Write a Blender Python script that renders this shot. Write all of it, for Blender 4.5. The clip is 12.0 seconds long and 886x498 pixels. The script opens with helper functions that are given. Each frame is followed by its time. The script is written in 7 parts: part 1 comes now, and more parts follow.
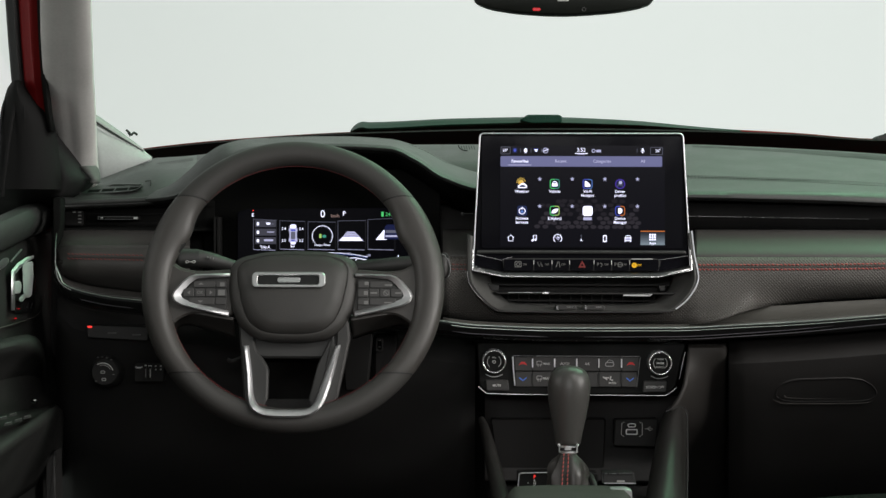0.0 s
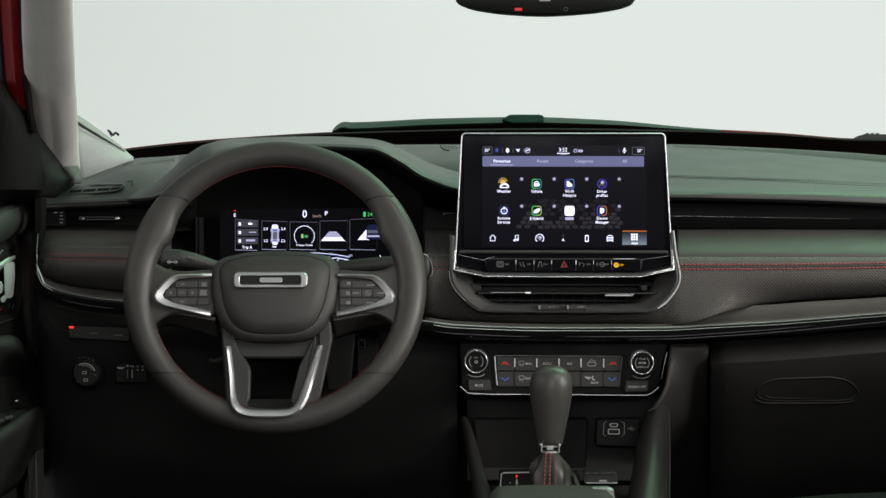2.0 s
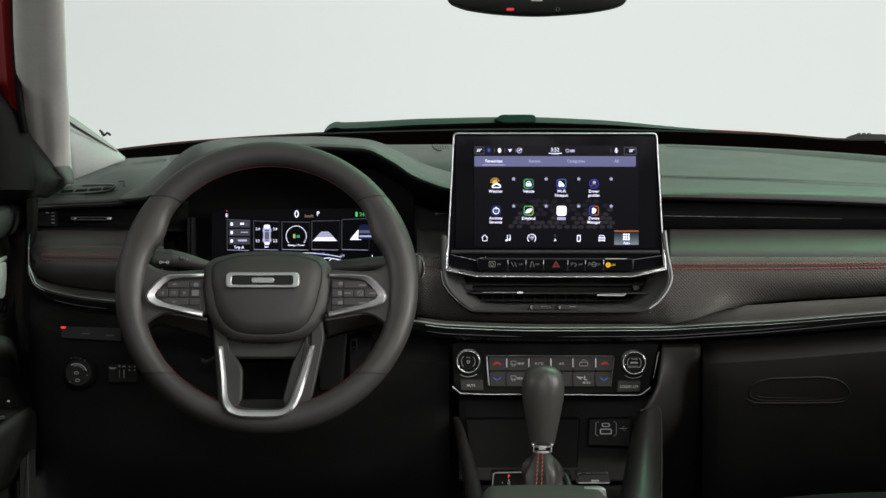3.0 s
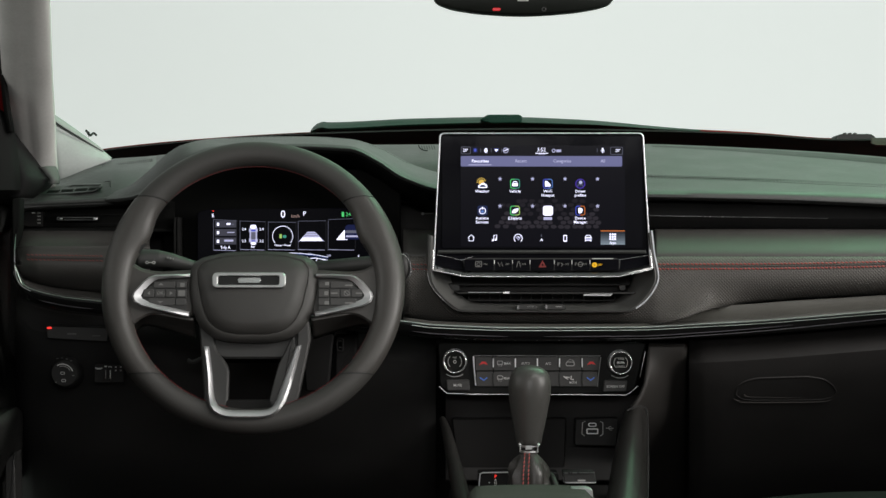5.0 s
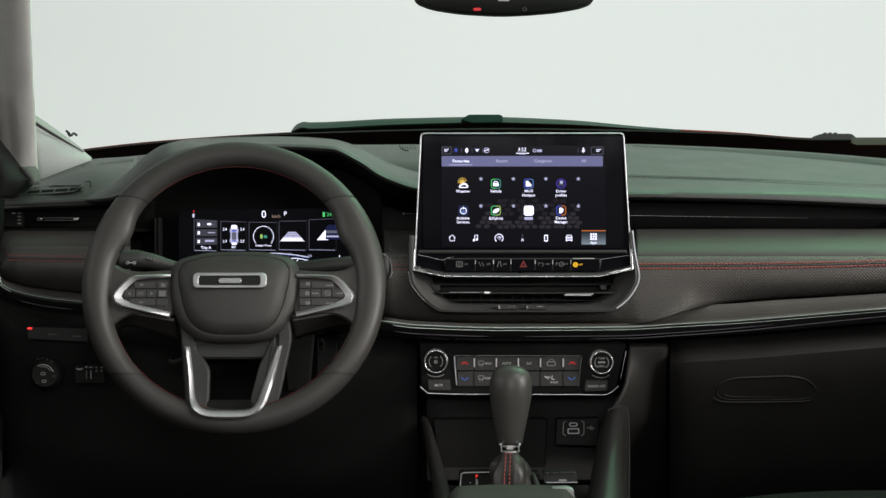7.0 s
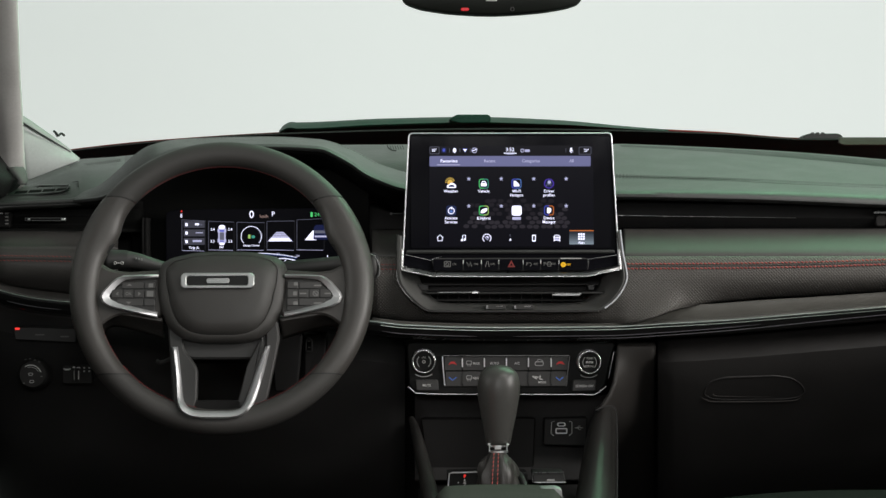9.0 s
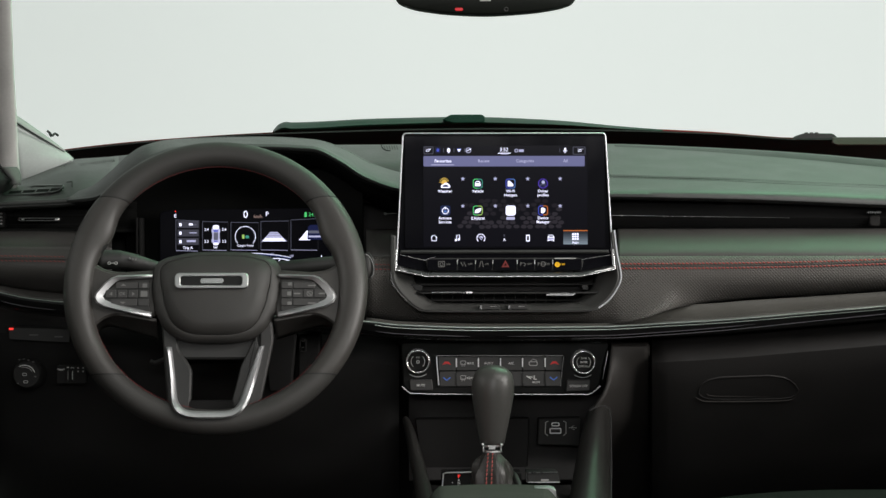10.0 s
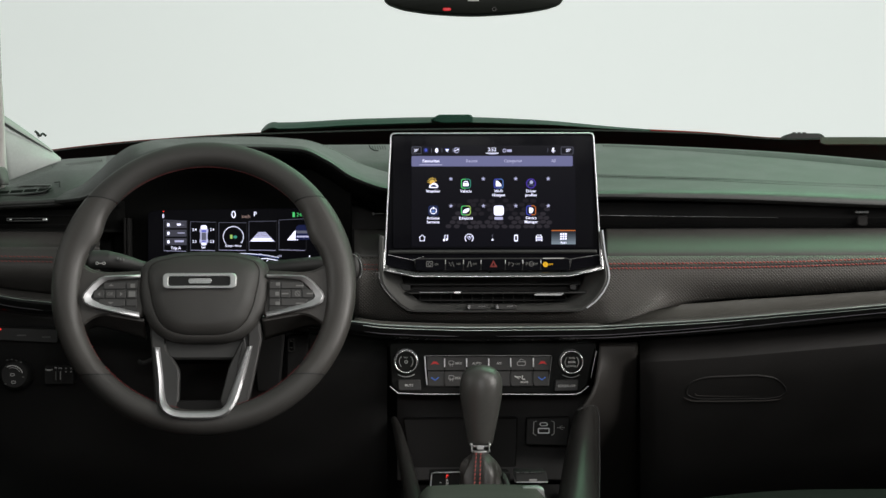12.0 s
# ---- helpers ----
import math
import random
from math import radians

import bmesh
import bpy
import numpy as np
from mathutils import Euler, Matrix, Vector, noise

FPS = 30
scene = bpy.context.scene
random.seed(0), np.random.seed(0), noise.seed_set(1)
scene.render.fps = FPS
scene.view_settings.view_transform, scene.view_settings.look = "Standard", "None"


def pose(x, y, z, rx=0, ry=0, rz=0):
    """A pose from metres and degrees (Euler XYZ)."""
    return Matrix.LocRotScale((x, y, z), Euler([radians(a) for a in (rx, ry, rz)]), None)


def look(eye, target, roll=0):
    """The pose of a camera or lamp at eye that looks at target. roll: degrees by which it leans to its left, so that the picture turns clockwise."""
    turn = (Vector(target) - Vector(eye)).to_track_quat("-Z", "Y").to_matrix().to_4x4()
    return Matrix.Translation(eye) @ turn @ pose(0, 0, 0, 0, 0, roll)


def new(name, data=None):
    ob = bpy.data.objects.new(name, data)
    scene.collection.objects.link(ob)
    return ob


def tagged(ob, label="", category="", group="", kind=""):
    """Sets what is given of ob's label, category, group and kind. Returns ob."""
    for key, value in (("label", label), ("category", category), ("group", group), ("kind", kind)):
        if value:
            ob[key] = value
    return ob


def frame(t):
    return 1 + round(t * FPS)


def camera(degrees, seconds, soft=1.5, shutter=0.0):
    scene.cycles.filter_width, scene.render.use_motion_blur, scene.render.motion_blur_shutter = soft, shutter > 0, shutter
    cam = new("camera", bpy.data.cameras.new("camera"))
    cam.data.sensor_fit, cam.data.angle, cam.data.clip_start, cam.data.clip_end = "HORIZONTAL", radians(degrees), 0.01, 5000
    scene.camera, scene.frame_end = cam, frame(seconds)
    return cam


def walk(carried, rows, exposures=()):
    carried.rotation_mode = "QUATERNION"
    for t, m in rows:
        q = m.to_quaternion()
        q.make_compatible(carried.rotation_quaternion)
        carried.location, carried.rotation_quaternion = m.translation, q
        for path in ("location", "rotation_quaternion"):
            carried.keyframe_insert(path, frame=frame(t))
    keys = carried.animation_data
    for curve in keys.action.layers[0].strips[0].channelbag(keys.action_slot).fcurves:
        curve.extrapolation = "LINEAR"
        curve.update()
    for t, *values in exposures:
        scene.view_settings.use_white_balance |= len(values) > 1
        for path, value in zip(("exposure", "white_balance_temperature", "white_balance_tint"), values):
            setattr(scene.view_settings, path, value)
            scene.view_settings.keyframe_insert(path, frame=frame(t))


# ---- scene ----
cam = camera(22.0, 12.0, soft=1.5)
EYE, TILT = 1.42, -7.0
TURNS = [
    (0.0, 1.121), (0.5, 1.031), (1.0, 0.917), (1.5, 0.792), (2.0, 0.666), (2.5, 0.548), (3.0, 0.463),
    (5.0, 0.12), (5.5, 0.027), (6.0, -0.105), (6.5, -0.233), (7.0, -0.363),
    (9.0, -0.669), (9.5, -0.733), (10.0, -0.82), (10.5, -0.882), (11.0, -0.951), (11.5, -1.033), (12.0, -1.121),
]
walk(cam, [(t, pose(0, 0, EYE, 90 + TILT, 0, turn)) for t, turn in TURNS])

# ---- light: a white studio with unseen soft boxes added round the car ----
world = bpy.data.worlds.new("studio_air")
scene.world = world
world.use_nodes = True
world.node_tree.nodes["Background"].inputs["Color"].default_value = (0.86, 0.92, 0.88, 1)
world.node_tree.nodes["Background"].inputs["Strength"].default_value = 0.33
scene.view_settings.exposure = 0.0


def softbox(name, eye, target, sx, sy, power, color):
    lamp = bpy.data.lights.new(name, "AREA")
    lamp.shape, lamp.size, lamp.size_y, lamp.energy, lamp.color = "RECTANGLE", sx, sy, power, color
    ob = new(name, lamp)
    ob.matrix_world = look(eye, target)
    return ob


# none of these lamps is seen; they are placed to suit the cabin's shading
softbox("softbox_over_hood", (1.5, 4.5, 3.4), (0.9, 3.3, 1.0), 2.0, 1.6, 62, (0.44, 1.0, 0.59))
softbox("softbox_over_roof", (1.7, 1.3, 3.2), (0.2, 2.8, 1.0), 1.2, 1.0, 64, (1.0, 0.97, 0.94))
softbox("softbox_behind", (0.1, -1.7, 2.30), (0.1, 2.9, 1.1), 1.6, 0.36, 28, (1.0, 0.98, 0.97))
softbox("softbox_right_side", (3.0, 1.5, 2.0), (0.0, 2.9, 1.05), 1.4, 1.2, 82, (1.0, 0.96, 0.92))
softbox("softbox_left_side", (-2.8, 1.5, 2.0), (-0.2, 2.9, 1.05), 1.4, 1.2, 12, (1.0, 0.96, 0.92))

# ---- the drawing grid of the cabin ----
# u to the right and v down on an elevation of the dashboard; d is the distance ahead.
F = 4033.3
U0, V0 = 863.5, 441.0
CAR = Matrix.Translation((0, 0, EYE)) @ Matrix.Rotation(radians(TILT), 4, "X")


def at(u, v, d):
    return Vector(((u - U0) * d / F, d, (V0 - v) * d / F))


def front(d, lean=0.0):
    """A plane at distance d that faces the seats; h stands out of it. lean: metres that it recedes per metre of height."""
    def place(u, v, h=0.0):
        p = at(u, v, d)
        return Vector((p.x, d - h + lean * p.z, p.z))
    return place


WU, WV, WD, WT = 519.5, 510.5, 2.82, radians(16.5)
WC = at(WU, WV, WD)
WR = Matrix.Translation(WC) @ Matrix.Rotation(-WT, 4, "X")


def wheel_plane(u, v, h=0.0):
    k = (WD - h) / F
    return WR @ Vector(((u - WU) * k, -h, (WV - v) * k / math.cos(WT) - h * math.tan(WT)))


def smooth(x, pts):
    """A smooth curve through the points, read at x."""
    if x <= pts[0][0]:
        return pts[0][1]
    if x >= pts[-1][0]:
        return pts[-1][1]
    n = len(pts)
    for i in range(n - 1):
        (x0, y0), (x1, y1) = pts[i], pts[i + 1]
        if x0 <= x <= x1:
            m = (y1 - y0) / (x1 - x0)

            def slope(j):
                if j <= 0 or j >= n - 1:
                    return m
                a = (pts[j][1] - pts[j - 1][1]) / (pts[j][0] - pts[j - 1][0])
                b = (pts[j + 1][1] - pts[j][1]) / (pts[j + 1][0] - pts[j][0])
                return 0.0 if a * b <= 0 else 2 * a * b / (a + b)
            t, w = (x - x0) / (x1 - x0), x1 - x0
            return ((2 * t**3 - 3 * t**2 + 1) * y0 + (t**3 - 2 * t**2 + t) * w * slope(i)
                    + (3 * t**2 - 2 * t**3) * y1 + (t**3 - t**2) * w * slope(i + 1))


# ---- materials ----
def material(name, base, rough=0.5, metal=0.0, mottle=0.12, mottle_scale=14.0, grain=0.0, grain_scale=900.0,
             kind="noise", coat=0.0, specular=0.5, speck=0.0):
    m = bpy.data.materials.new(name)
    m.use_nodes = True
    nt = m.node_tree
    b = nt.nodes["Principled BSDF"]
    tc = nt.nodes.new("ShaderNodeTexCoord")
    b.inputs["Metallic"].default_value = metal
    b.inputs["Coat Weight"].default_value = coat
    b.inputs["Coat Roughness"].default_value = 0.08
    b.inputs["Specular IOR Level"].default_value = specular
    big = nt.nodes.new("ShaderNodeTexNoise")
    big.inputs["Scale"].default_value = mottle_scale
    big.inputs["Detail"].default_value = 6
    fine = nt.nodes.new("ShaderNodeTexNoise")
    fine.inputs["Scale"].default_value = mottle_scale * 22
    fine.inputs["Detail"].default_value = 3
    for t in (big, fine):
        nt.links.new(tc.outputs["Object"], t.inputs["Vector"])
    add = nt.nodes.new("ShaderNodeMath")
    add.operation = "MULTIPLY_ADD"
    add.inputs[1].default_value = 0.45
    nt.links.new(fine.outputs["Fac"], add.inputs[0])
    nt.links.new(big.outputs["Fac"], add.inputs[2])
    ramp = nt.nodes.new("ShaderNodeMapRange")
    ramp.inputs["From Min"].default_value, ramp.inputs["From Max"].default_value = 0.45, 1.0
    ramp.inputs["To Min"].default_value, ramp.inputs["To Max"].default_value = 1 - mottle, 1 + mottle
    nt.links.new(add.outputs[0], ramp.inputs["Value"])
    mul = nt.nodes.new("ShaderNodeMix")
    mul.data_type, mul.blend_type = "RGBA", "MULTIPLY"
    mul.inputs["Factor"].default_value = 1.0
    mul.inputs["A"].default_value = (*base, 1)
    nt.links.new(ramp.outputs[0], mul.inputs["B"])
    nt.links.new(mul.outputs["Result"], b.inputs["Base Color"])
    rr_ = nt.nodes.new("ShaderNodeMapRange")
    rr_.inputs["From Min"].default_value, rr_.inputs["From Max"].default_value = 0.45, 1.0
    rr_.inputs["To Min"].default_value = max(0.02, rough - (0.02 if metal else 0.07))
    rr_.inputs["To Max"].default_value = min(1.0, rough + (0.02 if metal else 0.07))
    nt.links.new(add.outputs[0], rr_.inputs["Value"])
    nt.links.new(rr_.outputs[0], b.inputs["Roughness"])
    if grain:
        bump = nt.nodes.new("ShaderNodeBump")
        bump.inputs["Strength"].default_value = grain
        bump.inputs["Distance"].default_value = 0.0032 if kind == "weave" else 0.001
        if kind == "leather":
            cells = nt.nodes.new("ShaderNodeTexVoronoi")
            cells.inputs["Scale"].default_value = grain_scale
            nt.links.new(tc.outputs["Object"], cells.inputs["Vector"])
            nt.links.new(cells.outputs["Distance"], bump.inputs["Height"])
        elif kind == "weave":
            sep = nt.nodes.new("ShaderNodeSeparateXYZ")
            nt.links.new(tc.outputs["Object"], sep.inputs[0])
            waves = []
            for sign in (1, -1):
                lin = nt.nodes.new("ShaderNodeMath")
                lin.operation = "MULTIPLY_ADD"
                lin.inputs[1].default_value = sign * 1.0
                nt.links.new(sep.outputs["Z"], lin.inputs[0])
                nt.links.new(sep.outputs["X"], lin.inputs[2])
                sc = nt.nodes.new("ShaderNodeMath")
                sc.operation = "MULTIPLY"
                sc.inputs[1].default_value = grain_scale
                nt.links.new(lin.outputs[0], sc.inputs[0])
                sn = nt.nodes.new("ShaderNodeMath")
                sn.operation = "SINE"
                nt.links.new(sc.outputs[0], sn.inputs[0])
                ab = nt.nodes.new("ShaderNodeMath")
                ab.operation = "ABSOLUTE"
                nt.links.new(sn.outputs[0], ab.inputs[0])
                waves.append(ab)
            pr = nt.nodes.new("ShaderNodeMath")
            pr.operation = "MULTIPLY"
            nt.links.new(waves[0].outputs[0], pr.inputs[0])
            nt.links.new(waves[1].outputs[0], pr.inputs[1])
            top = nt.nodes.new("ShaderNodeMapRange")
            top.interpolation_type = "SMOOTHSTEP"
            top.inputs["From Min"].default_value, top.inputs["From Max"].default_value = 0.25, 0.85
            nt.links.new(pr.outputs[0], top.inputs["Value"])
            nt.links.new(top.outputs[0], bump.inputs["Height"])
            worn = nt.nodes.new("ShaderNodeMapRange")
            worn.inputs["To Min"].default_value, worn.inputs["To Max"].default_value = rough + 0.3, rough - 0.1
            nt.links.new(top.outputs[0], worn.inputs["Value"])
            nt.links.new(worn.outputs[0], b.inputs["Roughness"])
        else:
            nz = nt.nodes.new("ShaderNodeTexNoise")
            nz.inputs["Scale"].default_value = grain_scale
            nz.inputs["Detail"].default_value = 4
            nt.links.new(tc.outputs["Object"], nz.inputs["Vector"])
            nt.links.new(nz.outputs["Fac"], bump.inputs["Height"])
        nt.links.new(bump.outputs["Normal"], b.inputs["Normal"])
    return m


def glow(name, color, strength=1.0):
    m = bpy.data.materials.new(name)
    m.use_nodes = True
    b = m.node_tree.nodes["Principled BSDF"]
    b.inputs["Base Color"].default_value = (0.004, 0.004, 0.004, 1)
    b.inputs["Roughness"].default_value = 0.12
    b.inputs["Specular IOR Level"].default_value = 0.06
    b.inputs["Emission Color"].default_value = (*color, 1)
    b.inputs["Emission Strength"].default_value = strength
    return m


def pane_material(name, tint, gloss=0.012):
    m = bpy.data.materials.new(name)
    m.use_nodes = True
    nt = m.node_tree
    nt.nodes.remove(nt.nodes["Principled BSDF"])
    clear = nt.nodes.new("ShaderNodeBsdfTransparent")
    clear.inputs["Color"].default_value = (*tint, 1)
    shine = nt.nodes.new("ShaderNodeBsdfGlossy")
    shine.inputs["Roughness"].default_value = 0.02
    mix = nt.nodes.new("ShaderNodeMixShader")
    mix.inputs[0].default_value = gloss
    nt.links.new(clear.outputs[0], mix.inputs[1])
    nt.links.new(shine.outputs[0], mix.inputs[2])
    nt.links.new(mix.outputs[0], nt.nodes["Material Output"].inputs["Surface"])
    return m


PAD = material("soft_touch_pad", (0.043, 0.045, 0.043), 0.48, grain=0.25, grain_scale=700, kind="leather")
LEATHER = material("charcoal_leather", (0.05, 0.047, 0.044), 0.5, grain=0.12, grain_scale=620, kind="leather")
WHEEL_LEATHER = material("wheel_leather", (0.038, 0.0365, 0.034), 0.55, grain=0.12, grain_scale=800, kind="leather")
WEAVE = material("embossed_vinyl", (0.114, 0.107, 0.098), 0.40, grain=1.0, grain_scale=720, kind="weave")
ROLL = material("brown_grey_leather", (0.076, 0.074, 0.066), 0.40, grain=0.3, grain_scale=620, kind="leather")
PLASTIC = material("black_plastic", (0.026, 0.026, 0.025), 0.5, grain=0.2, grain_scale=1500)
SOFT_BLACK = material("satin_black_plastic", (0.032, 0.031, 0.03), 0.55, grain=0.15, grain_scale=1200)
DEEP = material("matt_black_plastic", (0.044, 0.043, 0.0425), 0.85, grain=0.15, grain_scale=1200, specular=0.1)
GLOSS = material("gloss_black", (0.016, 0.016, 0.016), 0.12, coat=0.15, specular=0.3)
WHEEL_CHROME = material("brushed_wheel_chrome", (0.64, 0.64, 0.65), 0.54, metal=1.0, mottle=0.05)
CHROME = material("satin_chrome", (0.78, 0.78, 0.78), 0.34, metal=1.0, mottle=0.04)
BRIGHT = material("bright_chrome", (0.88, 0.88, 0.88), 0.26, metal=1.0, mottle=0.03)
DARK_METAL = material("dark_chrome", (0.22, 0.22, 0.22), 0.28, metal=1.0, mottle=0.05)
BUTTON = material("grey_button", (0.048, 0.047, 0.046), 0.5, grain=0.1, grain_scale=1500)
RIM_PLASTIC = material("satin_rim_plastic", (0.082, 0.082, 0.078), 0.45, grain=0.1, grain_scale=1500)
RED_THREAD = material("red_thread", (0.38, 0.08, 0.07), 0.7)
DULL_RED = material("dull_red_thread", (0.26, 0.05, 0.045), 0.7)
RIM_THREAD = material("rim_red_thread", (0.14, 0.022, 0.02), 0.7)
WINE_THREAD = material("wine_red_thread", (0.16, 0.02, 0.02), 0.7)
GAITER = material("gaiter_leather", (0.046, 0.043, 0.040), 0.36, grain=0.08, grain_scale=600, kind="leather")
DOOR_SKIN = material("black_door_vinyl", (0.021, 0.021, 0.02), 0.55, grain=0.3, grain_scale=700, kind="leather", specular=0.2)
KNEE = material("black_knee_plastic", (0.028, 0.0276, 0.0272), 0.65, grain=0.2, grain_scale=1500, specular=0.2)
LOWER = material("black_lower_panel", (0.0225, 0.0213, 0.0207), 0.5, grain=0.2, grain_scale=1500, specular=0.2)
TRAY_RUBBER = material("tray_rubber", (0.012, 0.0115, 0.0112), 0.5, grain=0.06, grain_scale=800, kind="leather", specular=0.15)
CHEEK = material("console_cheek_plastic", (0.034, 0.0312, 0.029), 0.5, grain=0.2, grain_scale=1200, specular=0.25)
RAIL = material("rail_vinyl", (0.027, 0.0255, 0.0238), 0.36, grain=0.2, grain_scale=800, kind="leather", specular=0.5)
HAZARD = material("dull_red_print", (0.20, 0.018, 0.016), 0.5)
COWL_BLACK = material("cowl_plastic", (0.009, 0.0092, 0.0088), 0.9, specular=0.05, grain=0.3)
LID = material("armrest_leather", (0.046, 0.043, 0.040), 0.72, grain=0.25, grain_scale=620, kind="leather", specular=0.12)
DOOR_TOP = material("door_top_vinyl", (0.040, 0.042, 0.040), 0.6, grain=0.25, grain_scale=700, kind="leather", specular=0.3)
STRIP = material("brown_cowl_strip", (0.026, 0.013, 0.011), 0.7, grain=0.2, grain_scale=1500, specular=0.2)
DARK_THREAD = material("dark_thread", (0.013, 0.015, 0.013), 0.8, specular=0.2)
FABRIC = material("light_grey_pillar_cloth", (0.52, 0.505, 0.49), 0.9, grain=0.3, grain_scale=1800)
SAIL = material("black_sail_plastic", (0.0105, 0.0103, 0.0102), 0.75, grain=0.3, grain_scale=1500, specular=0.12)
SILVER = material("satin_silver_paint", (0.62, 0.64, 0.63), 0.32, metal=0.25, mottle=0.04)
COLLAR = material("polished_collar", (0.94, 0.95, 0.95), 0.5, metal=1.0, mottle=0.03)
TAN = material("tan_leather", (0.10, 0.075, 0.05), 0.6, grain=0.25, grain_scale=620, kind="leather", specular=0.2)
COVER_SHADE = material("dark_cover_and_shade", (0.009, 0.0088, 0.0087), 0.75, grain=0.3, grain_scale=1500, specular=0.2)
FOOT = material("pale_grey_foot_plastic", (0.40, 0.425, 0.41), 0.85, grain=0.2, grain_scale=1800)
PILLAR_SHADE = material("pillar_end_shade", (0.10, 0.104, 0.098), 0.85, grain=0.2, grain_scale=1800)
GLASS_EDGE = material("pale_glass_border", (0.30, 0.31, 0.30), 0.7, grain=0.1, grain_scale=1800)
KNOB_LEATHER = material("knob_leather", (0.064, 0.062, 0.058), 0.38, grain=0.12, grain_scale=1000, kind="leather")
RED_PAINT = material("red_car_paint", (0.15, 0.005, 0.006), 0.4, specular=0.2)
DECAL = material("matt_dark_hood_film", (0.005, 0.034, 0.021), 0.5, grain=0.05, specular=0.2)
RUBBER = material("black_rubber", (0.014, 0.014, 0.014), 0.7)
CARPET = material("black_carpet", (0.02, 0.02, 0.02), 0.95, grain=0.8, grain_scale=1400)
PRINT = material("white_print", (0.75, 0.75, 0.73), 0.6, mottle=0.03)
PRINT_DIM = material("grey_print", (0.48, 0.48, 0.47), 0.6, mottle=0.03)
PRINT_FAINT = material("faint_print", (0.17, 0.17, 0.165), 0.6, mottle=0.03)
PRINT_RED = material("red_print", (0.8, 0.04, 0.04), 0.5, mottle=0.03)
PRINT_BLUE = material("blue_print", (0.08, 0.22, 0.8), 0.5, mottle=0.03)
GLASS = pane_material("windscreen_glass", (0.93, 0.97, 0.945))
SCREEN_BLACK = material("screen_glass", (0.006, 0.006, 0.008), 0.08, mottle=0.02, specular=0.08)
BEAD = material("frame_chrome", (0.80, 0.80, 0.84), 0.36, metal=1.0, mottle=0.03)
TRIM = material("trim_chrome", (0.46, 0.52, 0.47), 0.3, metal=1.0, mottle=0.05)
TRIM_LINE = material("satin_trim_line", (0.085, 0.08, 0.09), 0.4, mottle=0.04)
LIT_WHITE = glow("lit_white", (0.79, 0.79, 1.0), 1.7)
LIT_SOFT = glow("lit_soft_white", (0.66, 0.66, 0.98), 0.75)
LIT_GREY = glow("lit_grey", (0.42, 0.43, 0.6), 0.28)
LIT_DIM = glow("lit_dim", (0.3, 0.3, 0.36), 0.10)
LIT_BLUE = glow("lit_blue", (0.10, 0.14, 0.85), 0.65)
LIT_VIOLET = glow("lit_violet", (0.14, 0.07, 0.75), 0.6)
LIT_KEY = [glow("lit_key", (0.10 + 0.32 * k / 7, 0.12 + 0.40 * k / 7, 0.17 + 0.45 * k / 7), 0.14 + 0.34 * k / 7) for k in range(8)]
LIT_TILE = glow("lit_tile", (0.36, 0.36, 0.48), 0.15)
LIT_SKY = glow("lit_sky_blue", (0.16, 0.34, 0.95), 0.6)
LIT_LIME = glow("lit_lime", (0.55, 0.85, 0.22), 0.7)
LIT_DIM_BLUE = glow("lit_dim_blue", (0.08, 0.13, 0.42), 0.35)
LIT_NAVY = glow("lit_navy", (0.03, 0.04, 0.16), 0.35)
LIT_TEAL = glow("lit_teal", (0.10, 0.55, 0.42), 0.55)
LIT_GREEN = glow("lit_green", (0.12, 0.85, 0.25), 0.75)
LIT_BRICK = glow("lit_brick", (0.62, 0.42, 0.38), 0.5)
LIT_ORANGE = glow("lit_orange", (0.9, 0.25, 0.06), 0.6)
LIT_YELLOW = glow("lit_yellow", (0.95, 0.62, 0.12), 0.8)
LIT_AMBER = glow("lit_amber", (1.0, 0.55, 0.03), 0.85)
LIT_RED = glow("lit_red", (1.0, 0.05, 0.04), 1.2)
LIT_RED_DIM = glow("lit_red_dim", (0.9, 0.02, 0.03), 0.6)
LIT_BAR = glow("lit_lilac_bar", (0.31, 0.32, 0.62), 0.5)
LIT_BACK = glow("lit_screen_ground", (0.055, 0.053, 0.11), 0.05)
LIT_CLUSTER = glow("lit_cluster_ground", (0.05, 0.05, 0.10), 0.02)
LIT_SHADE = glow("lit_screen_shade", (0.18, 0.155, 0.22), 0.075)
LIT_STONE = glow("lit_screen_stone", (0.20, 0.175, 0.23), 0.125)


# ---- builders ----
BASES = {}


def thing(name, base, label, category, group="", kind=""):
    root = new(name)
    root.empty_display_size = 0.05
    root.matrix_basis = CAR @ Matrix.Translation(base)
    BASES[root.name] = Vector(base)
    return tagged(root, label, category, group, kind)


def part(name, mesh, mat, parent, label=""):
    mesh.materials.clear()
    mesh.materials.append(mat)
    ob = new(name, mesh)
    ob.parent = parent
    if parent.type == "EMPTY":
        ob.matrix_parent_inverse = Matrix.Translation(-BASES[parent.name])
    if label:
        ob["label"] = label
    return ob


def mesh_of(name, verts, faces, shade=True, sharp=46):
    me = bpy.data.meshes.new(name)
    me.from_pydata([tuple(v) for v in verts], [], faces)
    me.validate()
    bm = bmesh.new()
    bm.from_mesh(me)
    bmesh.ops.recalc_face_normals(bm, faces=bm.faces[:])
    bm.to_mesh(me)
    bm.free()
    if shade:
        me.shade_smooth()
        me.set_sharp_from_angle(angle=radians(sharp))
    return me


def circle(u, v, r, n=28, ry=None):
    ry = r if ry is None else ry
    return [(u + r * math.cos(2 * math.pi * i / n), v + ry * math.sin(2 * math.pi * i / n)) for i in range(n)]


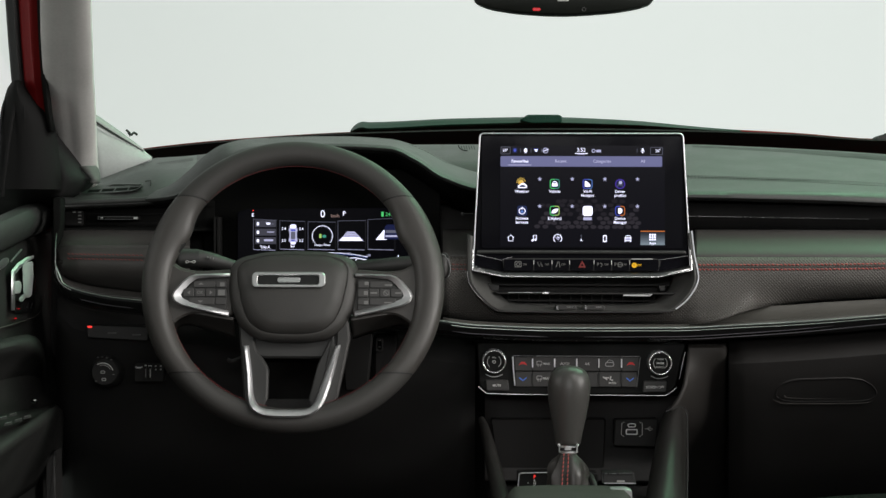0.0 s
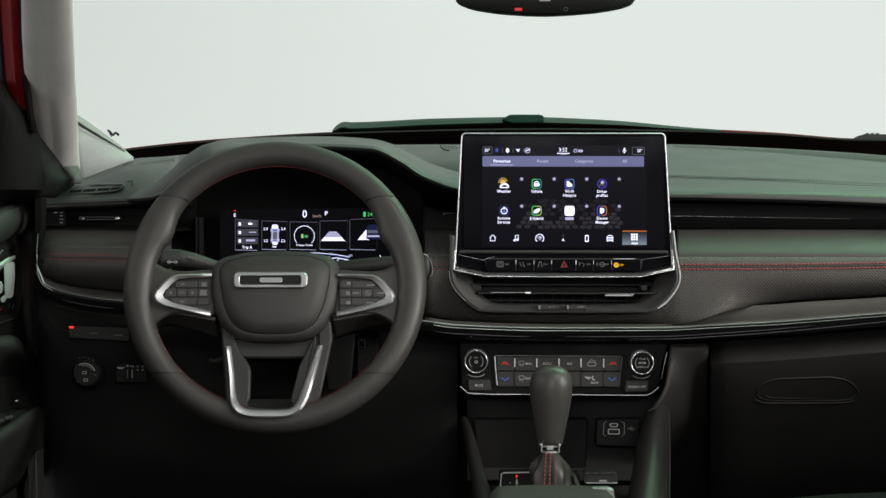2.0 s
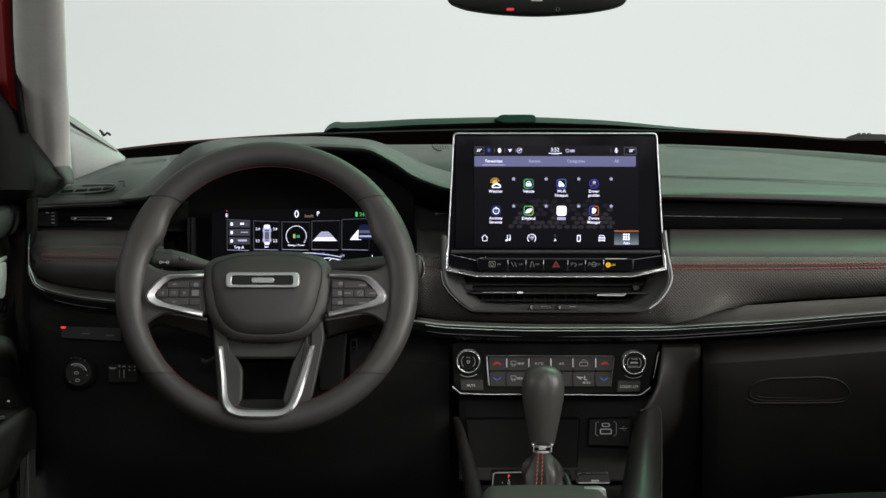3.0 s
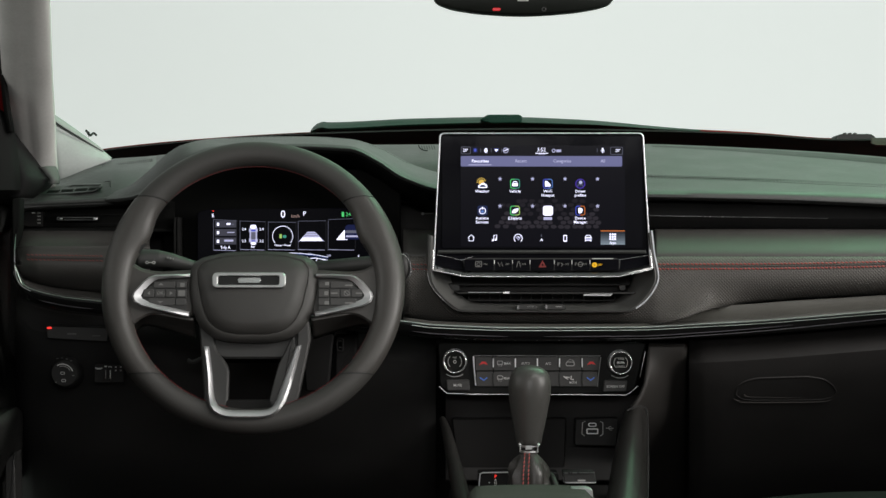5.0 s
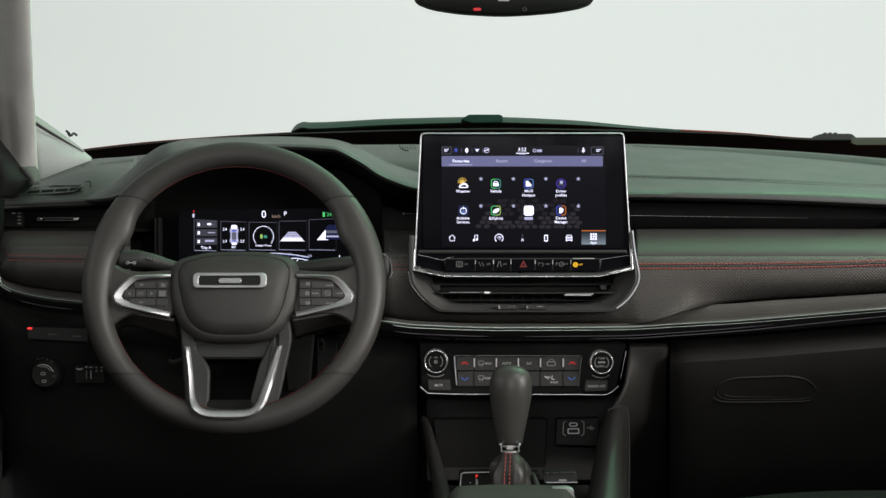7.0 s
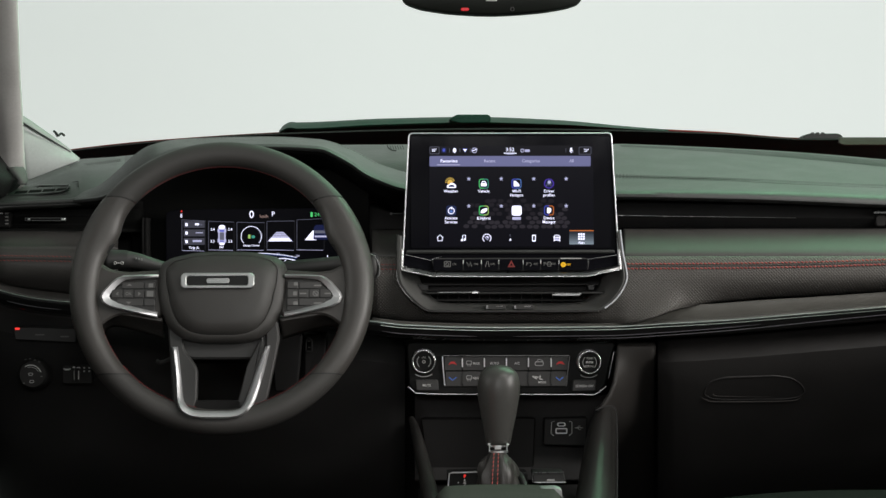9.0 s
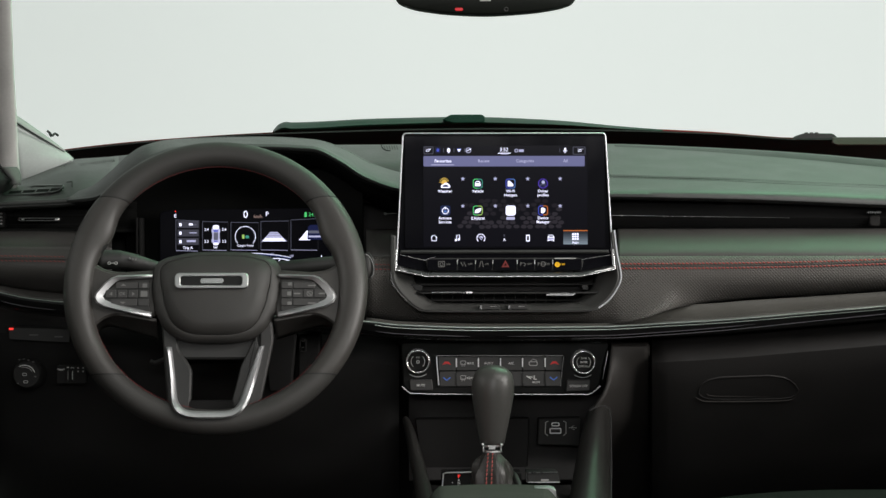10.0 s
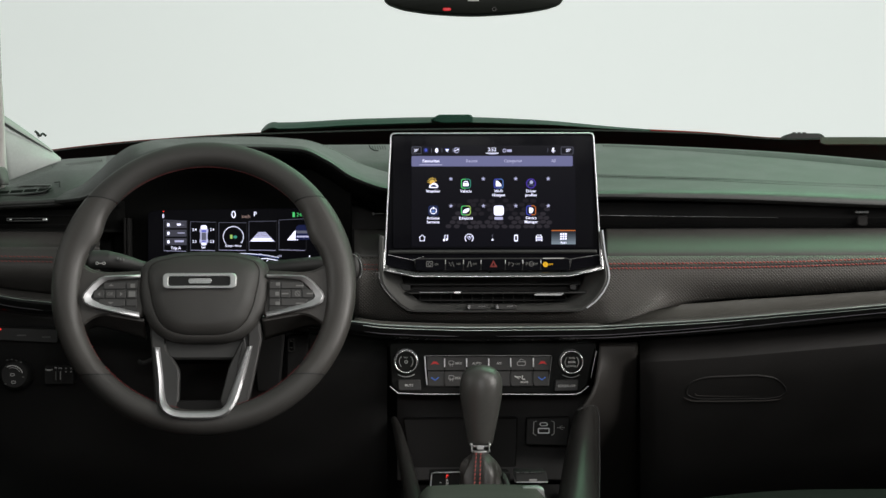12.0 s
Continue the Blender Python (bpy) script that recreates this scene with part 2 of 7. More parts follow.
def rr(u0, v0, u1, v1, r=4.0, n=4):
    """A rectangle with rounded corners."""
    r = min(r, abs(u1 - u0) / 2 - 0.01, abs(v1 - v0) / 2 - 0.01)
    out = []
    for cu, cv, a0 in ((u1 - r, v1 - r, 0), (u0 + r, v1 - r, 90), (u0 + r, v0 + r, 180), (u1 - r, v0 + r, 270)):
        for i in range(n + 1):
            a = radians(a0 + 90 * i / n)
            out.append((cu + r * math.cos(a), cv + r * math.sin(a)))
    return out


def rounded(poly, r=6.0, n=4):
    """The outline with its corners cut round."""
    out, m = [], len(poly)
    for i in range(m):
        p, a, b = Vector(poly[i]), Vector(poly[i - 1]), Vector(poly[(i + 1) % m])
        da, db = a - p, b - p
        k = min(r, da.length * 0.45, db.length * 0.45)
        s, e = p + da.normalized() * k, p + db.normalized() * k
        for j in range(n + 1):
            t = j / n
            q = s * (1 - t)**2 + p * 2 * t * (1 - t) + e * t**2
            out.append((q.x, q.y))
    return out


def inset(poly, w):
    """The outline moved inwards by w."""
    m = len(poly)
    area = sum(poly[i - 1][0] * poly[i][1] - poly[i][0] * poly[i - 1][1] for i in range(m))
    s = 1 if area > 0 else -1
    out = []
    for i in range(m):
        a, p, b = Vector(poly[i - 1]), Vector(poly[i]), Vector(poly[(i + 1) % m])
        e1, e2 = (p - a), (b - p)
        if e1.length < 1e-6:
            e1 = e2
        if e2.length < 1e-6:
            e2 = e1
        e1, e2 = e1.normalized(), e2.normalized()
        n1, n2 = Vector((-e1.y, e1.x)) * s, Vector((-e2.y, e2.x)) * s
        nn = n1 + n2
        nn = nn / max(nn.length_squared / 2, 0.35)
        out.append((p.x + nn.x * w, p.y + nn.y * w))
    return out


def plate(name, place, poly, h0, h1, mat, parent, bevel=1.2, label=""):
    """A slab with the given outline from depth h0 out to h1, its front edge bevelled."""
    n = len(poly)
    bw = bevel * 0.00072
    bw = min(bw, abs(h1 - h0) * 0.6)
    inner = inset(poly, bevel)
    verts = [place(u, v, h0) for u, v in poly] + [place(u, v, h1 - bw) for u, v in poly] + [place(u, v, h1) for u, v in inner]
    faces = [tuple(range(n))[::-1], tuple(range(2 * n, 3 * n))]
    for k in (0, 1):
        for i in range(n):
            j = (i + 1) % n
            faces.append((k * n + i, k * n + j, (k + 1) * n + j, (k + 1) * n + i))
    return part(name, mesh_of(name, verts, faces, sharp=28), mat, parent, label)


def ring(name, place, outer, inner, h0, h1, mat, parent, bevel=1.0, label=""):
    """A frame between two outlines of equal length."""
    n = len(outer)
    bw = min(bevel * 0.00072, abs(h1 - h0) * 0.6)
    a, b = inset(outer, bevel), inset(inner, -bevel)
    loops = [[place(u, v, h0) for u, v in outer], [place(u, v, h1 - bw) for u, v in outer], [place(u, v, h1) for u, v in a],
             [place(u, v, h1) for u, v in b], [place(u, v, h1 - bw) for u, v in inner], [place(u, v, h0) for u, v in inner]]
    verts = [p for loop in loops for p in loop]
    faces = []
    for k in range(6):
        for i in range(n):
            j, k2 = (i + 1) % n, (k + 1) % 6
            faces.append((k * n + i, k * n + j, k2 * n + j, k2 * n + i))
    return part(name, mesh_of(name, verts, faces, sharp=28), mat, parent, label)


def dome(name, place, poly, rings, mat, parent, centre=None, label=""):
    """Rings of the outline, scaled about its centre and set out by h, closed at both ends."""
    n = len(poly)
    cu = sum(p[0] for p in poly) / n if centre is None else centre[0]
    cv = sum(p[1] for p in poly) / n if centre is None else centre[1]
    verts, faces = [], []
    for s, h in rings:
        verts += [place(cu + (u - cu) * s, cv + (v - cv) * s, h) for u, v in poly]
    for k in range(len(rings) - 1):
        for i in range(n):
            j = (i + 1) % n
            faces.append((k * n + i, k * n + j, (k + 1) * n + j, (k + 1) * n + i))
    faces.append(tuple(range(n))[::-1])
    faces.append(tuple(range((len(rings) - 1) * n, len(rings) * n)))
    return part(name, mesh_of(name, verts, faces), mat, parent, label)


def loft(name, rows, mat, parent, thick=0.004, closed=False, label=""):
    """A skin over rows of points."""
    n = len(rows[0])
    verts = [p for row in rows for p in row]
    faces = []
    for k in range(len(rows) - 1):
        for i in range(n if closed else n - 1):
            j = (i + 1) % n
            faces.append((k * n + i, k * n + j, (k + 1) * n + j, (k + 1) * n + i))
    if closed:
        faces += [tuple(range(n))[::-1], tuple(range((len(rows) - 1) * n, len(rows) * n))]
    me = mesh_of(name, verts, faces)
    ob = part(name, me, mat, parent, label)
    if thick and not closed:
        mod = ob.modifiers.new("thickness", "SOLIDIFY")
        mod.thickness, mod.offset = thick, 0.0
    return ob


def spline(pts, per=6, closed=False):
    """A smooth line of points through the given ones."""
    pts = [Vector(p) for p in pts]
    n, out = len(pts), []
    for i in range(n if closed else n - 1):
        p0 = pts[(i - 1) % n] if closed or i > 0 else pts[0]
        p1, p2 = pts[i], pts[(i + 1) % n]
        p3 = pts[(i + 2) % n] if closed or i + 2 < n else pts[-1]
        for k in range(per):
            t = k / per
            out.append(0.5 * (2 * p1 + (p2 - p0) * t + (2 * p0 - 5 * p1 + 4 * p2 - p3) * t * t + (3 * p1 - p0 - 3 * p2 + p3) * t**3))
    if not closed:
        out.append(pts[-1])
    return out


def tube_mesh(name, pts, radius, closed=False, seg=10, flat=1.0):
    """A tube along the points. radius: a number or a function of 0 to 1; flat squeezes it across."""
    n, verts, faces = len(pts), [], []
    up = Vector((0.03, -1, 0.02)).normalized()
    for i, p in enumerate(pts):
        a = pts[i - 1] if closed or i > 0 else pts[0]
        b = pts[(i + 1) % n] if closed or i < n - 1 else pts[-1]
        t = (b - a).normalized()
        s = t.cross(up).normalized()
        w = s.cross(t).normalized()
        r = radius(i / max(1, n - 1)) if callable(radius) else radius
        for k in range(seg):
            c = 2 * math.pi * k / seg
            verts.append(p + s * (r * math.cos(c)) + w * (r * flat * math.sin(c)))
    for i in range(n if closed else n - 1):
        for k in range(seg):
            l, i2 = (k + 1) % seg, (i + 1) % n
            faces.append((i * seg + k, i * seg + l, i2 * seg + l, i2 * seg + k))
    if not closed:
        faces += [tuple(range(seg))[::-1], tuple(range((n - 1) * seg, n * seg))]
    return mesh_of(name, verts, faces)


def tube(name, pts, radius, mat, parent, closed=False, seg=10, flat=1.0, label=""):
    return part(name, tube_mesh(name, pts, radius, closed, seg, flat), mat, parent, label)


def stitches(name, pts, length, gap, radius, mat, parent, label="", slant=0.0):
    """A row of short threads along a line of points, as one seam."""
    verts, faces, seg = [], [], 5
    total = [0.0]
    for a, b in zip(pts, pts[1:]):
        total.append(total[-1] + (b - a).length)

    def along(s):
        for k in range(len(pts) - 1):
            if total[k + 1] >= s:
                return pts[k].lerp(pts[k + 1], (s - total[k]) / max(1e-9, total[k + 1] - total[k]))
        return pts[-1]
    s = 0.0
    while s + length < total[-1]:
        a, b = along(s), along(s + length)
        t = (b - a).normalized()
        side = t.cross(Vector((0, -1, 0))).normalized()
        a, b = a - side * slant, b + side * slant
        out = side.cross(t).normalized()
        base = len(verts)
        for f, rad in ((0, 0.5), (0.25, 1.0), (0.75, 1.0), (1, 0.5)):
            p = a.lerp(b, f)
            for k in range(seg):
                c = 2 * math.pi * k / seg
                verts.append(p + (side * math.cos(c) + out * math.sin(c)) * radius * rad)
        for r in range(3):
            for k in range(seg):
                l = (k + 1) % seg
                faces.append((base + r * seg + k, base + r * seg + l, base + (r + 1) * seg + l, base + (r + 1) * seg + k))
        s += length + gap
    me = bpy.data.meshes.new(name)
    me.from_pydata([tuple(v) for v in verts], [], faces)
    me.shade_smooth()
    ob = part(name, me, mat, parent, label)
    return tagged(ob, kind="stuff")


def lettering(name, words, place, u, v, size, h, mat, parent, align="CENTER"):
    cu = bpy.data.curves.new(name, "FONT")
    cu.body, cu.size, cu.align_x, cu.align_y = words, 1.0, align, "CENTER"
    cu.resolution_u = 2
    cu.offset = 0.010 if size < 9 else 0.0
    tmp = bpy.data.objects.new(name, cu)
    me = bpy.data.meshes.new_from_object(tmp)
    bpy.data.objects.remove(tmp)
    for vert in me.vertices:
        vert.co = place(u + vert.co.x * size * 0.95, v - vert.co.y * size, h)
    return part(name, me, mat, parent)


# ---- the studio ----
def studio_mesh(name, verts, faces, mat, label, category):
    me = mesh_of(name, verts, faces)
    me.materials.append(mat)
    return tagged(new(name, me), label, category, kind="structure")


COVE = bpy.data.materials.new("glowing_studio_cove")
COVE.use_nodes = True
_b = COVE.node_tree.nodes["Principled BSDF"]
_b.inputs["Base Color"].default_value = (0.8, 0.82, 0.8, 1)
_b.inputs["Roughness"].default_value = 0.9
# vignette put into the cove's own glow, weaker towards the left
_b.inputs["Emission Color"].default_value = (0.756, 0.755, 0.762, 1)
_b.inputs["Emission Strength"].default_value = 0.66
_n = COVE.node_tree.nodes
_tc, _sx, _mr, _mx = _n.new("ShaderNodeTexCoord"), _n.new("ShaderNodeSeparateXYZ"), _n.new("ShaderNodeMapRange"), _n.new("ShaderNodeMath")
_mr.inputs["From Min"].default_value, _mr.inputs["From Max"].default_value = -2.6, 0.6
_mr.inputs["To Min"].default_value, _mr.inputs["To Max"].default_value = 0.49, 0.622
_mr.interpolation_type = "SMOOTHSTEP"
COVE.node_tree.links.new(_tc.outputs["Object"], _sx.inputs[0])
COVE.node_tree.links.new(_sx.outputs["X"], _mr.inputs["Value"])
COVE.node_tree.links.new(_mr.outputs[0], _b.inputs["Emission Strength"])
_n.remove(_mx)
STUDIO_FLOOR = material("grey_studio_floor", (0.35, 0.36, 0.35), 0.6, grain=0.2, grain_scale=60, mottle_scale=1.5)
studio_mesh("ground", [(-14, -10, 0), (14, -10, 0), (14, 9.6, 0), (-14, 9.6, 0)], [(0, 1, 2, 3)], STUDIO_FLOOR,
            "smooth grey painted studio floor under the car", "floor")
_v, _f = [], []
for _i in range(9):
    _a = radians(90 * _i / 8)
    for _x in (-14.0, 14.0):
        _v.append((_x, 9.6 + 1.6 * math.sin(_a), 1.6 - 1.6 * math.cos(_a) + 0.004))
_v += [(-14.0, 11.2, 7.0), (14.0, 11.2, 7.0)]
for _i in range(9):
    _f.append((2 * _i, 2 * _i + 1, 2 * _i + 3, 2 * _i + 2))
studio_mesh("backdrop", _v, _f, COVE, "white studio cove wall behind the car, glowing, dimmer to the left", "backdrop")

# ---- car shell: pillars, roof, floor, sides ----
shell = thing("car_shell", at(1030, 1200, 2.9), "red car body with grey cloth lining, unseen roof left open for light", "car body", kind="structure")
HEADLINER = material("grey_headliner", (0.30, 0.29, 0.28), 0.95, grain=0.3, grain_scale=1500)


def slab(name, x0, x1, y0, y1, z0, z1, mat, parent, label=""):
    b = min(0.012, (z1 - z0) * 0.3)
    verts = [Vector((x, y, z)) for x, y, z in (
        (x0, y0, z0), (x1, y0, z0), (x1, y1, z0), (x0, y1, z0),
        (x0, y0, z1 - b), (x1, y0, z1 - b), (x1, y1, z1 - b), (x0, y1, z1 - b),
        (x0 + b, y0 + b, z1), (x1 - b, y0 + b, z1), (x1 - b, y1 - b, z1), (x0 + b, y1 - b, z1))]
    faces = [(3, 2, 1, 0), (8, 9, 10, 11)]
    for k in (0, 4):
        for i in range(4):
            j = (i + 1) % 4
            faces.append((k + i, k + j, k + 4 + j, k + 4 + i))
    return part(name, mesh_of(name, verts, faces), mat, parent, label)


XL, XR = -0.64, 0.87
LEVEL = CAR.inverted()


def wall(name, x0, x1, y0, y1, z0, z1, mat, label=""):
    """An upright, level block of the shell, in metres over the ground."""
    ob = slab(name, x0, x1, y0, y1, z0, z1, mat, shell, label)
    ob.data.transform(LEVEL)
    return ob


# unseen roof, sides and tailgate, added to block and shape the light
wall("unseen_roof_header", XL - 0.05, XR + 0.05, 2.30, 2.46, 1.69, 1.745, HEADLINER)
wall("unseen_roof_rail", XL - 0.05, -0.42, -0.40, 2.30, 1.69, 1.745, HEADLINER)
wall("unseen_roof_rail", 0.66, XR + 0.05, -0.40, 2.30, 1.69, 1.745, HEADLINER)
wall("unseen_roof_rear", -0.42, 0.66, -0.40, -0.25, 1.69, 1.745, HEADLINER)
wall("cabin_floor", XL - 0.05, XR + 0.05, -0.40, 3.40, 0.26, 0.32, CARPET)
wall("unseen_tailgate", XL - 0.05, XR + 0.05, -0.46, -0.40, 0.0, 1.52, SOFT_BLACK)
wall("bulkhead", XL - 0.05, XR + 0.05, 3.42, 3.48, 0.0, 0.92, DEEP)
wall("side_wall", XL - 0.11, XL - 0.05, -0.40, 2.25, 0.0, 1.14, RED_PAINT)
wall("side_wall", XR + 0.05, XR + 0.11, -0.40, 3.42, 0.0, 1.10, RED_PAINT)
wall("side_lining", XR + 0.03, XR + 0.05, -0.40, 3.42, 0.32, 1.08, SOFT_BLACK)
wall("rear_pillar", XL - 0.11, XL - 0.05, -0.40, -0.20, 1.14, 1.69, HEADLINER)
wall("rear_pillar", XR + 0.05, XR + 0.11, -0.40, -0.20, 1.10, 1.69, HEADLINER)
wall("front_body", XL - 0.05, XR + 0.05, 3.75, 4.95, 0.0, 0.90, RED_PAINT)

# ---- outside: bonnet, wipers, windscreen ----
bonnet = shell
HOOD_EDGE = [(150, 283), (250, 266), (400, 250), (620, 236), (1000, 222), (1250, 229), (1400, 236), (1559, 247), (1727, 247), (1900, 262)]


def hood_row(u, lift, d0, d1, steps=5):
    v = smooth(u, HOOD_EDGE) - lift
    out = []
    for k in range(steps):
        t = k / (steps - 1)
        p = at(u, v, d0)
        out.append(Vector((p.x, d0 + (d1 - d0) * t, p.z + 0.02 * math.sin(t * 1.4) - (d1 - d0) * t * 0.16)))
    return out


loft("bonnet_skin", [hood_row(u, 0, 4.05, 5.0) for u in range(120, 1921, 40)], RED_PAINT, bonnet, 0.004, label="red painted bonnet")
FILM_TOP = [(622, 233), (628, 225), (636, 219.5), (644, 217.5), (652, 218.5), (800, 212), (960, 209), (1100, 214), (1250, 227.2), (1310, 231.8)]
FILM_DEEP = [(622, 1), (630, 8), (650, 13), (900, 12), (1060, 10), (1160, 6.5), (1250, 3), (1310, 0.8)]
film_rows, gap_rows = [], []
for u in sorted(set(list(range(622, 660, 3)) + list(range(660, 1311, 13)))):
    vt, w = smooth(u, FILM_TOP), smooth(u, FILM_DEEP)
    film_rows.append([at(u, vt + w, 3.965), at(u, vt + w * 0.72, 3.96), at(u, vt + w * 0.5, 3.975), at(u, vt + w * 0.15, 3.99), at(u, vt, 4.04), at(u, vt, 4.04) + Vector((0, 0.9, -0.14))])
    gap_rows.append([at(u, vt + w - 0.5, 3.968), at(u, vt + w + 3, 3.985), at(u, vt + 40, 4.035)])
loft("bonnet_gap", gap_rows, COWL_BLACK, bonnet, 0.004, label="black gap behind the bonnet")
loft("bonnet_bulge", film_rows, DECAL, bonnet, 0.004, label="dark matt film on the raised middle")
nozzle = thing("bonnet_scoop", at(960, 208, 3.9), "small dark moulded cover standing on the bonnet", "bonnet cover")
plate("cover", front(3.94), rounded([(921, 212), (934, 203), (990, 203), (995, 206), (995, 217), (940, 218), (925, 214)], 4), -0.06, 0.0, DECAL, nozzle, 1.5)
sprayer = thing("washer_nozzle", at(1590, 245, 3.9), "small black washer nozzle at the bonnet edge", "nozzle")
plate("nozzle_body", front(3.92), rounded([(1545, 252), (1552, 240), (1560, 237), (1612, 237), (1620, 242), (1622, 252)], 4), -0.05, 0.0, RUBBER, sprayer, 1.5)
for k in range(3):
    plate("jet", front(3.92), rr(1564 + 9 * k, 235, 1569 + 9 * k, 238.5, 1), -0.01, 0.001, SOFT_BLACK, sprayer, 0.4)
clip = thing("wiper_clip", at(230, 237, 3.7), "small bent black wiper clip at the windscreen corner", "clip")
tube("hook", spline([at(222, 231, 3.7), at(227, 235, 3.7), at(231, 240, 3.69), at(236, 236, 3.7), at(242, 240, 3.7)]), 0.0019, RUBBER, clip, seg=6)
tube("stem", spline([at(224, 233, 3.7), at(226, 238, 3.7), at(229, 243, 3.72)]), 0.0006, RUBBER, clip, seg=5)

cowl = shell
COWL_TOP = [(140, 284.6), (250, 267.4), (400, 251.4), (620, 237.3), (1000, 229), (1215, 232), (1400, 238), (1559, 248), (1727, 248), (1900, 262.5)]
loft("cowl_panel", [[at(u, smooth(u, COWL_TOP), 3.85), at(u, smooth(u, COWL_TOP) + 0.8, 3.63), at(u, smooth(u, COWL_TOP) + 5, 3.645), at(u, smooth(u, COWL_TOP) + 70, 3.84)]
                    for u in range(140, 1901, 40)], COWL_BLACK, cowl, 0.004, label="black plastic cowl")

strip_u = [1612, 1616, 1622, 1632] + list(range(1650, 1901, 50))
loft("cowl_edge", [[at(u, smooth(u, COWL_TOP) - 2.5, 3.72), at(u, smooth(u, COWL_TOP) - 2, 3.63), at(u, smooth(u, COWL_TOP) + 5, 3.61), at(u, smooth(u, COWL_TOP) + min(8.5, (u - 1600) * 0.4), 3.6), at(u, smooth(u, COWL_TOP) + min(9, (u - 1600) * 0.42), 3.65)] for u in strip_u], STRIP, cowl, 0.003, label="brown-grey edge strip of the cowl")
windscreen = thing("windscreen", at(1030, 250, 3.6), "clear laminated windscreen with a faint green tint", "windscreen", kind="structure")
rows = []
for k in range(9):
    t = k / 8
    d, z = 3.56 + (2.45 - 3.56) * t, 0.145 + (0.62 - 0.145) * t
    rows.append([Vector((x, d - 0.10 * (x / 0.72)**2, z)) for x in (-0.68, -0.45, -0.2, 0.12, 0.4, 0.7, 0.94)])
glass = loft("windscreen_pane", rows, GLASS, windscreen, 0.0)
glass.visible_shadow = False

# left pillar: cloth over a rounded section, leaning back towards the roof
prows = []
for v, u0, u1, d in ((-260, 66, 148, 2.62), (-60, 70, 155, 2.80), (60, 72, 159, 2.90), (140, 77, 162, 2.97), (200, 84, 166, 3.02),
                     (230, 90, 167, 3.04), (260, 93, 168, 3.07), (290, 96, 170, 3.09), (318, 97, 173, 3.105), (345, 98, 160, 3.12)):
    row = []
    for k in range(15):
        a = math.pi * (k / 14)
        s = 0.5 - 0.5 * math.cos(a)
        u = u0 + (u1 - u0) * s
        bulge = 0.030 * math.sin(a)**0.6 - 0.004 * math.exp(-((s - 0.44) / 0.10)**2)
        row.append(at(u, v, d + 0.03 - bulge))
    prows.append(row)
loft("pillar_trim", prows, FABRIC, shell, 0.004, label="light grey cloth pillar lining")
# dark cover where the pillar meets dashboard and door, widened in place of shade
BASE_EDGE = [(214, 88), (226, 95), (240, 104), (260, 120), (280, 135), (300, 149), (312, 159), (320, 166), (331, 158), (350, 140)]
base_rows = []
for v in range(214, 352, 8):
    u1 = smooth(v, BASE_EDGE)
    base_rows.append([at(80 + (u1 - 80) * s / 10, v, 3.085 - 0.075 * math.sin(math.pi * min(1.0, 0.25 + 0.075 * s)) + 0.10 * max(0.0, s / 10 - 0.5)**2) for s in range(11)])
loft("pillar_cover_shade", base_rows, COVER_SHADE, shell, 0.003, label="dark grey pillar cover, also standing in for shade on the cloth")
# grey skin put where shade darkens the pillar's lower end
shade_rows = []
for v in range(296, 327, 3):
    u0, u1 = smooth(v, BASE_EDGE) - 6, smooth(v, [(296, 168), (302, 172), (318, 175), (326, 174)])
    shade_rows.append([at(u0 + (u1 - u0) * k / 8, v, 3.092 - 0.012 * min(1.0, (v - 296) / 24) - 0.022 * math.sin(math.pi * (0.3 + 0.6 * k / 8))) for k in range(9)])
loft("pillar_shade", shade_rows, PILLAR_SHADE, shell, 0.003, label="dark grey skin standing in for shade at the pillar end")
# pillar foot: the light panel beneath the windscreen corner
foot = []
for i in range(9):
    t = i / 8
    u_t = 150 + (268 - 150) * t
    v_t = smooth(u_t, [(150, 206), (168, 217), (200, 237), (225, 252), (250, 266.5), (268, 281)])
    foot.append([at(u_t, v_t, 3.36), at(u_t - 2, v_t + (12 * (1 - t) + 1), 3.352), at(165 + (264 - 165) * t, 262 + (283 - 262) * t, 3.34), at(172 + (268 - 172) * t, 321 - 38 * t, 3.326)])
loft("pillar_foot", foot, FOOT, shell, 0.003, label="light grey cloth panel at the pillar foot")
edge_rows = []
for i in range(9):
    t = i / 8
    u = 150 + 104 * t
    low = smooth(u, [(150, 206), (168, 217), (200, 237), (225, 252), (254, 269)])
    edge_rows.append([at(u, low - 13 + 11 * t * t, 3.372), at(u, low - 6 + 5.2 * t * t, 3.366), at(u, low - 1, 3.352)])
loft("windscreen_edge", edge_rows, GLASS_EDGE, shell, 0.002, label="pale border along the windscreen corner")
tube("windscreen_seal", spline([at(160, 212, 3.34), at(168, 216.6, 3.34), at(184, 227, 3.343), at(200, 236.6, 3.345), at(225, 251.6, 3.347), at(252, 268, 3.35)]), lambda t: 0.0016 * (1.02 - 0.75 * t), RUBBER, shell, seg=6)
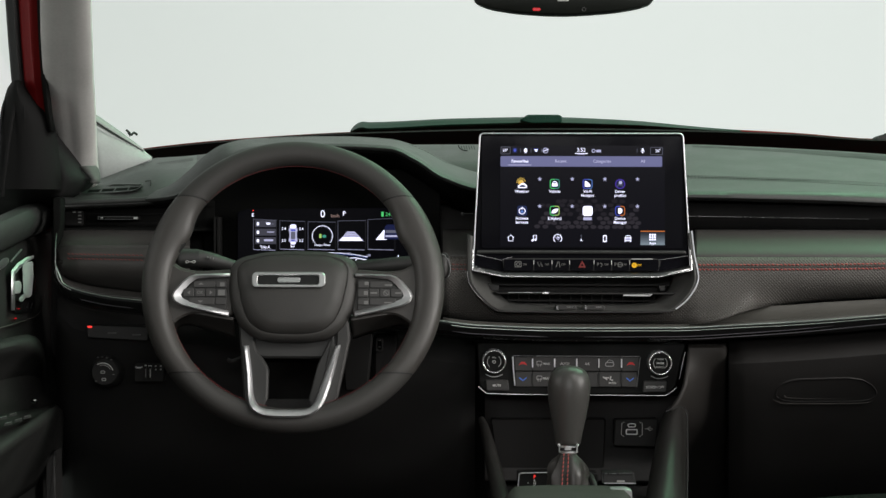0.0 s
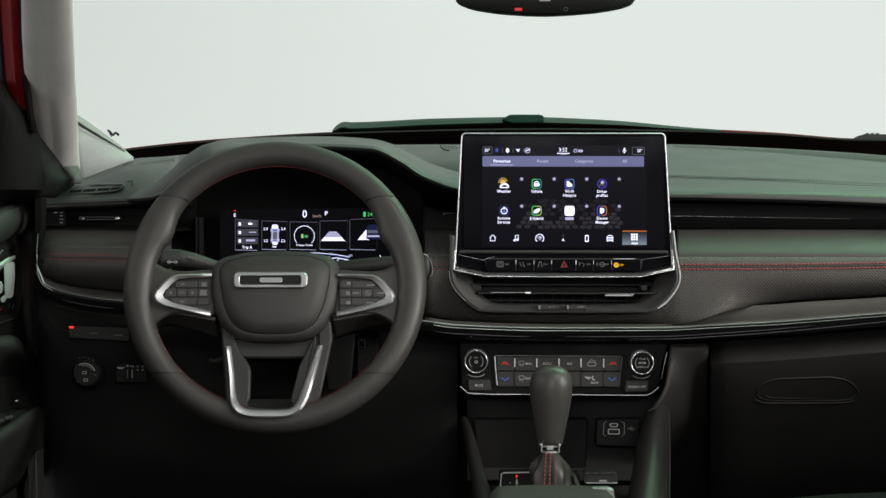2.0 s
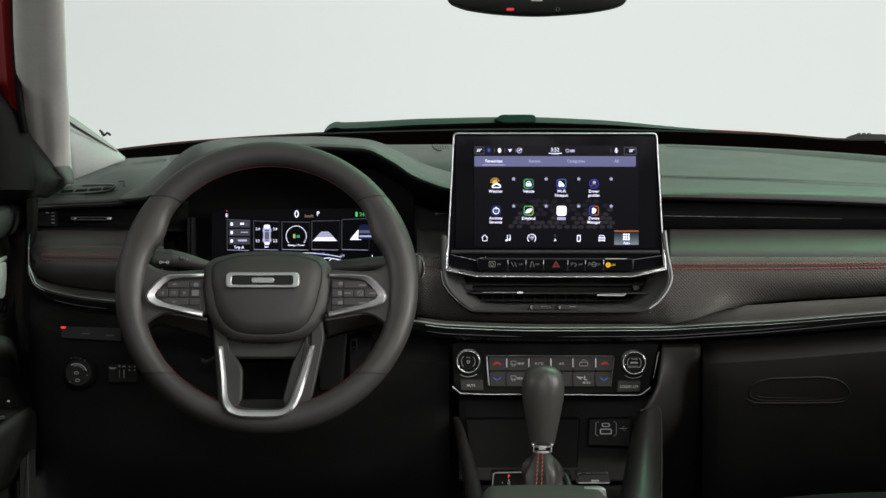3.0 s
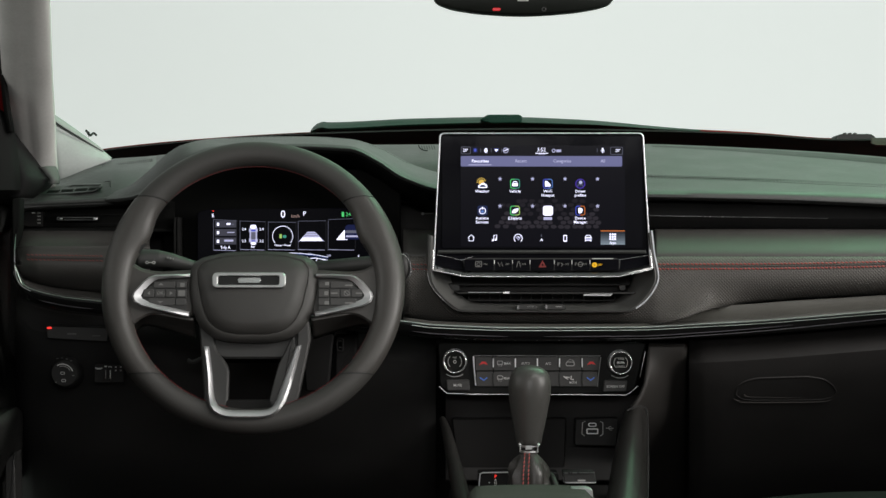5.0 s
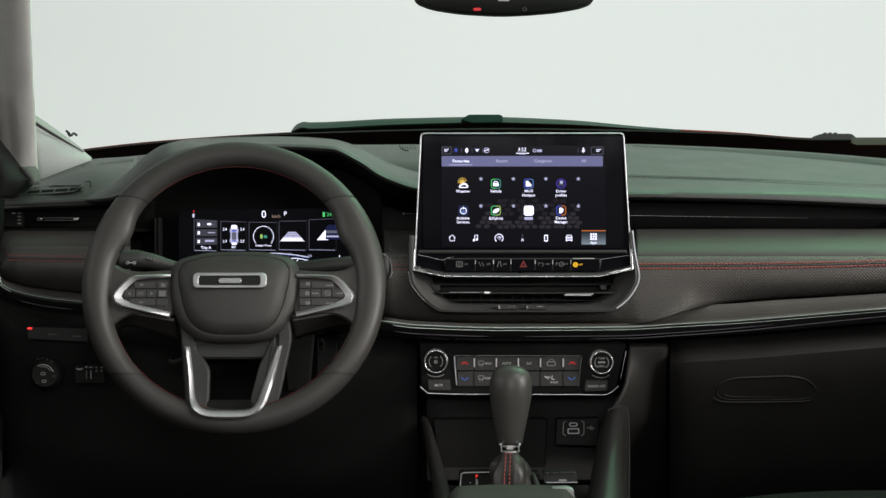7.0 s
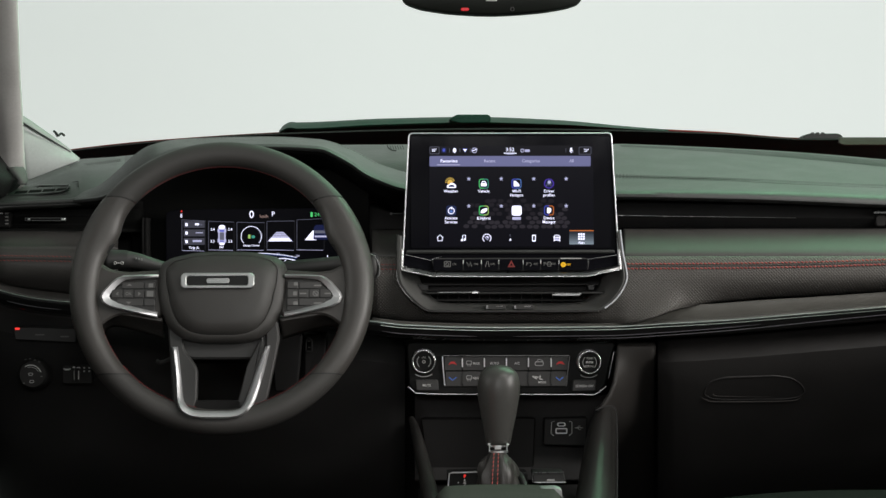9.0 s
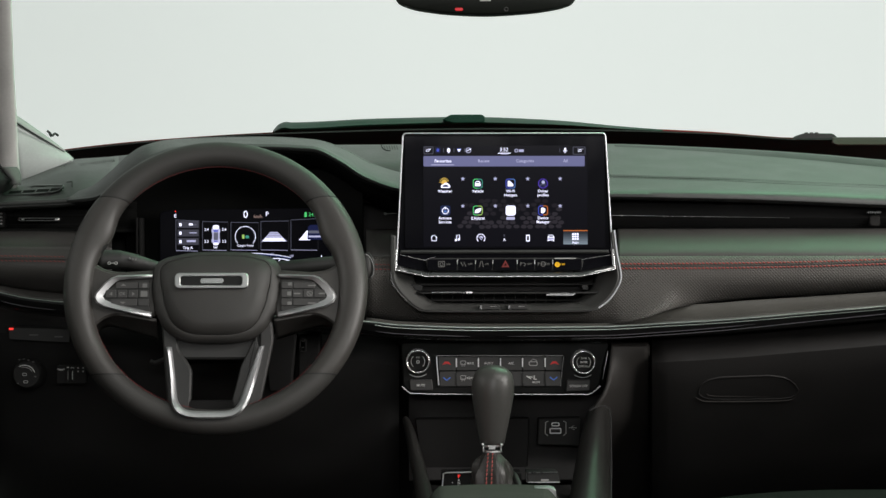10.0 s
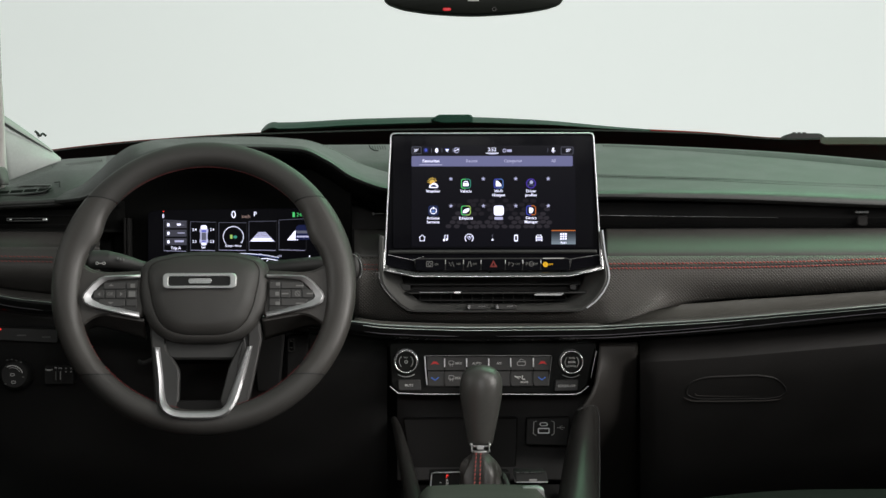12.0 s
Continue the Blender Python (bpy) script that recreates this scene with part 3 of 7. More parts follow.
# the frame of the door's window, beyond the pillar
for name, mat, w, d in (("door_seal", COWL_BLACK, 9, 2.985), ("door_frame", RED_PAINT, 34, 3.0), ("outer_seal", RUBBER, 24, 3.01)):
    path = {"door_seal": [(63, -120), (69, 0), (72, 70), (77, 140), (84, 200), (90, 235)],
            "door_frame": [(38, -120), (48, 0), (52, 70), (58, 140), (65, 200), (70, 235)],
            "outer_seal": [(11, -120), (20, 0), (25, 70), (31, 140), (40, 200), (46, 235)]}[name]
    rows = []
    for (u, v) in path:
        rows.append([at(u - w / 2, v, d + 0.012), at(u - w / 2.6, v, d), at(u, v, d - 0.006), at(u + w / 2.6, v, d), at(u + w / 2, v, d + 0.012)])
    loft(name, rows, mat, shell, 0.003)

# ---- dashboard ----
dash = thing("dashboard", at(1030, 880, 3.1), "charcoal soft-touch dashboard with red stitching and chrome trim", "dashboard")
PAD_REAR = [(96, 345), (180, 318), (262, 284), (330, 279), (400, 272), (600, 260), (740, 258), (1215, 257), (1309, 260), (1409, 264.5), (1509, 270), (1609, 277.5), (1659, 282), (1727, 288), (1900, 305)]
PAD_LIP = [(96, 364), (110, 365), (150, 362), (250, 357.5), (300, 354), (500, 350), (840, 345), (1220, 345), (1359, 347.5), (1459, 350), (1559, 354), (1659, 358.5), (1727, 361), (1900, 366)]
us = list(range(96, 1901, 18))


def pad_knots(u):
    """The section of the upper pad from its rear edge to its lip."""
    vr, vl = smooth(u, PAD_REAR), smooth(u, PAD_LIP)
    dr, dl, h = 3.45 - 0.22 * max(0.0, (262 - u) / 166), 3.04, vl - vr
    k = min(1.0, max(0.0, (440 - u) / 160))
    g = smooth(u, [(1220, 1.0), (1700, 2.0)])
    return [(vr, dr - 0.004)] + [(v, dr + (dl - dr) * f) for v, f in (
        (vr + h * 0.3, 0.33 + 0.42 * k), (vr + h * 0.6, 0.64 + 0.26 * k), (vl - min(16 * g, h * 0.3), 0.82 + 0.13 * k),
        (vl - min(7 * g, h * 0.16), 0.955 + 0.03 * k), (vl - min(3.5 * g, h * 0.08), 0.992), (vl, 1.0))]


def pad_depth(u, v):
    k = pad_knots(u)
    for (v0, d0), (v1, d1) in zip(k, k[1:]):
        if v <= v1:
            return d0 + (d1 - d0) * (v - v0) / (v1 - v0)
    return k[-1][1]


rows = []
for u in us:
    k = pad_knots(u)
    (vr, dr), (vl, dl) = k[0], k[-1]
    rows.append([at(u, vr + 22, dr + 0.014), at(u, vr + 2, dr + 0.008)] + [at(u, v, d) for v, d in k]
                + [at(u, vl + 2.5, dl), at(u, vl + 5, dl + 0.004), at(u, vl + 7, dl + 0.03), at(u, vl + 9, dl + 0.06)])
left_pad = loft("top_pad", [r for u, r in zip(us, rows) if u < 350], PAD, dash, 0.003, label="grained charcoal upper pad")
for lo, hi in ((340, 430), (700, 905)):
    loft("pad_shelf", [r[:5] for u, r in zip(us, rows) if lo < u < hi], PAD, dash, 0.003, label="charcoal pad beside the hood")
top_pad = loft("top_pad", [r for u, r in zip(us, rows) if u > 885], PAD, dash, 0.003, label="grained charcoal upper pad")
tube("pad_edge", [at(u, smooth(u, PAD_LIP) - 2.5, 3.039) for u in range(104, 347, 9)], lambda t: 0.0034 * min(1.0, 0.15 + 4 * t), PAD, left_pad, seg=10)
# seam over the top pad
PAD_SEAM = [(1215, 312), (1400, 318), (1568, 326), (1727, 333), (1900, 341)]
for side in (-2.2, 2.2):
    line = [at(u, smooth(u, PAD_SEAM) + side, pad_depth(u, smooth(u, PAD_SEAM) + side) - 0.020) for u in range(1216, 1900, 9)]
    stitches("seam", line, 0.0031, 0.0017, 0.00045, DARK_THREAD, top_pad)
line = [at(u, smooth(u, PAD_SEAM), pad_depth(u, smooth(u, PAD_SEAM)) - 0.016) for u in range(1216, 1900, 9)]
tube("seam_groove", line, 0.0005, DARK_THREAD, top_pad, seg=5)
# demister slots along the rear edge
slots_v, slots_f = [], []
RIB_LONG = [(1225, 3), (1350, 5), (1500, 9), (1727, 12), (1900, 13)]
rib_us = [1225 + 3.9 * i for i in range(172)] + [816 + 4.4 * i for i in range(6)] + [252 + 3.6 * i for i in range(25)]
for u in rib_us:
    v = smooth(u, PAD_REAR) + 1.0 if u > 600 else 293.5 - (u - 250) * 0.125
    w = smooth(u, RIB_LONG) if u > 1000 else (7.0 if u > 600 else 4.0)
    lean = 0.75 * w if u > 1000 else 0.35 * w
    lift = 0.004 if u > 600 else 0.014
    d0, d1 = pad_depth(u, v) - lift, pad_depth(u, v + w) - lift
    q = [at(u, v, d0), at(u + 1.3, v, d0), at(u + 1.3 + lean, v + w, d1), at(u + lean, v + w, d1)]
    q2 = [p + Vector((0, -0.002, 0.0008)) for p in q]
    b0 = len(slots_v)
    slots_v += q + q2
    slots_f += [(b0 + 4, b0 + 5, b0 + 6, b0 + 7), (b0, b0 + 1, b0 + 5, b0 + 4), (b0 + 2, b0 + 3, b0 + 7, b0 + 6), (b0 + 1, b0 + 2, b0 + 6, b0 + 5), (b0 + 3, b0, b0 + 4, b0 + 7)]
tagged(part("demister_ribs", mesh_of("demister_ribs", slots_v, slots_f), DARK_THREAD, top_pad, "black demister ribs"), kind="stuff")

tube("demister_end", spline([at(812, 257.5, 3.40), at(814, 262, 3.39), at(820, 266, 3.38), at(828, 267, 3.38)]), 0.0008, DARK_THREAD, top_pad, seg=6)
# hood over the instruments
HOOD_OUT = [(230, 353), (300, 331), (335, 304), (365, 276), (395, 258), (450, 247.5), (600, 243.5), (690, 248), (740, 262), (800, 293), (845, 307), (900, 318)]
HOOD_LIP = [(230, 356), (300, 350), (335, 335), (365, 307), (400, 282), (450, 266), (600, 260), (690, 264), (740, 286), (780, 312), (845, 335), (900, 340)]
rows, under = [], []
for u in range(230, 901, 10):
    vo, vl = smooth(u, HOOD_OUT), smooth(u, HOOD_LIP)
    e = min(1.0, max(0.0, (u - 230) / 120)) * min(1.0, max(0.0, (900 - u) / 110))
    do, dl = 3.12 + 0.08 * e, 3.052 - 0.067 * e
    k = min(1.0, max(0.0, (470 - u) / 70))
    do -= (do - dl - 0.018) * k * 0.85
    rows.append([at(u, vo + 30 + 16 * (1 - e), 3.40), at(u, vo + 6, do + 0.09), at(u, vo + 1, do + 0.03), at(u, vo, do), at(u, vo + (vl - vo) * 0.35, do + (dl - do) * 0.4),
                 at(u, vo + (vl - vo) * 0.75, do + (dl - do) * 0.8), at(u, vl - 3, dl + 0.006), at(u, vl, dl), at(u, vl + 4, dl + 0.002)])
    under.append([at(u, vl + 3.5, dl + 0.0025), at(u, vl + 10, dl + 0.02), at(u, vl + 22, dl + 0.10), at(u, vl + 40, 3.12)])
loft("hood_lining", under, COWL_BLACK, dash, 0.002, label="matt black lining under the hood")
hood = loft("instrument_hood", rows, PAD, dash, 0.003, label="arched hood over the instruments")
line = [at(u, smooth(u, HOOD_OUT) + 2.5, 3.19) for u in range(476, 860, 8)]
stitches("seam", [p + Vector((0, -0.008, 0.002)) for p in line], 0.0031, 0.0017, 0.0005, DARK_THREAD, hood)
tube("seam_groove", [at(u, smooth(u, HOOD_OUT) + 4.5, 3.178) for u in range(560, 860, 8)], 0.0005, DARK_THREAD, hood, seg=5)

# black carrier behind everything
rows = [[at(u, 362, 3.17), at(u, 420, 3.15), at(u, 610, 3.14), at(u, 660, 3.24), at(u, 760, 3.36), at(u, 900, 3.42), at(u, 1300, 3.45)] for u in range(90, 1901, 90)]
loft("carrier", rows, DEEP, dash, 0.006, label="matt black carrier panel")

# gloss strip with the passenger vent
strip = loft("vent_strip", [[at(u, 351 + (u - 1215) * 0.022, 3.095), at(u, 362 + (u - 1215) * 0.012, 3.08), at(u, 382 + (u - 1215) * 0.012, 3.075), at(u, 402 + (u - 1215) * 0.005, 3.085), at(u, 410, 3.10)]
                            for u in range(1200, 1901, 25)], GLOSS, dash, 0.003, label="black strip with a slim vent")
tube("vent_line", [at(u, 382 + (u - 1215) * 0.015, 3.072) for u in range(1216, 1540, 20)], 0.00022, DARK_METAL, strip, seg=6)
plate("vent_tab", front(3.07), rr(1673, 375, 1698, 380, 2), -0.01, 0.004, DARK_METAL, strip, 1)
plate("vent_tab", front(3.075), rr(1677, 382, 1696, 402, 5), -0.01, 0.004, LOWER, strip, 2)

# middle pad: upper roll, embossed band, lower roll
BOT = [(97, 470), (102, 492), (118, 507), (160, 520), (200, 527), (260, 533), (500, 552), (780, 567), (840, 574), (1000, 579), (1200, 578), (1300, 573), (1409, 567), (1559, 555), (1727, 541), (1900, 526)]
# where the band folds under
CREASE = [(97, 462), (118, 494), (160, 507), (200, 513), (260, 520), (500, 548), (780, 563), (840, 570), (1000, 575), (1180, 575), (1238, 572.5), (1277, 564), (1318, 550), (1353, 542.5), (1404, 539.5), (1459, 535), (1559, 529), (1659, 522.5), (1727, 518), (1900, 504)]
VENT_FOOT = [(841, 400), (842, 512), (851, 527), (866, 541), (890, 549), (1178, 549), (1200, 541), (1219, 525), (1228, 512), (1229, 400)]


def pad_rows(u):
    c, b = smooth(u, CREASE), smooth(u, BOT)
    top = 455 if u > 600 else 440
    low = smooth(u, VENT_FOOT) if 842 <= u <= 1228 else 0.0

    sag = 0.026 if u < 600 else 0.0
    end = 0.03 * max(0.0, (128 - u) / 32)**2

    def q(v, d):
        return at(u, max(v, low), d - 0.03 + end + sag * min(1.0, max(0.0, (min(v, c) - 452) / max(10.0, c - 452)))**2 * (1.0 if v <= c + 1.5 else max(0.0, (b - v) / max(1.0, b - c))))
    if u > 600:
        upper = [q(v, d) for v, d in ((407, 3.10), (408.5, 3.074), (411, 3.0665), (416, 3.0585), (422, 3.0502), (430, 3.0398), (437, 3.0308), (443, 3.0238), (449, 3.0182), (top + 1, 3.0140))]
    else:
        upper = [q(407, 3.13), q(408.5, 3.10), q(412, 3.078), q(418, 3.058), q(428, 3.038), q(439, 3.024), q(437, 3.018), q(top + 1, 3.0142)]
    under = 0.0 if u < 600 else smooth(u, [(600, 0.024), (1130, 0.024), (1205, 0.002), (1240, -0.018), (1285, -0.028), (1316, -0.020), (1345, 0.006), (1410, 0.038), (1500, 0.048), (1900, 0.048)])
    bend = [q(488 + (c - 488) * t, 3.006 + 0.006 * t + under * t**2.2) if c > 490 else q(488, 3.007) for t in (0.2, 0.4, 0.6, 0.8, 1.0)]
    woven = [q(top, 3.0145), q(462, 3.011), q(470, 3.008), q(485, 3.006)] + bend
    if u < 600:
        roll = [q(c - 0.5, 3.0125), q(c + 1.0, 3.012), q(c + (b - c) * 0.4, 3.012), q(c + (b - c) * 0.8, 3.004), q(b, 3.0)]
    else:
        # a shallow channel that ends in a flat lip over the trim
        k = 0.002 + 0.026 * min(1.0, max(0.0, (b - c) / 26))
        roll = [q(c - 0.6, 3.0125 + max(under, k))] + [q(c + (b - c) * t, 3.0 + k * f) for t, f in ((-0.01, 1.0), (0.2, 0.92), (0.45, 0.78), (0.7, 0.56), (0.88, 0.28), (1.0, 0.0))]
    return upper, woven, roll


band = None
for lo, hi in ((96, 345), (785, 1900)):
    cuts = [u for u in range(lo, hi + 1, 15)]
    if lo > 600:
        cuts = sorted(set(cuts + list(range(1240, 1480, 6)) + [836, 840, 842, 851, 858, 872, 881, 1189, 1206, 1212, 1219, 1228, 1230, 1236]))
    got = [pad_rows(u) for u in cuts]
    if lo > 600:
        solid = [g for u, g in zip(cuts, got) if u <= 840], [g for u, g in zip(cuts, got) if u >= 1230]
        for g in solid:
            loft("pad_upper_roll", [r[0] for r in g], LEATHER, dash, 0.002)
    else:
        loft("pad_upper_roll", [r[0] for r in got], LEATHER, dash, 0.002)
    band = loft("pad_embossed_band", [r[1] for r in got], WEAVE if lo > 600 else LEATHER, dash, 0.002, label="charcoal vinyl embossed with fine diamonds" if lo > 600 else "charcoal leather band")
    loft("pad_lower_roll", [r[2] for r in got], ROLL if lo > 600 else LEATHER, dash, 0.002)
SEAM = [(1236, 472), (1400, 471.5), (1568, 469), (1727, 464), (1900, 459)]
for lo, hi, pts in ((1236, 1900, SEAM), (118, 262, [(118, 455.5), (262, 458)]), (786, 836, [(786, 472), (836, 473)])):
    for side in (-4.2, 4.2):
        line = [at(u, smooth(u, pts) + side, 2.9755 if lo != 118 else 2.978) for u in range(lo, hi, 6)]
        stitches("red_seam", line, 0.0041, 0.0012, 0.0011 if lo > 1000 else 0.0006, RED_THREAD if lo > 1000 else DULL_RED, band, "twin rows of red thread", slant=0.0006)
    tube("seam_groove", [at(u, smooth(u, pts), 2.976 if lo != 118 else 2.9785) for u in range(lo, hi, 6)], 0.0006, LEATHER, band, seg=5)
# trim under the pad
tube("chrome_trim", [at(u, smooth(u, BOT) + 1.5, 2.9655) for u in range(97, 1901, 12)], lambda t: 0.0008 if t < 0.15 else 0.0015, TRIM, dash, seg=8, label="dull chrome trim line")
loft("gloss_strip", [[at(u, smooth(u, BOT) + 3, 2.97), at(u, smooth(u, BOT) + 6, 2.969), at(u, smooth(u, BOT) + 14, 2.973), at(u, smooth(u, BOT) + 22, 2.982), at(u, smooth(u, BOT) + 26, 3.03)] for u in us], GLOSS, dash, 0.003)
tube("second_trim", [at(u, smooth(u, BOT) + 6.3, 2.9665) for u in range(800, 1901, 12)], 0.0006, TRIM, dash, seg=6)
DROPS = [(140, 16.5), (1040, 17), (1259, 17), (1475, 13)], [(1150, 21), (1259, 22), (1459, 19), (1659, 15.5), (1900, 13)]
for lo, hi, k in ((140, 238, 0), (802, 978, 0), (1034, 1476, 0), (1150, 1900, 1)):
    tube("thin_trim", [at(u, smooth(u, BOT) + smooth(u, DROPS[k]), 2.966) for u in range(lo, hi, 8)], lambda t: 0.0005 * min(1.0, 0.25 + 6 * t, 0.25 + 6 * (1 - t)), TRIM_LINE, dash, seg=6)
tube("end_trim", spline([at(100, 402, 3.02), at(97, 440, 2.97), at(98, 480, 2.967), at(106, 503, 2.965), at(125, 516, 2.965)]), 0.00045, CHROME, dash, seg=6)

# lower panels
def lower(name, u0, u1, top, mat, d, label="", shy=False):
    n = max(2, int((u1 - u0) / 30))
    rows = []
    for i in range(n + 1):
        u = u0 + (u1 - u0) * i / n
        t = top(u)
        e = 0.006 if i in (0, n) else 0.0
        crown = ((0, 0.024), (4, 0.022), (9, 0.019), (15, 0.011), (22, 0.002), (31, -0.006)) if shy else ((0, 0.05), (2, 0.022), (7, 0.010), (14, -0.002), (23, -0.010))
        rows.append([at(u, t + a, d + o + e) for a, o in crown] + [ at(u, t + 42, d - 0.011 + e), at(u, t + 62, d - 0.006 + e), at(u, t + 85, d + (0.004 if shy else 0.007) + e), at(u, t + 120, d + (0.024 if shy else 0.035) + e), at(u, t + 220, d + (0.085 if shy else 0.12) + e), at(u, t + 420, d + 0.26 + e)])
    return loft(name, rows, mat, dash, 0.005, label=label)


lower("knee_panel", 100, 842, lambda u: smooth(u, BOT) + 30, KNEE, 3.055, "black knee panel", True)
cheek = []
for i in range(15):
    t = i / 14
    rows_c = []
    for v in [608, 611, 616, 625] + list(range(640, 941, 20)):
        ul = smooth(v, [(608, 1219), (650, 1215), (690, 1209), (705, 1200), (720, 1190), (740, 1186), (940, 1186)])
        lean = max(0.0, min(1.0, (v - 625) / 110))
        d = 3.002 - 0.030 * lean * (1 - t)**1.5 + 0.085 * lean * t + (0.03 if v == 608 else 0.006 if v == 611 else 0.0) + 0.28 * max(0.0, (v - 735) / 190) + (0.006 if i == 14 else 0.0)
        rows_c.append(at(ul + (1285 - ul) * t, v, d))
    cheek.append(rows_c)
loft("console_cheek", cheek, CHEEK, dash, 0.004, label="black side panel")
glovebox = lower("glovebox_lid", 1291, 1900, lambda u: smooth(u, BOT) + 28, LOWER, 3.005, "black glovebox lid", True)


def lid_plane(u, v, h=0.0):
    """On the curved face of the glovebox lid."""
    s = v - smooth(u, BOT) - 28
    d = smooth(s, [(42, 2.994), (62, 2.999), (85, 3.009), (120, 3.029), (220, 3.09)])
    return at(u, v, d - 0.004 - h)


FLAP = rounded([(1369, 702), (1372, 684), (1386, 673), (1410, 667), (1500, 664), (1530, 668), (1548, 680), (1556, 696), (1544, 708), (1520, 712), (1400, 713), (1382, 710)], 8)
ring("handle_rim", lid_plane, FLAP, inset(FLAP, 7.0), -0.014, 0.0, LOWER, glovebox, 3.0, "rounded rim of the handle recess")
plate("handle_recess", lid_plane, inset(FLAP, 5.0), -0.022, -0.012, COWL_BLACK, glovebox, 1.0, "dark handle recess")
plate("handle_flap", lid_plane, rounded([(1404, 673), (1512, 670), (1512, 700), (1404, 701)], 8), -0.009, -0.003, LOWER, glovebox, 3.0, "glovebox pull flap")
tube("handle_lip", spline([lid_plane(1368, 705, 0.001), lid_plane(1378, 710, 0.001), lid_plane(1398, 712.5, 0.001), lid_plane(1520, 711.5, 0.001), lid_plane(1544, 706, 0.001)]), lambda t: 0.0010 * math.sin(math.pi * (0.08 + 0.84 * t)), CHEEK, glovebox, seg=6)
tube("flap_lip", spline([lid_plane(1388, 699, 0.001), lid_plane(1404, 703, 0.001), lid_plane(1500, 704, 0.001)]), lambda t: 0.0010 * (1.05 - t), CHEEK, glovebox, seg=6)

# left: vent, grille, switches
loft("left_vent_strip", [[at(u, 358, 3.07), at(u, 366, 3.085), at(u, 386, 3.09), at(u, 402, 3.085), at(u, 409, 3.06)] for u in range(100, 400, 20)], COWL_BLACK, dash, 0.003)
lv = thing("side_air_vent", at(180, 400, 3.08), "slim black air vent with a chrome-tipped blade", "air vent")
plate("vent_knob", front(3.06), rr(112, 374, 146, 402, 5), -0.02, 0.0, SAIL, lv, 2)
for k in range(4):
    plate("knob_rib", front(3.06), rr(137, 376 + 6 * k, 143, 378.5 + 6 * k, 1), -0.002, 0.0015, PRINT_FAINT, lv, 0.4)
plate("knob_mark", front(3.06), rr(127, 376, 133, 378, 0.8), -0.002, 0.001, PRINT_DIM, lv, 0.3)
plate("blade", front(3.065), rr(170, 383, 244, 391, 3), -0.03, 0.0, SAIL, lv, 1)
ring("blade_rim", front(3.065), rr(172, 384.6, 244, 390.4, 1.5), rr(173.6, 386, 242.4, 389, 0.8), -0.002, 0.002, DARK_METAL, lv, 0.4, "dull chrome rim round the blade")
plate("tab", front(3.063), rr(236, 385.5, 243, 389.5, 1.2), -0.004, 0.003, CHROME, lv, 0.8)
plate("tab", front(3.063), rr(177, 386, 181, 388.6, 0.8), -0.004, 0.002, CHROME, lv, 0.6)
for v in (370, 379, 395):
    plate("slat", front(3.085), rr(150, v, 330, v + 3.0, 1.5), -0.03, 0.0, SAIL, lv, 0.8)
gr = thing("demister_grille", at(195, 333, 3.12), "black slotted side demister grille let into the pad", "grille")


def pad_plane(u, v, h=0.0):
    """On the slope of the upper pad at its end."""
    return at(u, v, pad_depth(u, v) - 0.008 - 3 * h)


GRILLE = [(138, 341), (139, 333), (146, 329), (200, 326), (250, 325), (253, 329), (247, 335), (236, 340), (200, 343), (146, 346)]
ring("grille_frame", pad_plane, rounded(GRILLE, 5), inset(rounded(GRILLE, 5), 3.0), -0.002, 0.002, PAD, gr, 1.6)
plate("grille_floor", pad_plane, inset(rounded(GRILLE, 5), 2.0), -0.002, 0.0010, LOWER, gr, 0.3)
for k in range(4):
    u, w, v = 153 + 24.5 * k, 21.5, 339.8 - 1.6 * k
    plate("slot", pad_plane, [(u, v + 2.6), (u + 3.5, v - 2.4), (u + w + 3.5, v - 3.4), (u + w, v + 1.2)], 0.0008, 0.0016, COWL_BLACK, gr, 0.3)
    tube("fin", [pad_plane(u + w + 0.4, v + 1.5, 0.0022), pad_plane(u + w + 4.8, v - 3.0, 0.0022)], 0.0004, BUTTON, gr, seg=5)
    tube("rib", [pad_plane(u + w - 6, v - 6.5, 0.002), pad_plane(u + w + 2, v - 9.0, 0.002)], 0.0004, BUTTON, gr, seg=5)
# raised grey tubes stand in for the highlight at the grille's left end
tube("grille_highlight", spline([pad_plane(143, 336.5, 0.004), pad_plane(144, 333, 0.004), pad_plane(151, 332, 0.004)]), 0.0011, BUTTON, gr, seg=6)
tube("grille_highlight", spline([pad_plane(138.5, 341, 0.004), pad_plane(141, 343.5, 0.004)]), 0.0012, BUTTON, gr, seg=6)
tube("pad_clip", [pad_plane(256, 322, 0.001), pad_plane(266, 321, 0.001), pad_plane(266, 330, 0.001)], 0.0006, DEEP, gr, seg=6)


# ---- steering wheel ----
wheel = thing("steering_wheel", WC, "charcoal leather steering wheel with red stitching and satin chrome trim", "steering wheel")
wp = wheel_plane
PX = WD / F
R_MID = 0.1719
RIM_OFF = Vector((-0.0003, 0, 0.0030))


def rim_point(a, r=R_MID, h=0.0):
    """a: degrees clockwise from the top."""
    return WR @ (RIM_OFF + Vector((r * math.sin(radians(a)), -h, r * math.cos(radians(a)))))


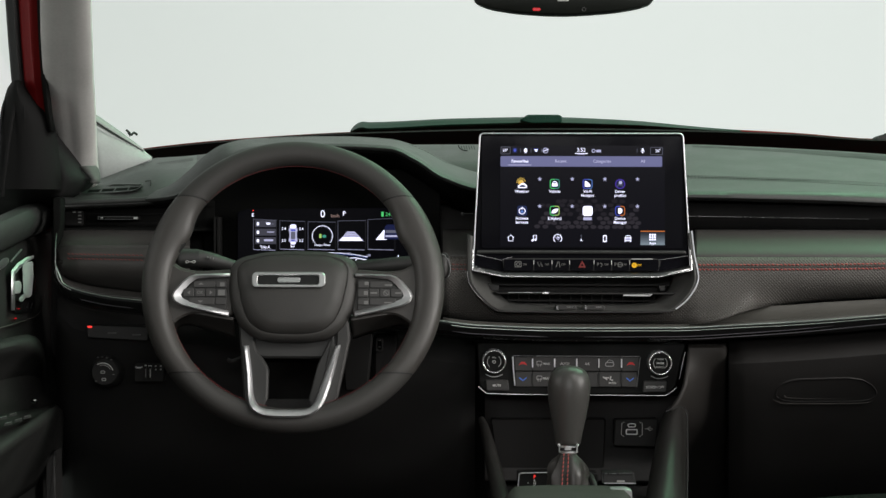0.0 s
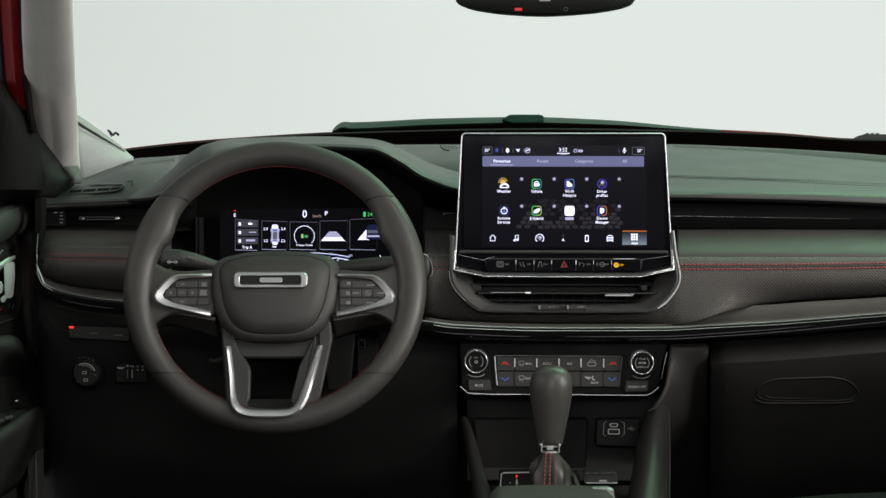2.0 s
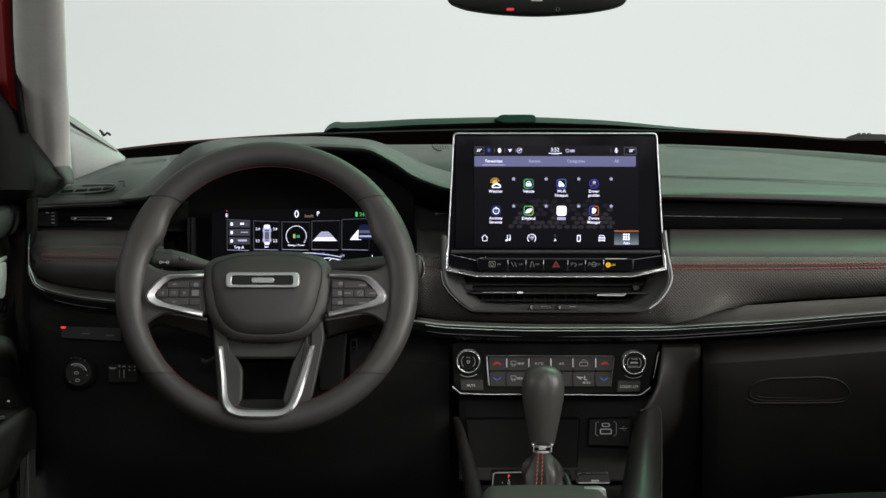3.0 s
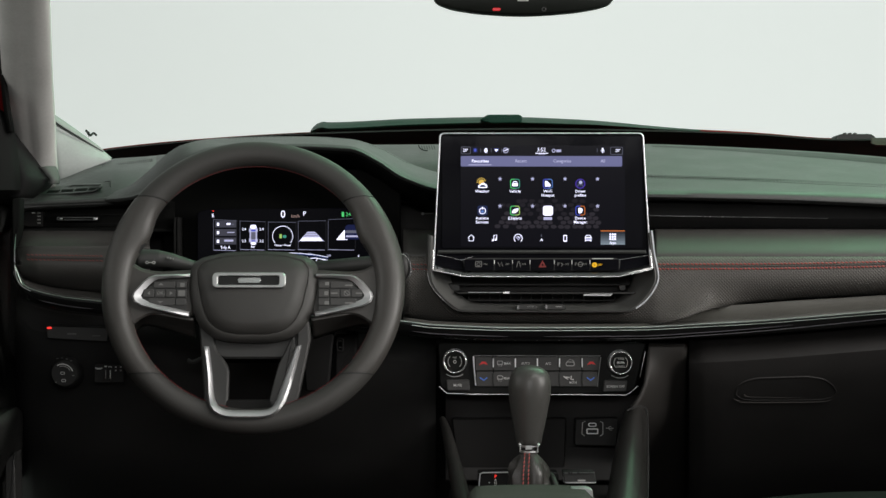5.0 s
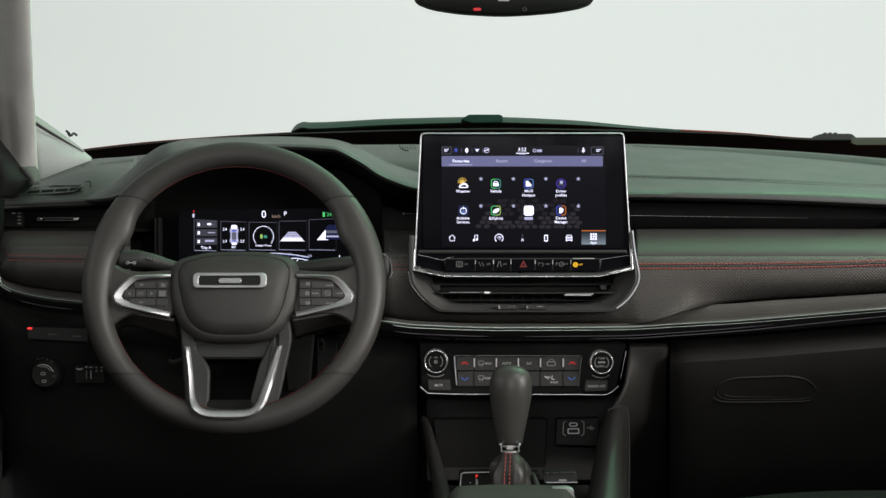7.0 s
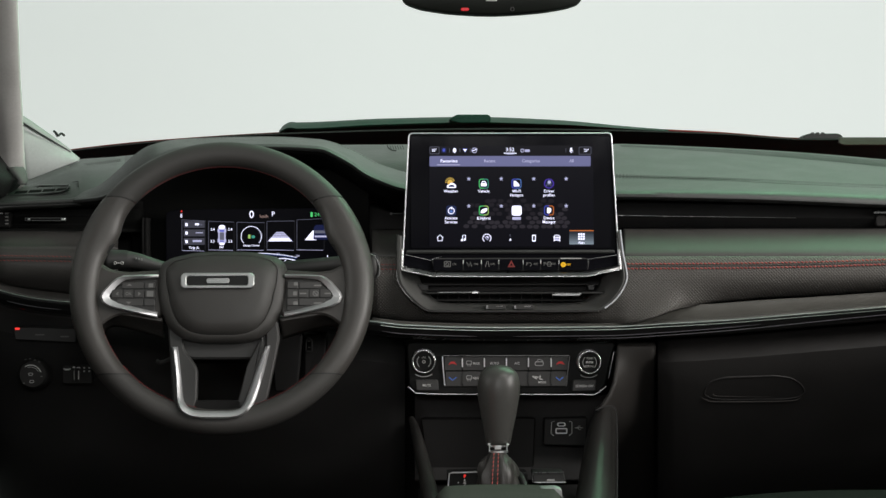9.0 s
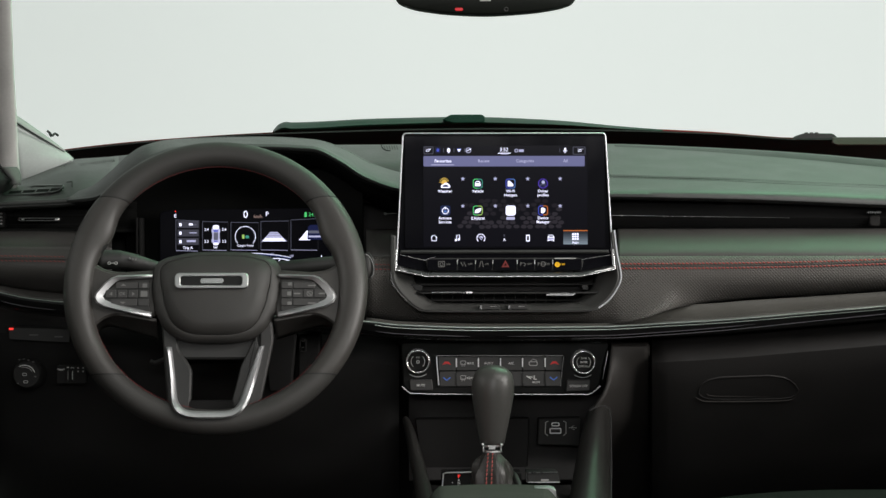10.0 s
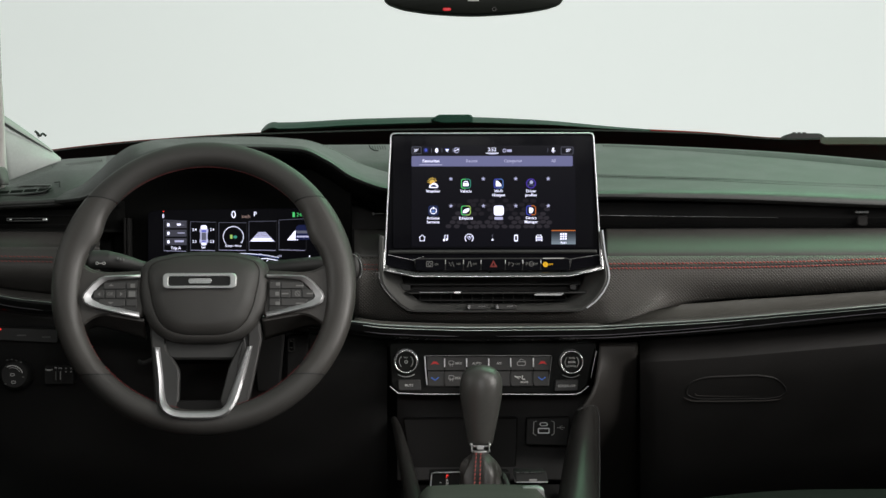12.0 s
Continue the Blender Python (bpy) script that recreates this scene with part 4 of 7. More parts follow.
def rim_mesh(name, a0, a1, grow=1.0, n=60, seg=18, cut0=0.0, cut1=0.0):
    """A length of the rim; cut0 and cut1 slant its ends."""
    verts, faces = [], []
    for i in range(n + 1):
        a = a0 + (a1 - a0) * i / n
        # grips swell at ten to two and thin out at the foot
        swell = 1.0 + 0.17 * math.exp(-((abs(((a + 180) % 360) - 180) - 78) / 30)**2)
        ro, rn = 0.0160 * grow * swell, 0.0158 * grow
        shift = -0.0160 * (swell - 1.0) * 1.0
        for k in range(seg):
            c = 2 * math.pi * k / seg
            thumb = 0.0075 * math.exp(-((abs(((a + 180) % 360) - 180) - 66) / 8)**2) * max(0.0, -math.cos(c))
            cut = (cut0 + (cut1 - cut0) * i / n) * math.cos(c)
            verts.append(rim_point(a + cut, R_MID + shift + ro * math.cos(c) - thumb, rn * math.sin(c)))
    for i in range(n):
        for k in range(seg):
            l = (k + 1) % seg
            faces.append((i * seg + k, i * seg + l, (i + 1) * seg + l, (i + 1) * seg + k))
    faces += [tuple(range(seg))[::-1], tuple(range(n * seg, (n + 1) * seg))]
    return mesh_of(name, verts, faces)


SMOOTH_LEATHER = material("smooth_wheel_leather", (0.05, 0.0465, 0.043), 0.44, grain=0.12, grain_scale=1000, kind="leather")
for name, a0, a1, c0, c1, mat in (("rim_top", -49, 49, -3.6, 3.6, WHEEL_LEATHER), ("rim_grip", 49.6, 131.4, 3.6, -4.7, SMOOTH_LEATHER),
                                ("rim_foot", 132.1, 227.9, -4.7, 4.7, WHEEL_LEATHER), ("rim_grip", 228.6, 310.4, 4.7, -3.6, SMOOTH_LEATHER)):
    part(name, rim_mesh(name, a0, a1, cut0=c0, cut1=c1), mat, wheel)
part("rim_core", rim_mesh("rim_core", 0, 360, 0.965, 150), RUBBER, wheel)
for a0, a1 in ((-50, 50), (52, 72), (101, 127), (130, 170), (190, 230), (233, 259), (288, 308)):
    line = [rim_point(a0 + (a1 - a0) * i / 40, R_MID - 0.0166 - 0.0024 * math.exp(-((abs(((a0 + (a1 - a0) * i / 40 + 180) % 360) - 180) - 78) / 30)**2), 0.001) for i in range(41)]
    stitches("rim_seam", line, 0.0050, 0.0004, 0.0005 if abs(a0) < 80 or a0 > 280 else 0.0004, RIM_THREAD if abs(a0) < 80 or a0 > 280 else WINE_THREAD, wheel, "dark red thread round the inside of the rim", slant=0.0003)

# spokes
for sx in (1, -1):
    def mu(u):
        return WU + sx * (u - WU)
    spoke = plate("spoke_body", wp, rounded([(mu(282), 476), (mu(300), 464), (mu(322), 478), (mu(350), 482), (mu(415), 478), (mu(415), 562), (mu(340), 556), (mu(318), 566), (mu(300), 585), (mu(282), 560)], 12), -0.016, 0.004, SMOOTH_LEATHER, wheel, 4)
    skirt_top = [(284, 548), (296, 548), (308, 548), (322, 549), (340, 551), (365, 555), (390, 559), (416, 563)]
    skirt_low = [(296, 618), (302, 602), (309, 588), (319, 579), (334, 577), (360, 583), (388, 591), (416, 600)]
    skirt = [spline([wp(mu(a[0] + (b[0] - a[0]) * f), a[1] + (b[1] - a[1]) * f, h) for a, b in zip(skirt_top, skirt_low)], 4) for f, h in ((0.0, 0.002), (0.12, 0.001), (0.3, -0.008), (0.55, -0.020), (0.8, -0.031), (1.0, -0.038))]
    loft("spoke_skirt", skirt, SMOOTH_LEATHER, wheel, 0.002)
    stitches("rim_seam", skirt[4][8:], 0.0045, 0.0012, 0.0005, WINE_THREAD, wheel, "dark red thread under the spoke")
    panel = plate("switch_panel", wp, rounded([(mu(404), 494), (mu(352), 497), (mu(334), 508), (mu(318), 528), (mu(328), 539), (mu(404), 551)], 5), 0.002, 0.0085, PLASTIC, spoke, 1.5)
    outer = [(mu(u), v) for u, v in [(408, 486), (372, 487), (346, 488), (336, 491.5), (325, 500), (310, 517), (307, 525), (311, 534), (323, 541), (360, 550), (408, 560)]]
    inner = [(mu(u), v) for u, v in [(408, 490), (372, 491.5), (350, 493.5), (343, 497), (334, 505), (323, 518), (321, 524), (325, 530), (335, 534.5), (362, 542), (408, 552.5)]]
    n = len(outer)
    loops = [[wp(u, v, -0.004) for u, v in outer], [wp(u, v, 0.0105) for u, v in outer], [wp(o[0] * 0.8 + i[0] * 0.2, o[1] * 0.8 + i[1] * 0.2, 0.0122) for o, i in zip(outer, inner)],
             [wp(u, v, 0.0092) for u, v in inner], [wp(u, v, 0.0) for u, v in inner]]
    loft("spoke_trim", loops, WHEEL_CHROME, spoke, 0.0016, label="satin chrome surround")
    for r_, (va, vb) in enumerate(((499, 510), (512, 526), (528, 540))):
        if r_ == 1:
            for ua, ub in ((326, 345), (347, 364), (366, 383), (385, 403)):
                plate("switch", wp, rr(mu(ua), va, mu(ub), vb, 2) if sx > 0 else rr(mu(ub), va, mu(ua), vb, 2), 0.0075, 0.0102, BUTTON, panel, 0.8)
        else:
            ua, ub = (344, 382) if r_ == 0 else (336, 382)
            plate("switch", wp, rr(min(mu(ua), mu(ub)), va, max(mu(ua), mu(ub)), vb, 2), 0.0075, 0.0102, BUTTON, panel, 0.8)
            plate("switch", wp, rr(min(mu(384), mu(403)), va, max(mu(384), mu(403)), vb, 2), 0.0075, 0.0102, BUTTON, panel, 0.8)
    if sx > 0:
        lettering("mark", "OK", wp, 356, 519, 8, 0.0104, PRINT_FAINT, panel)
        for pts in ([(333, 519), (338, 515.5), (338, 522.5)], [(378, 519), (373, 515.5), (373, 522.5)], [(357, 501), (352, 505), (362, 505)], [(357, 537), (352, 533), (362, 533)]):
            plate("mark", wp, pts, 0.0100, 0.0104, PRINT_FAINT, panel, 0.2)
        plate("mark", wp, rr(388, 514, 400, 524, 1), 0.0100, 0.0104, PRINT_FAINT, panel, 0.2)
        plate("mark", wp, rr(391, 501, 399, 508, 1), 0.0100, 0.0104, PRINT_FAINT, panel, 0.2)
    else:
        for u, v, w, h in ((651, 502, 7, 6), (690, 505, 14, 2.5), (650, 519, 7, 7), (664, 519, 12, 2.5), (708, 519, 12, 2.5), (651, 536, 8, 6), (690, 536, 14, 2.5)):
            plate("mark", wp, rr(u - w / 2, v - h / 2, u + w / 2, v + h / 2, 1), 0.0100, 0.0104, PRINT_FAINT, panel, 0.2)
        ring("mark", wp, circle(686, 519, 5, 16), circle(686, 519, 3.8, 16), 0.0100, 0.0104, PRINT_FAINT, panel, 0.2)
        plate("mark", wp, [(681.5, 515.4), (682.6, 514.5), (690.5, 522.6), (689.4, 523.5)], 0.0100, 0.0104, PRINT_FAINT, panel, 0.1)

# hub cover
HUB = rounded([(403, 505), (408, 470), (425, 457), (470, 447), (525, 445), (580, 447), (618, 456), (632, 470), (637, 505), (632, 540), (612, 580), (588, 600), (555, 607), (485, 607), (452, 600), (426, 580), (408, 540)], 16, 4)


def shield(a, b, c, h):
    """The cover's outline drawn in: a at the sides, b towards the foot, c towards the top."""
    out = []
    for u, v in HUB:
        low, high = min(1.0, max(0.0, (v - 518) / 85)), min(1.0, max(0.0, (518 - v) / 70))
        s = a + (b - a) * low * low * (3 - 2 * low) + (c - a) * high
        out.append(wp(520 + (u - 520) * s, 518 + (v - 518) * s, h))
    return out


hub_rows = [shield(k0, k1, k2, h) for k0, k1, k2, h in (
    (0.96, 0.96, 0.96, -0.03), (1, 1, 1, -0.006), (0.995, 0.995, 0.995, 0.001), (0.97, 0.97, 0.97, 0.006), (0.90, 0.915, 0.95, 0.0110), (0.83, 0.85, 0.93, 0.0138),
    (0.808, 0.828, 0.922, 0.0141), (0.799, 0.819, 0.917, 0.0128), (0.790, 0.81, 0.912, 0.0142), (0.71, 0.70, 0.80, 0.0192), (0.67, 0.635, 0.73, 0.0215), (0.61, 0.57, 0.66, 0.0230),
    (0.42, 0.39, 0.45, 0.0252), (0.2, 0.19, 0.22, 0.0262), (0.04, 0.04, 0.04, 0.0265))]
hub = loft("airbag_cover", hub_rows, WHEEL_LEATHER, wheel, closed=True)
ring("badge_frame", wp, rr(450, 482, 580, 509, 8), rr(460, 487.5, 569, 504, 4), 0.018, 0.0305, CHROME, hub, 1.5, "satin chrome badge frame")
plate("badge_plate", wp, rr(459, 487, 570, 504.5, 4), 0.018, 0.0280, GLOSS, hub, 0.8)
plate("badge_mark", wp, rr(495, 491, 536, 500, 4), 0.0275, 0.0292, BRIGHT, hub, 0.8, "plain silver badge mark")
# foot spoke
plate("foot_spoke", wp, rounded([(424, 560), (430, 620), (437, 690), (441, 742), (470, 742), (480, 704), (480, 652), (468, 632), (456, 618), (450, 560)], 8), -0.016, 0.001, PLASTIC, wheel, 3)
plate("foot_spoke", wp, rounded([(598, 560), (598, 616), (586, 652), (573, 704), (573, 742), (592, 742), (603, 700), (622, 600), (618, 560)], 6), -0.016, 0.001, SOFT_BLACK, wheel, 3)
plate("foot_spoke", wp, rounded([(592, 590), (566, 645), (552, 704), (556, 742), (572, 742), (572, 704), (585, 652), (597, 616)], 4), -0.018, 0.0, PLASTIC, wheel, 2)
plate("hub_skirt", wp, rounded([(432, 580), (608, 580), (600, 622), (576, 634), (466, 634), (442, 622)], 10, 4), -0.020, -0.006, PLASTIC, wheel, 4, "black lower shell of the hub")
plate("foot_bridge", wp, rounded([(440, 704), (600, 704), (604, 742), (434, 742)], 4), -0.015, 0.0, SAIL, wheel, 3)
uo = [(436, 612), (443, 660), (447, 700), (453, 718), (466, 729), (485, 734), (515, 735), (545, 734), (562, 729), (575, 717), (584, 698), (596, 655), (606, 610)]
ui = [(444, 612), (451, 660), (455, 696), (461, 711), (472, 719), (487, 722), (515, 722.5), (543, 722), (557, 718), (565, 709), (570, 694), (584, 652), (598, 612)]


def over(v):
    """The loop climbs over the rim at its foot."""
    t = min(1.0, max(0.0, (v - 680) / 40))
    return 0.0135 * t * t * (3 - 2 * t)


def mixed(k):
    return [(p[0] * (1 - k) + q[0] * k, p[1] * (1 - k) + q[1] * k) for p, q in zip(uo, ui)]


loops = [[wp(u, v, h + over(v)) for u, v in mixed(k)] for k, h in ((0, -0.012), (0, 0.006), (0.25, 0.0085), (0.7, 0.0075), (1, 0.003), (1, -0.012))]
loft("foot_trim", [spline(row, 4) for row in loops], WHEEL_CHROME, wheel, 0.001, label="satin chrome loop on the foot spoke")

# ---- steering column with its stalks ----
column = thing("steering_column", at(520, 560, 2.95), "black steering column shroud behind the wheel", "steering column")
dome("shroud", front(2.95), rr(440, 470, 600, 640, 40, 6), [(1.0, -0.16), (1.0, 0.04), (0.9, 0.06), (0.2, 0.065)], COWL_BLACK, column)
plate("lower_cover", front(2.99), rounded([(604, 588), (662, 590), (657, 640), (652, 692), (612, 694)], 6), -0.05, 0.0, SAIL, column, 3, "dark grey lower column cover")
plate("lower_cover", front(3.01), rounded([(664, 592), (704, 590), (700, 660), (664, 680)], 6), -0.05, 0.0, SAIL, column, 3)
ring("lock", front(3.0), rr(666, 598, 679, 624, 5), rr(669, 602, 676, 620, 3), -0.01, 0.004, SAIL, column, 1.0, "black lock surround")
for v_ in (603, 614):
    plate("lock_mark", front(2.995), rr(671, v_, 675, v_ + 1.6, 0.6), -0.002, 0.0, BUTTON, column, 0.2)
tube("reach_lever", spline([at(404, 638, 2.95), at(412, 641, 2.945), at(430, 634, 2.95)]), 0.0028, SOFT_BLACK, column, seg=10, flat=0.6, label="column release lever")
stalk = tube("stalk", spline([at(455, 483, 2.90), at(410, 473, 2.885), at(375, 463, 2.875), at(345, 458, 2.87)]), lambda t: 0.0075 + 0.004 * t, SOFT_BLACK, column, seg=14, flat=0.8, label="indicator stalk")
tube("stalk_tip", spline([at(352, 459.5, 2.872), at(335, 459, 2.87), at(318, 459, 2.868), at(312, 459, 2.868)]), lambda t: 0.0122 - 0.004 * max(0, t - 0.7) / 0.3, PLASTIC, stalk, seg=14)
sp = front(2.856)
for u in (331, 343):
    ring("mark", sp, circle(u, 465, 2.8, 12), circle(u, 465, 1.7, 12), -0.002, 0.0006, PRINT_DIM, stalk, 0.2)
plate("mark", sp, rr(333, 464.3, 341, 465.7, 0.5), -0.002, 0.0006, PRINT_DIM, stalk, 0.2)
for k in range(3):
    plate("mark", front(2.862), rr(366 + 5 * k, 455 + k, 368.6 + 5 * k, 458.6 + k, 0.8), -0.002, 0.0006, PRINT_FAINT, stalk, 0.2)
stalk2 = tube("stalk", spline([at(600, 478, 2.90), at(660, 472, 2.90), at(730, 466, 2.90), at(775, 468, 2.90)]), 0.009, PLASTIC, column, seg=14, label="wiper stalk")
tube("stalk_tip", spline([at(762, 470, 2.90), at(778, 471, 2.90), at(790, 472, 2.90)]), lambda t: 0.0165 - 0.002 * t, SOFT_BLACK, stalk2, seg=18)
dome("tip_cap", front(2.884), circle(786, 472, 10, 24, 23), [(1.0, -0.012), (0.9, 0.0), (0.5, 0.003), (0.1, 0.0035)], SOFT_BLACK, stalk2)
ring("tip_ring", front(2.885), circle(787, 472, 11.5, 24, 25), circle(787, 472, 9, 24, 22), -0.012, 0.001, PLASTIC, stalk2, 0.6)
# metal tube stands in for the crescent highlight on the wiper tip
tube("tip_glint", spline([front(2.882)(794, 491), front(2.882)(797.5, 486), front(2.882)(798.5, 478), front(2.882)(796, 464), front(2.882)(788, 452), front(2.882)(776, 449)]), lambda t: 0.0007 - 0.0004 * t, DARK_METAL, stalk2, seg=6)

# ---- instrument cluster ----
cluster = thing("instrument_cluster", at(570, 480, 3.05), "wide lit digital instrument cluster under the hood", "instrument cluster")
plate("cluster_housing", front(3.10), rr(360, 300, 780, 520, 20), -0.02, 0.0, COWL_BLACK, cluster, 2)
for u in (378, 384):
    plate("cluster_fin", front(3.05), rr(u, 385, u + 4, 470, 2), -0.05, 0.0, SAIL, cluster, 0.8)
cf = front(3.07)
disp = plate("display", cf, rounded([(421, 376), (440, 371), (735, 368), (742, 380), (742, 480), (421, 480)], 5), -0.01, 0.0, LIT_CLUSTER, cluster, 0.6, "dark lit display glass")
H = 0.0012


def bar(place, u0, v0, u1, v1, mat, parent, name="mark", h=H, r=0.8):
    return plate(name, place, rr(u0, v0, u1, v1, r), h - 0.001, h, mat, parent, 0.15)


def stroke(place, pts, w, mat, parent, name="line", h=H, closed=False):
    """A drawn line of even width."""
    pts = [Vector(p) for p in pts]
    left, right, n = [], [], len(pts)
    for i, p in enumerate(pts):
        a = pts[i - 1] if (i > 0 or closed) else p
        b = pts[(i + 1) % n] if (i < n - 1 or closed) else p
        t = (b - a).normalized()
        nrm = Vector((-t.y, t.x)) * (w / 2)
        left.append(p + nrm)
        right.append(p - nrm)
    verts = [place(q.x, q.y, h) for q in left] + [place(q.x, q.y, h) for q in right]
    faces = [(i, (i + 1) % n, n + (i + 1) % n, n + i) for i in range(n if closed else n - 1)]
    return part(name, mesh_of(name, verts, faces, False), mat, parent)


def arc(u, v, r, a0, a1, n=20):
    return [(u + r * math.cos(radians(a0 + (a1 - a0) * i / n)), v + r * math.sin(radians(a0 + (a1 - a0) * i / n))) for i in range(n + 1)]


lettering("speed", "0", cf, 572, 380, 19, H, LIT_WHITE, disp)
lettering("unit", "km/h", cf, 594, 383, 8, H, LIT_BRICK, disp)
lettering("gear_letter", "P", cf, 610, 379, 11.5, H, LIT_WHITE, disp)
lettering("range", "24%", cf, 683, 380, 9.5, H, LIT_GREEN, disp, "LEFT")
bar(cf, 676, 375.5, 680, 384, LIT_GREEN, disp, "battery_mark")
lettering("compass", "E", cf, 448, 382, 8.5, H, LIT_WHITE, disp)
bar(cf, 447, 373, 449.5, 374.6, LIT_RED, disp)
for k, w_ in enumerate((456.5, 458, 457)):
    bar(cf, 452, 391 + 15 * k, 489, 403 + 15 * k, LIT_TILE, disp, "tile", H * 0.6)
bar(cf, 472, 395, 479, 398.5, LIT_WHITE, disp)
bar(cf, 480.5, 396.5, 485, 398.5, LIT_GREY, disp)
bar(cf, 473, 411, 486, 412.5, LIT_SOFT, disp)
bar(cf, 468, 424.5, 484, 428, LIT_SOFT, disp)
for k in range(3):
    bar(cf, 455, 394.5 + 15 * k, 459, 400 + 15 * k, LIT_WHITE, disp)
lettering("trip", "Trip A", cf, 470, 438.5, 7, H, LIT_WHITE, disp)
for u0, v0, u1, v1, tilt in ((449, 388, 490, 443, 3), (496, 391, 541, 442, 2), (546, 393, 595, 442, 1), (599, 392, 648, 442, -1), (652, 390, 700, 442, -3)):
    stroke(cf, [(u0, v0 + tilt * 0.3), (u1, v0 + tilt)], 0.7, LIT_GREY, disp)
    stroke(cf, [(u0, v0), (u0, v1)], 0.7, LIT_GREY, disp)
    stroke(cf, [(u1, v0 + tilt), (u1, v1)], 0.5, LIT_DIM, disp)
    stroke(cf, [(u0, v1), (u1 - 2, v1 + 1)], 0.7, LIT_SOFT, disp)
plate("car_shape", cf, rounded([(513, 404), (515, 398), (524, 398), (526, 404), (526, 428), (523, 434), (516, 434), (513, 428)], 3), H * 0.4, H * 0.8, LIT_SOFT, disp, 0.3)
bar(cf, 514, 398.5, 525, 405, LIT_WHITE, disp, "car_bonnet", H * 1.2, 3)
bar(cf, 515.5, 407, 523.5, 410, LIT_BLUE, disp, "car_glass", H * 1.2)
bar(cf, 515.5, 411, 523.5, 424.5, LIT_GREY, disp, "car_roof", H * 1.2, 1.5)
bar(cf, 516, 425.5, 523, 427.5, LIT_BLUE, disp, "car_glass", H * 1.2)
bar(cf, 515, 429.5, 524, 433.5, LIT_WHITE, disp, "car_tail", H * 1.2, 2)
for u in (512.6, 526.6):
    stroke(cf, [(u, 405), (u, 411)], 1.4, LIT_SOFT, disp, h=H * 1.3)
    stroke(cf, [(u, 423), (u, 429)], 1.4, LIT_SOFT, disp, h=H * 1.3)
for u, v, s in ((503, 406, "2.4"), (534, 406, "2.4"), (503, 427, "2.3"), (534, 427, "2.2")):
    lettering("pressure", s, cf, u, v, 6.5, H, LIT_WHITE, disp)
lettering("pressure_unit", "bar", cf, 519, 437, 6, H, LIT_WHITE, disp)
stroke(cf, arc(571.5, 418.5, 18, 138, 402), 0.9, LIT_WHITE, disp, "gauge_arc")
stroke(cf, arc(571.5, 418.5, 17.0, 290, 402), 2.0, LIT_GREY, disp, "gauge_arc")
bar(cf, 565.8, 415, 569.8, 422, LIT_LIME, disp, "battery_mark")
bar(cf, 571.5, 416.5, 578, 421.5, LIT_TEAL, disp, "plug_mark", H, 2.2)
lettering("gauge_name", "Charge / Power", cf, 571.5, 434.5, 4.8, H, LIT_WHITE, disp)
for k in range(5):
    t0, t1 = k / 5, (k + 0.84) / 5
    v0, v1 = 410.5 + 17 * t0, 410.5 + 17 * t1
    w0, w1 = 6.0 + 15.5 * t0, 6.0 + 15.5 * t1
    plate("lane", cf, [(622 - w0, v0), (622 + w0, v0), (622 + w1, v1), (622 - w1, v1)], H * 0.3, H, LIT_WHITE if k > 2 else LIT_SOFT, disp, 0.1)
stroke(cf, [(616, 410.5), (600, 428)], 0.7, LIT_SOFT, disp, "lane_edge")
stroke(cf, [(628, 410.5), (645, 428)], 0.7, LIT_SOFT, disp, "lane_edge")
plate("lane", cf, [(680, 408), (686, 408), (686, 425), (666, 425)], H * 0.3, H, LIT_WHITE, disp, 0.1)
plate("van_shape", cf, rounded([(682, 402), (686, 398), (712, 398), (712, 424), (681, 424)], 2), H * 0.5, H * 1.2, LIT_NAVY, disp, 0.2)
bar(cf, 683, 408, 712, 413, LIT_GREY, disp, "van_glass", H * 1.5)
bar(cf, 683, 417, 712, 420, LIT_SOFT, disp, "van_bumper", H * 1.5)
stroke(cf, [(570, 449), (600, 450), (630, 453), (652, 457)], 2.2, LIT_DIM_BLUE, disp, "power_arc")
stroke(cf, [(570, 447.5), (600, 448.5), (630, 451.5), (652, 455.5)], 0.8, LIT_WHITE, disp, "power_arc")
stroke(cf, [(615, 458), (630, 457), (652, 461)], 1.2, LIT_WHITE, disp, "power_arc")
for u, v in ((616, 455), (633, 459), (645, 460)):
    stroke(cf, [(u, v), (u - 3, v + 3)], 1.2, LIT_WHITE, disp)
lettering("scale", "50", cf, 619, 450, 5.5, H, LIT_SOFT, disp)
lettering("scale", "100", cf, 653, 453, 5.5, H, LIT_SOFT, disp)
stroke(cf, [(706, 452), (706, 463), (712, 461)], 1.4, LIT_WHITE, disp)
stroke(cf, [(719, 456), (726, 453), (722, 460), (728, 462)], 1.2, LIT_GREY, disp)
stroke(cf, [(700, 474), (708, 470)], 1.0, LIT_GREY, disp)
stroke(cf, [(423, 464), (426, 463)], 1.2, LIT_ORANGE, disp)

# ---- touchscreen ----
screen = thing("touchscreen", at(1030, 490, 3.02), "large lit touchscreen in a bright chrome frame", "touchscreen")
SD = front(2.97)
body_o = rounded([(849, 235), (1210, 235), (1224, 478), (1166, 490), (892, 490), (837, 479)], 9, 5)
plate("body", SD, inset(body_o, 3), -0.05, -0.002, SCREEN_BLACK, screen, 2)
ring("frame", SD, body_o, inset(body_o, 3.6), -0.02, 0.0, GLOSS, screen, 0.6, "black inner frame")
bead = [p for p in inset(body_o, 1.4)]
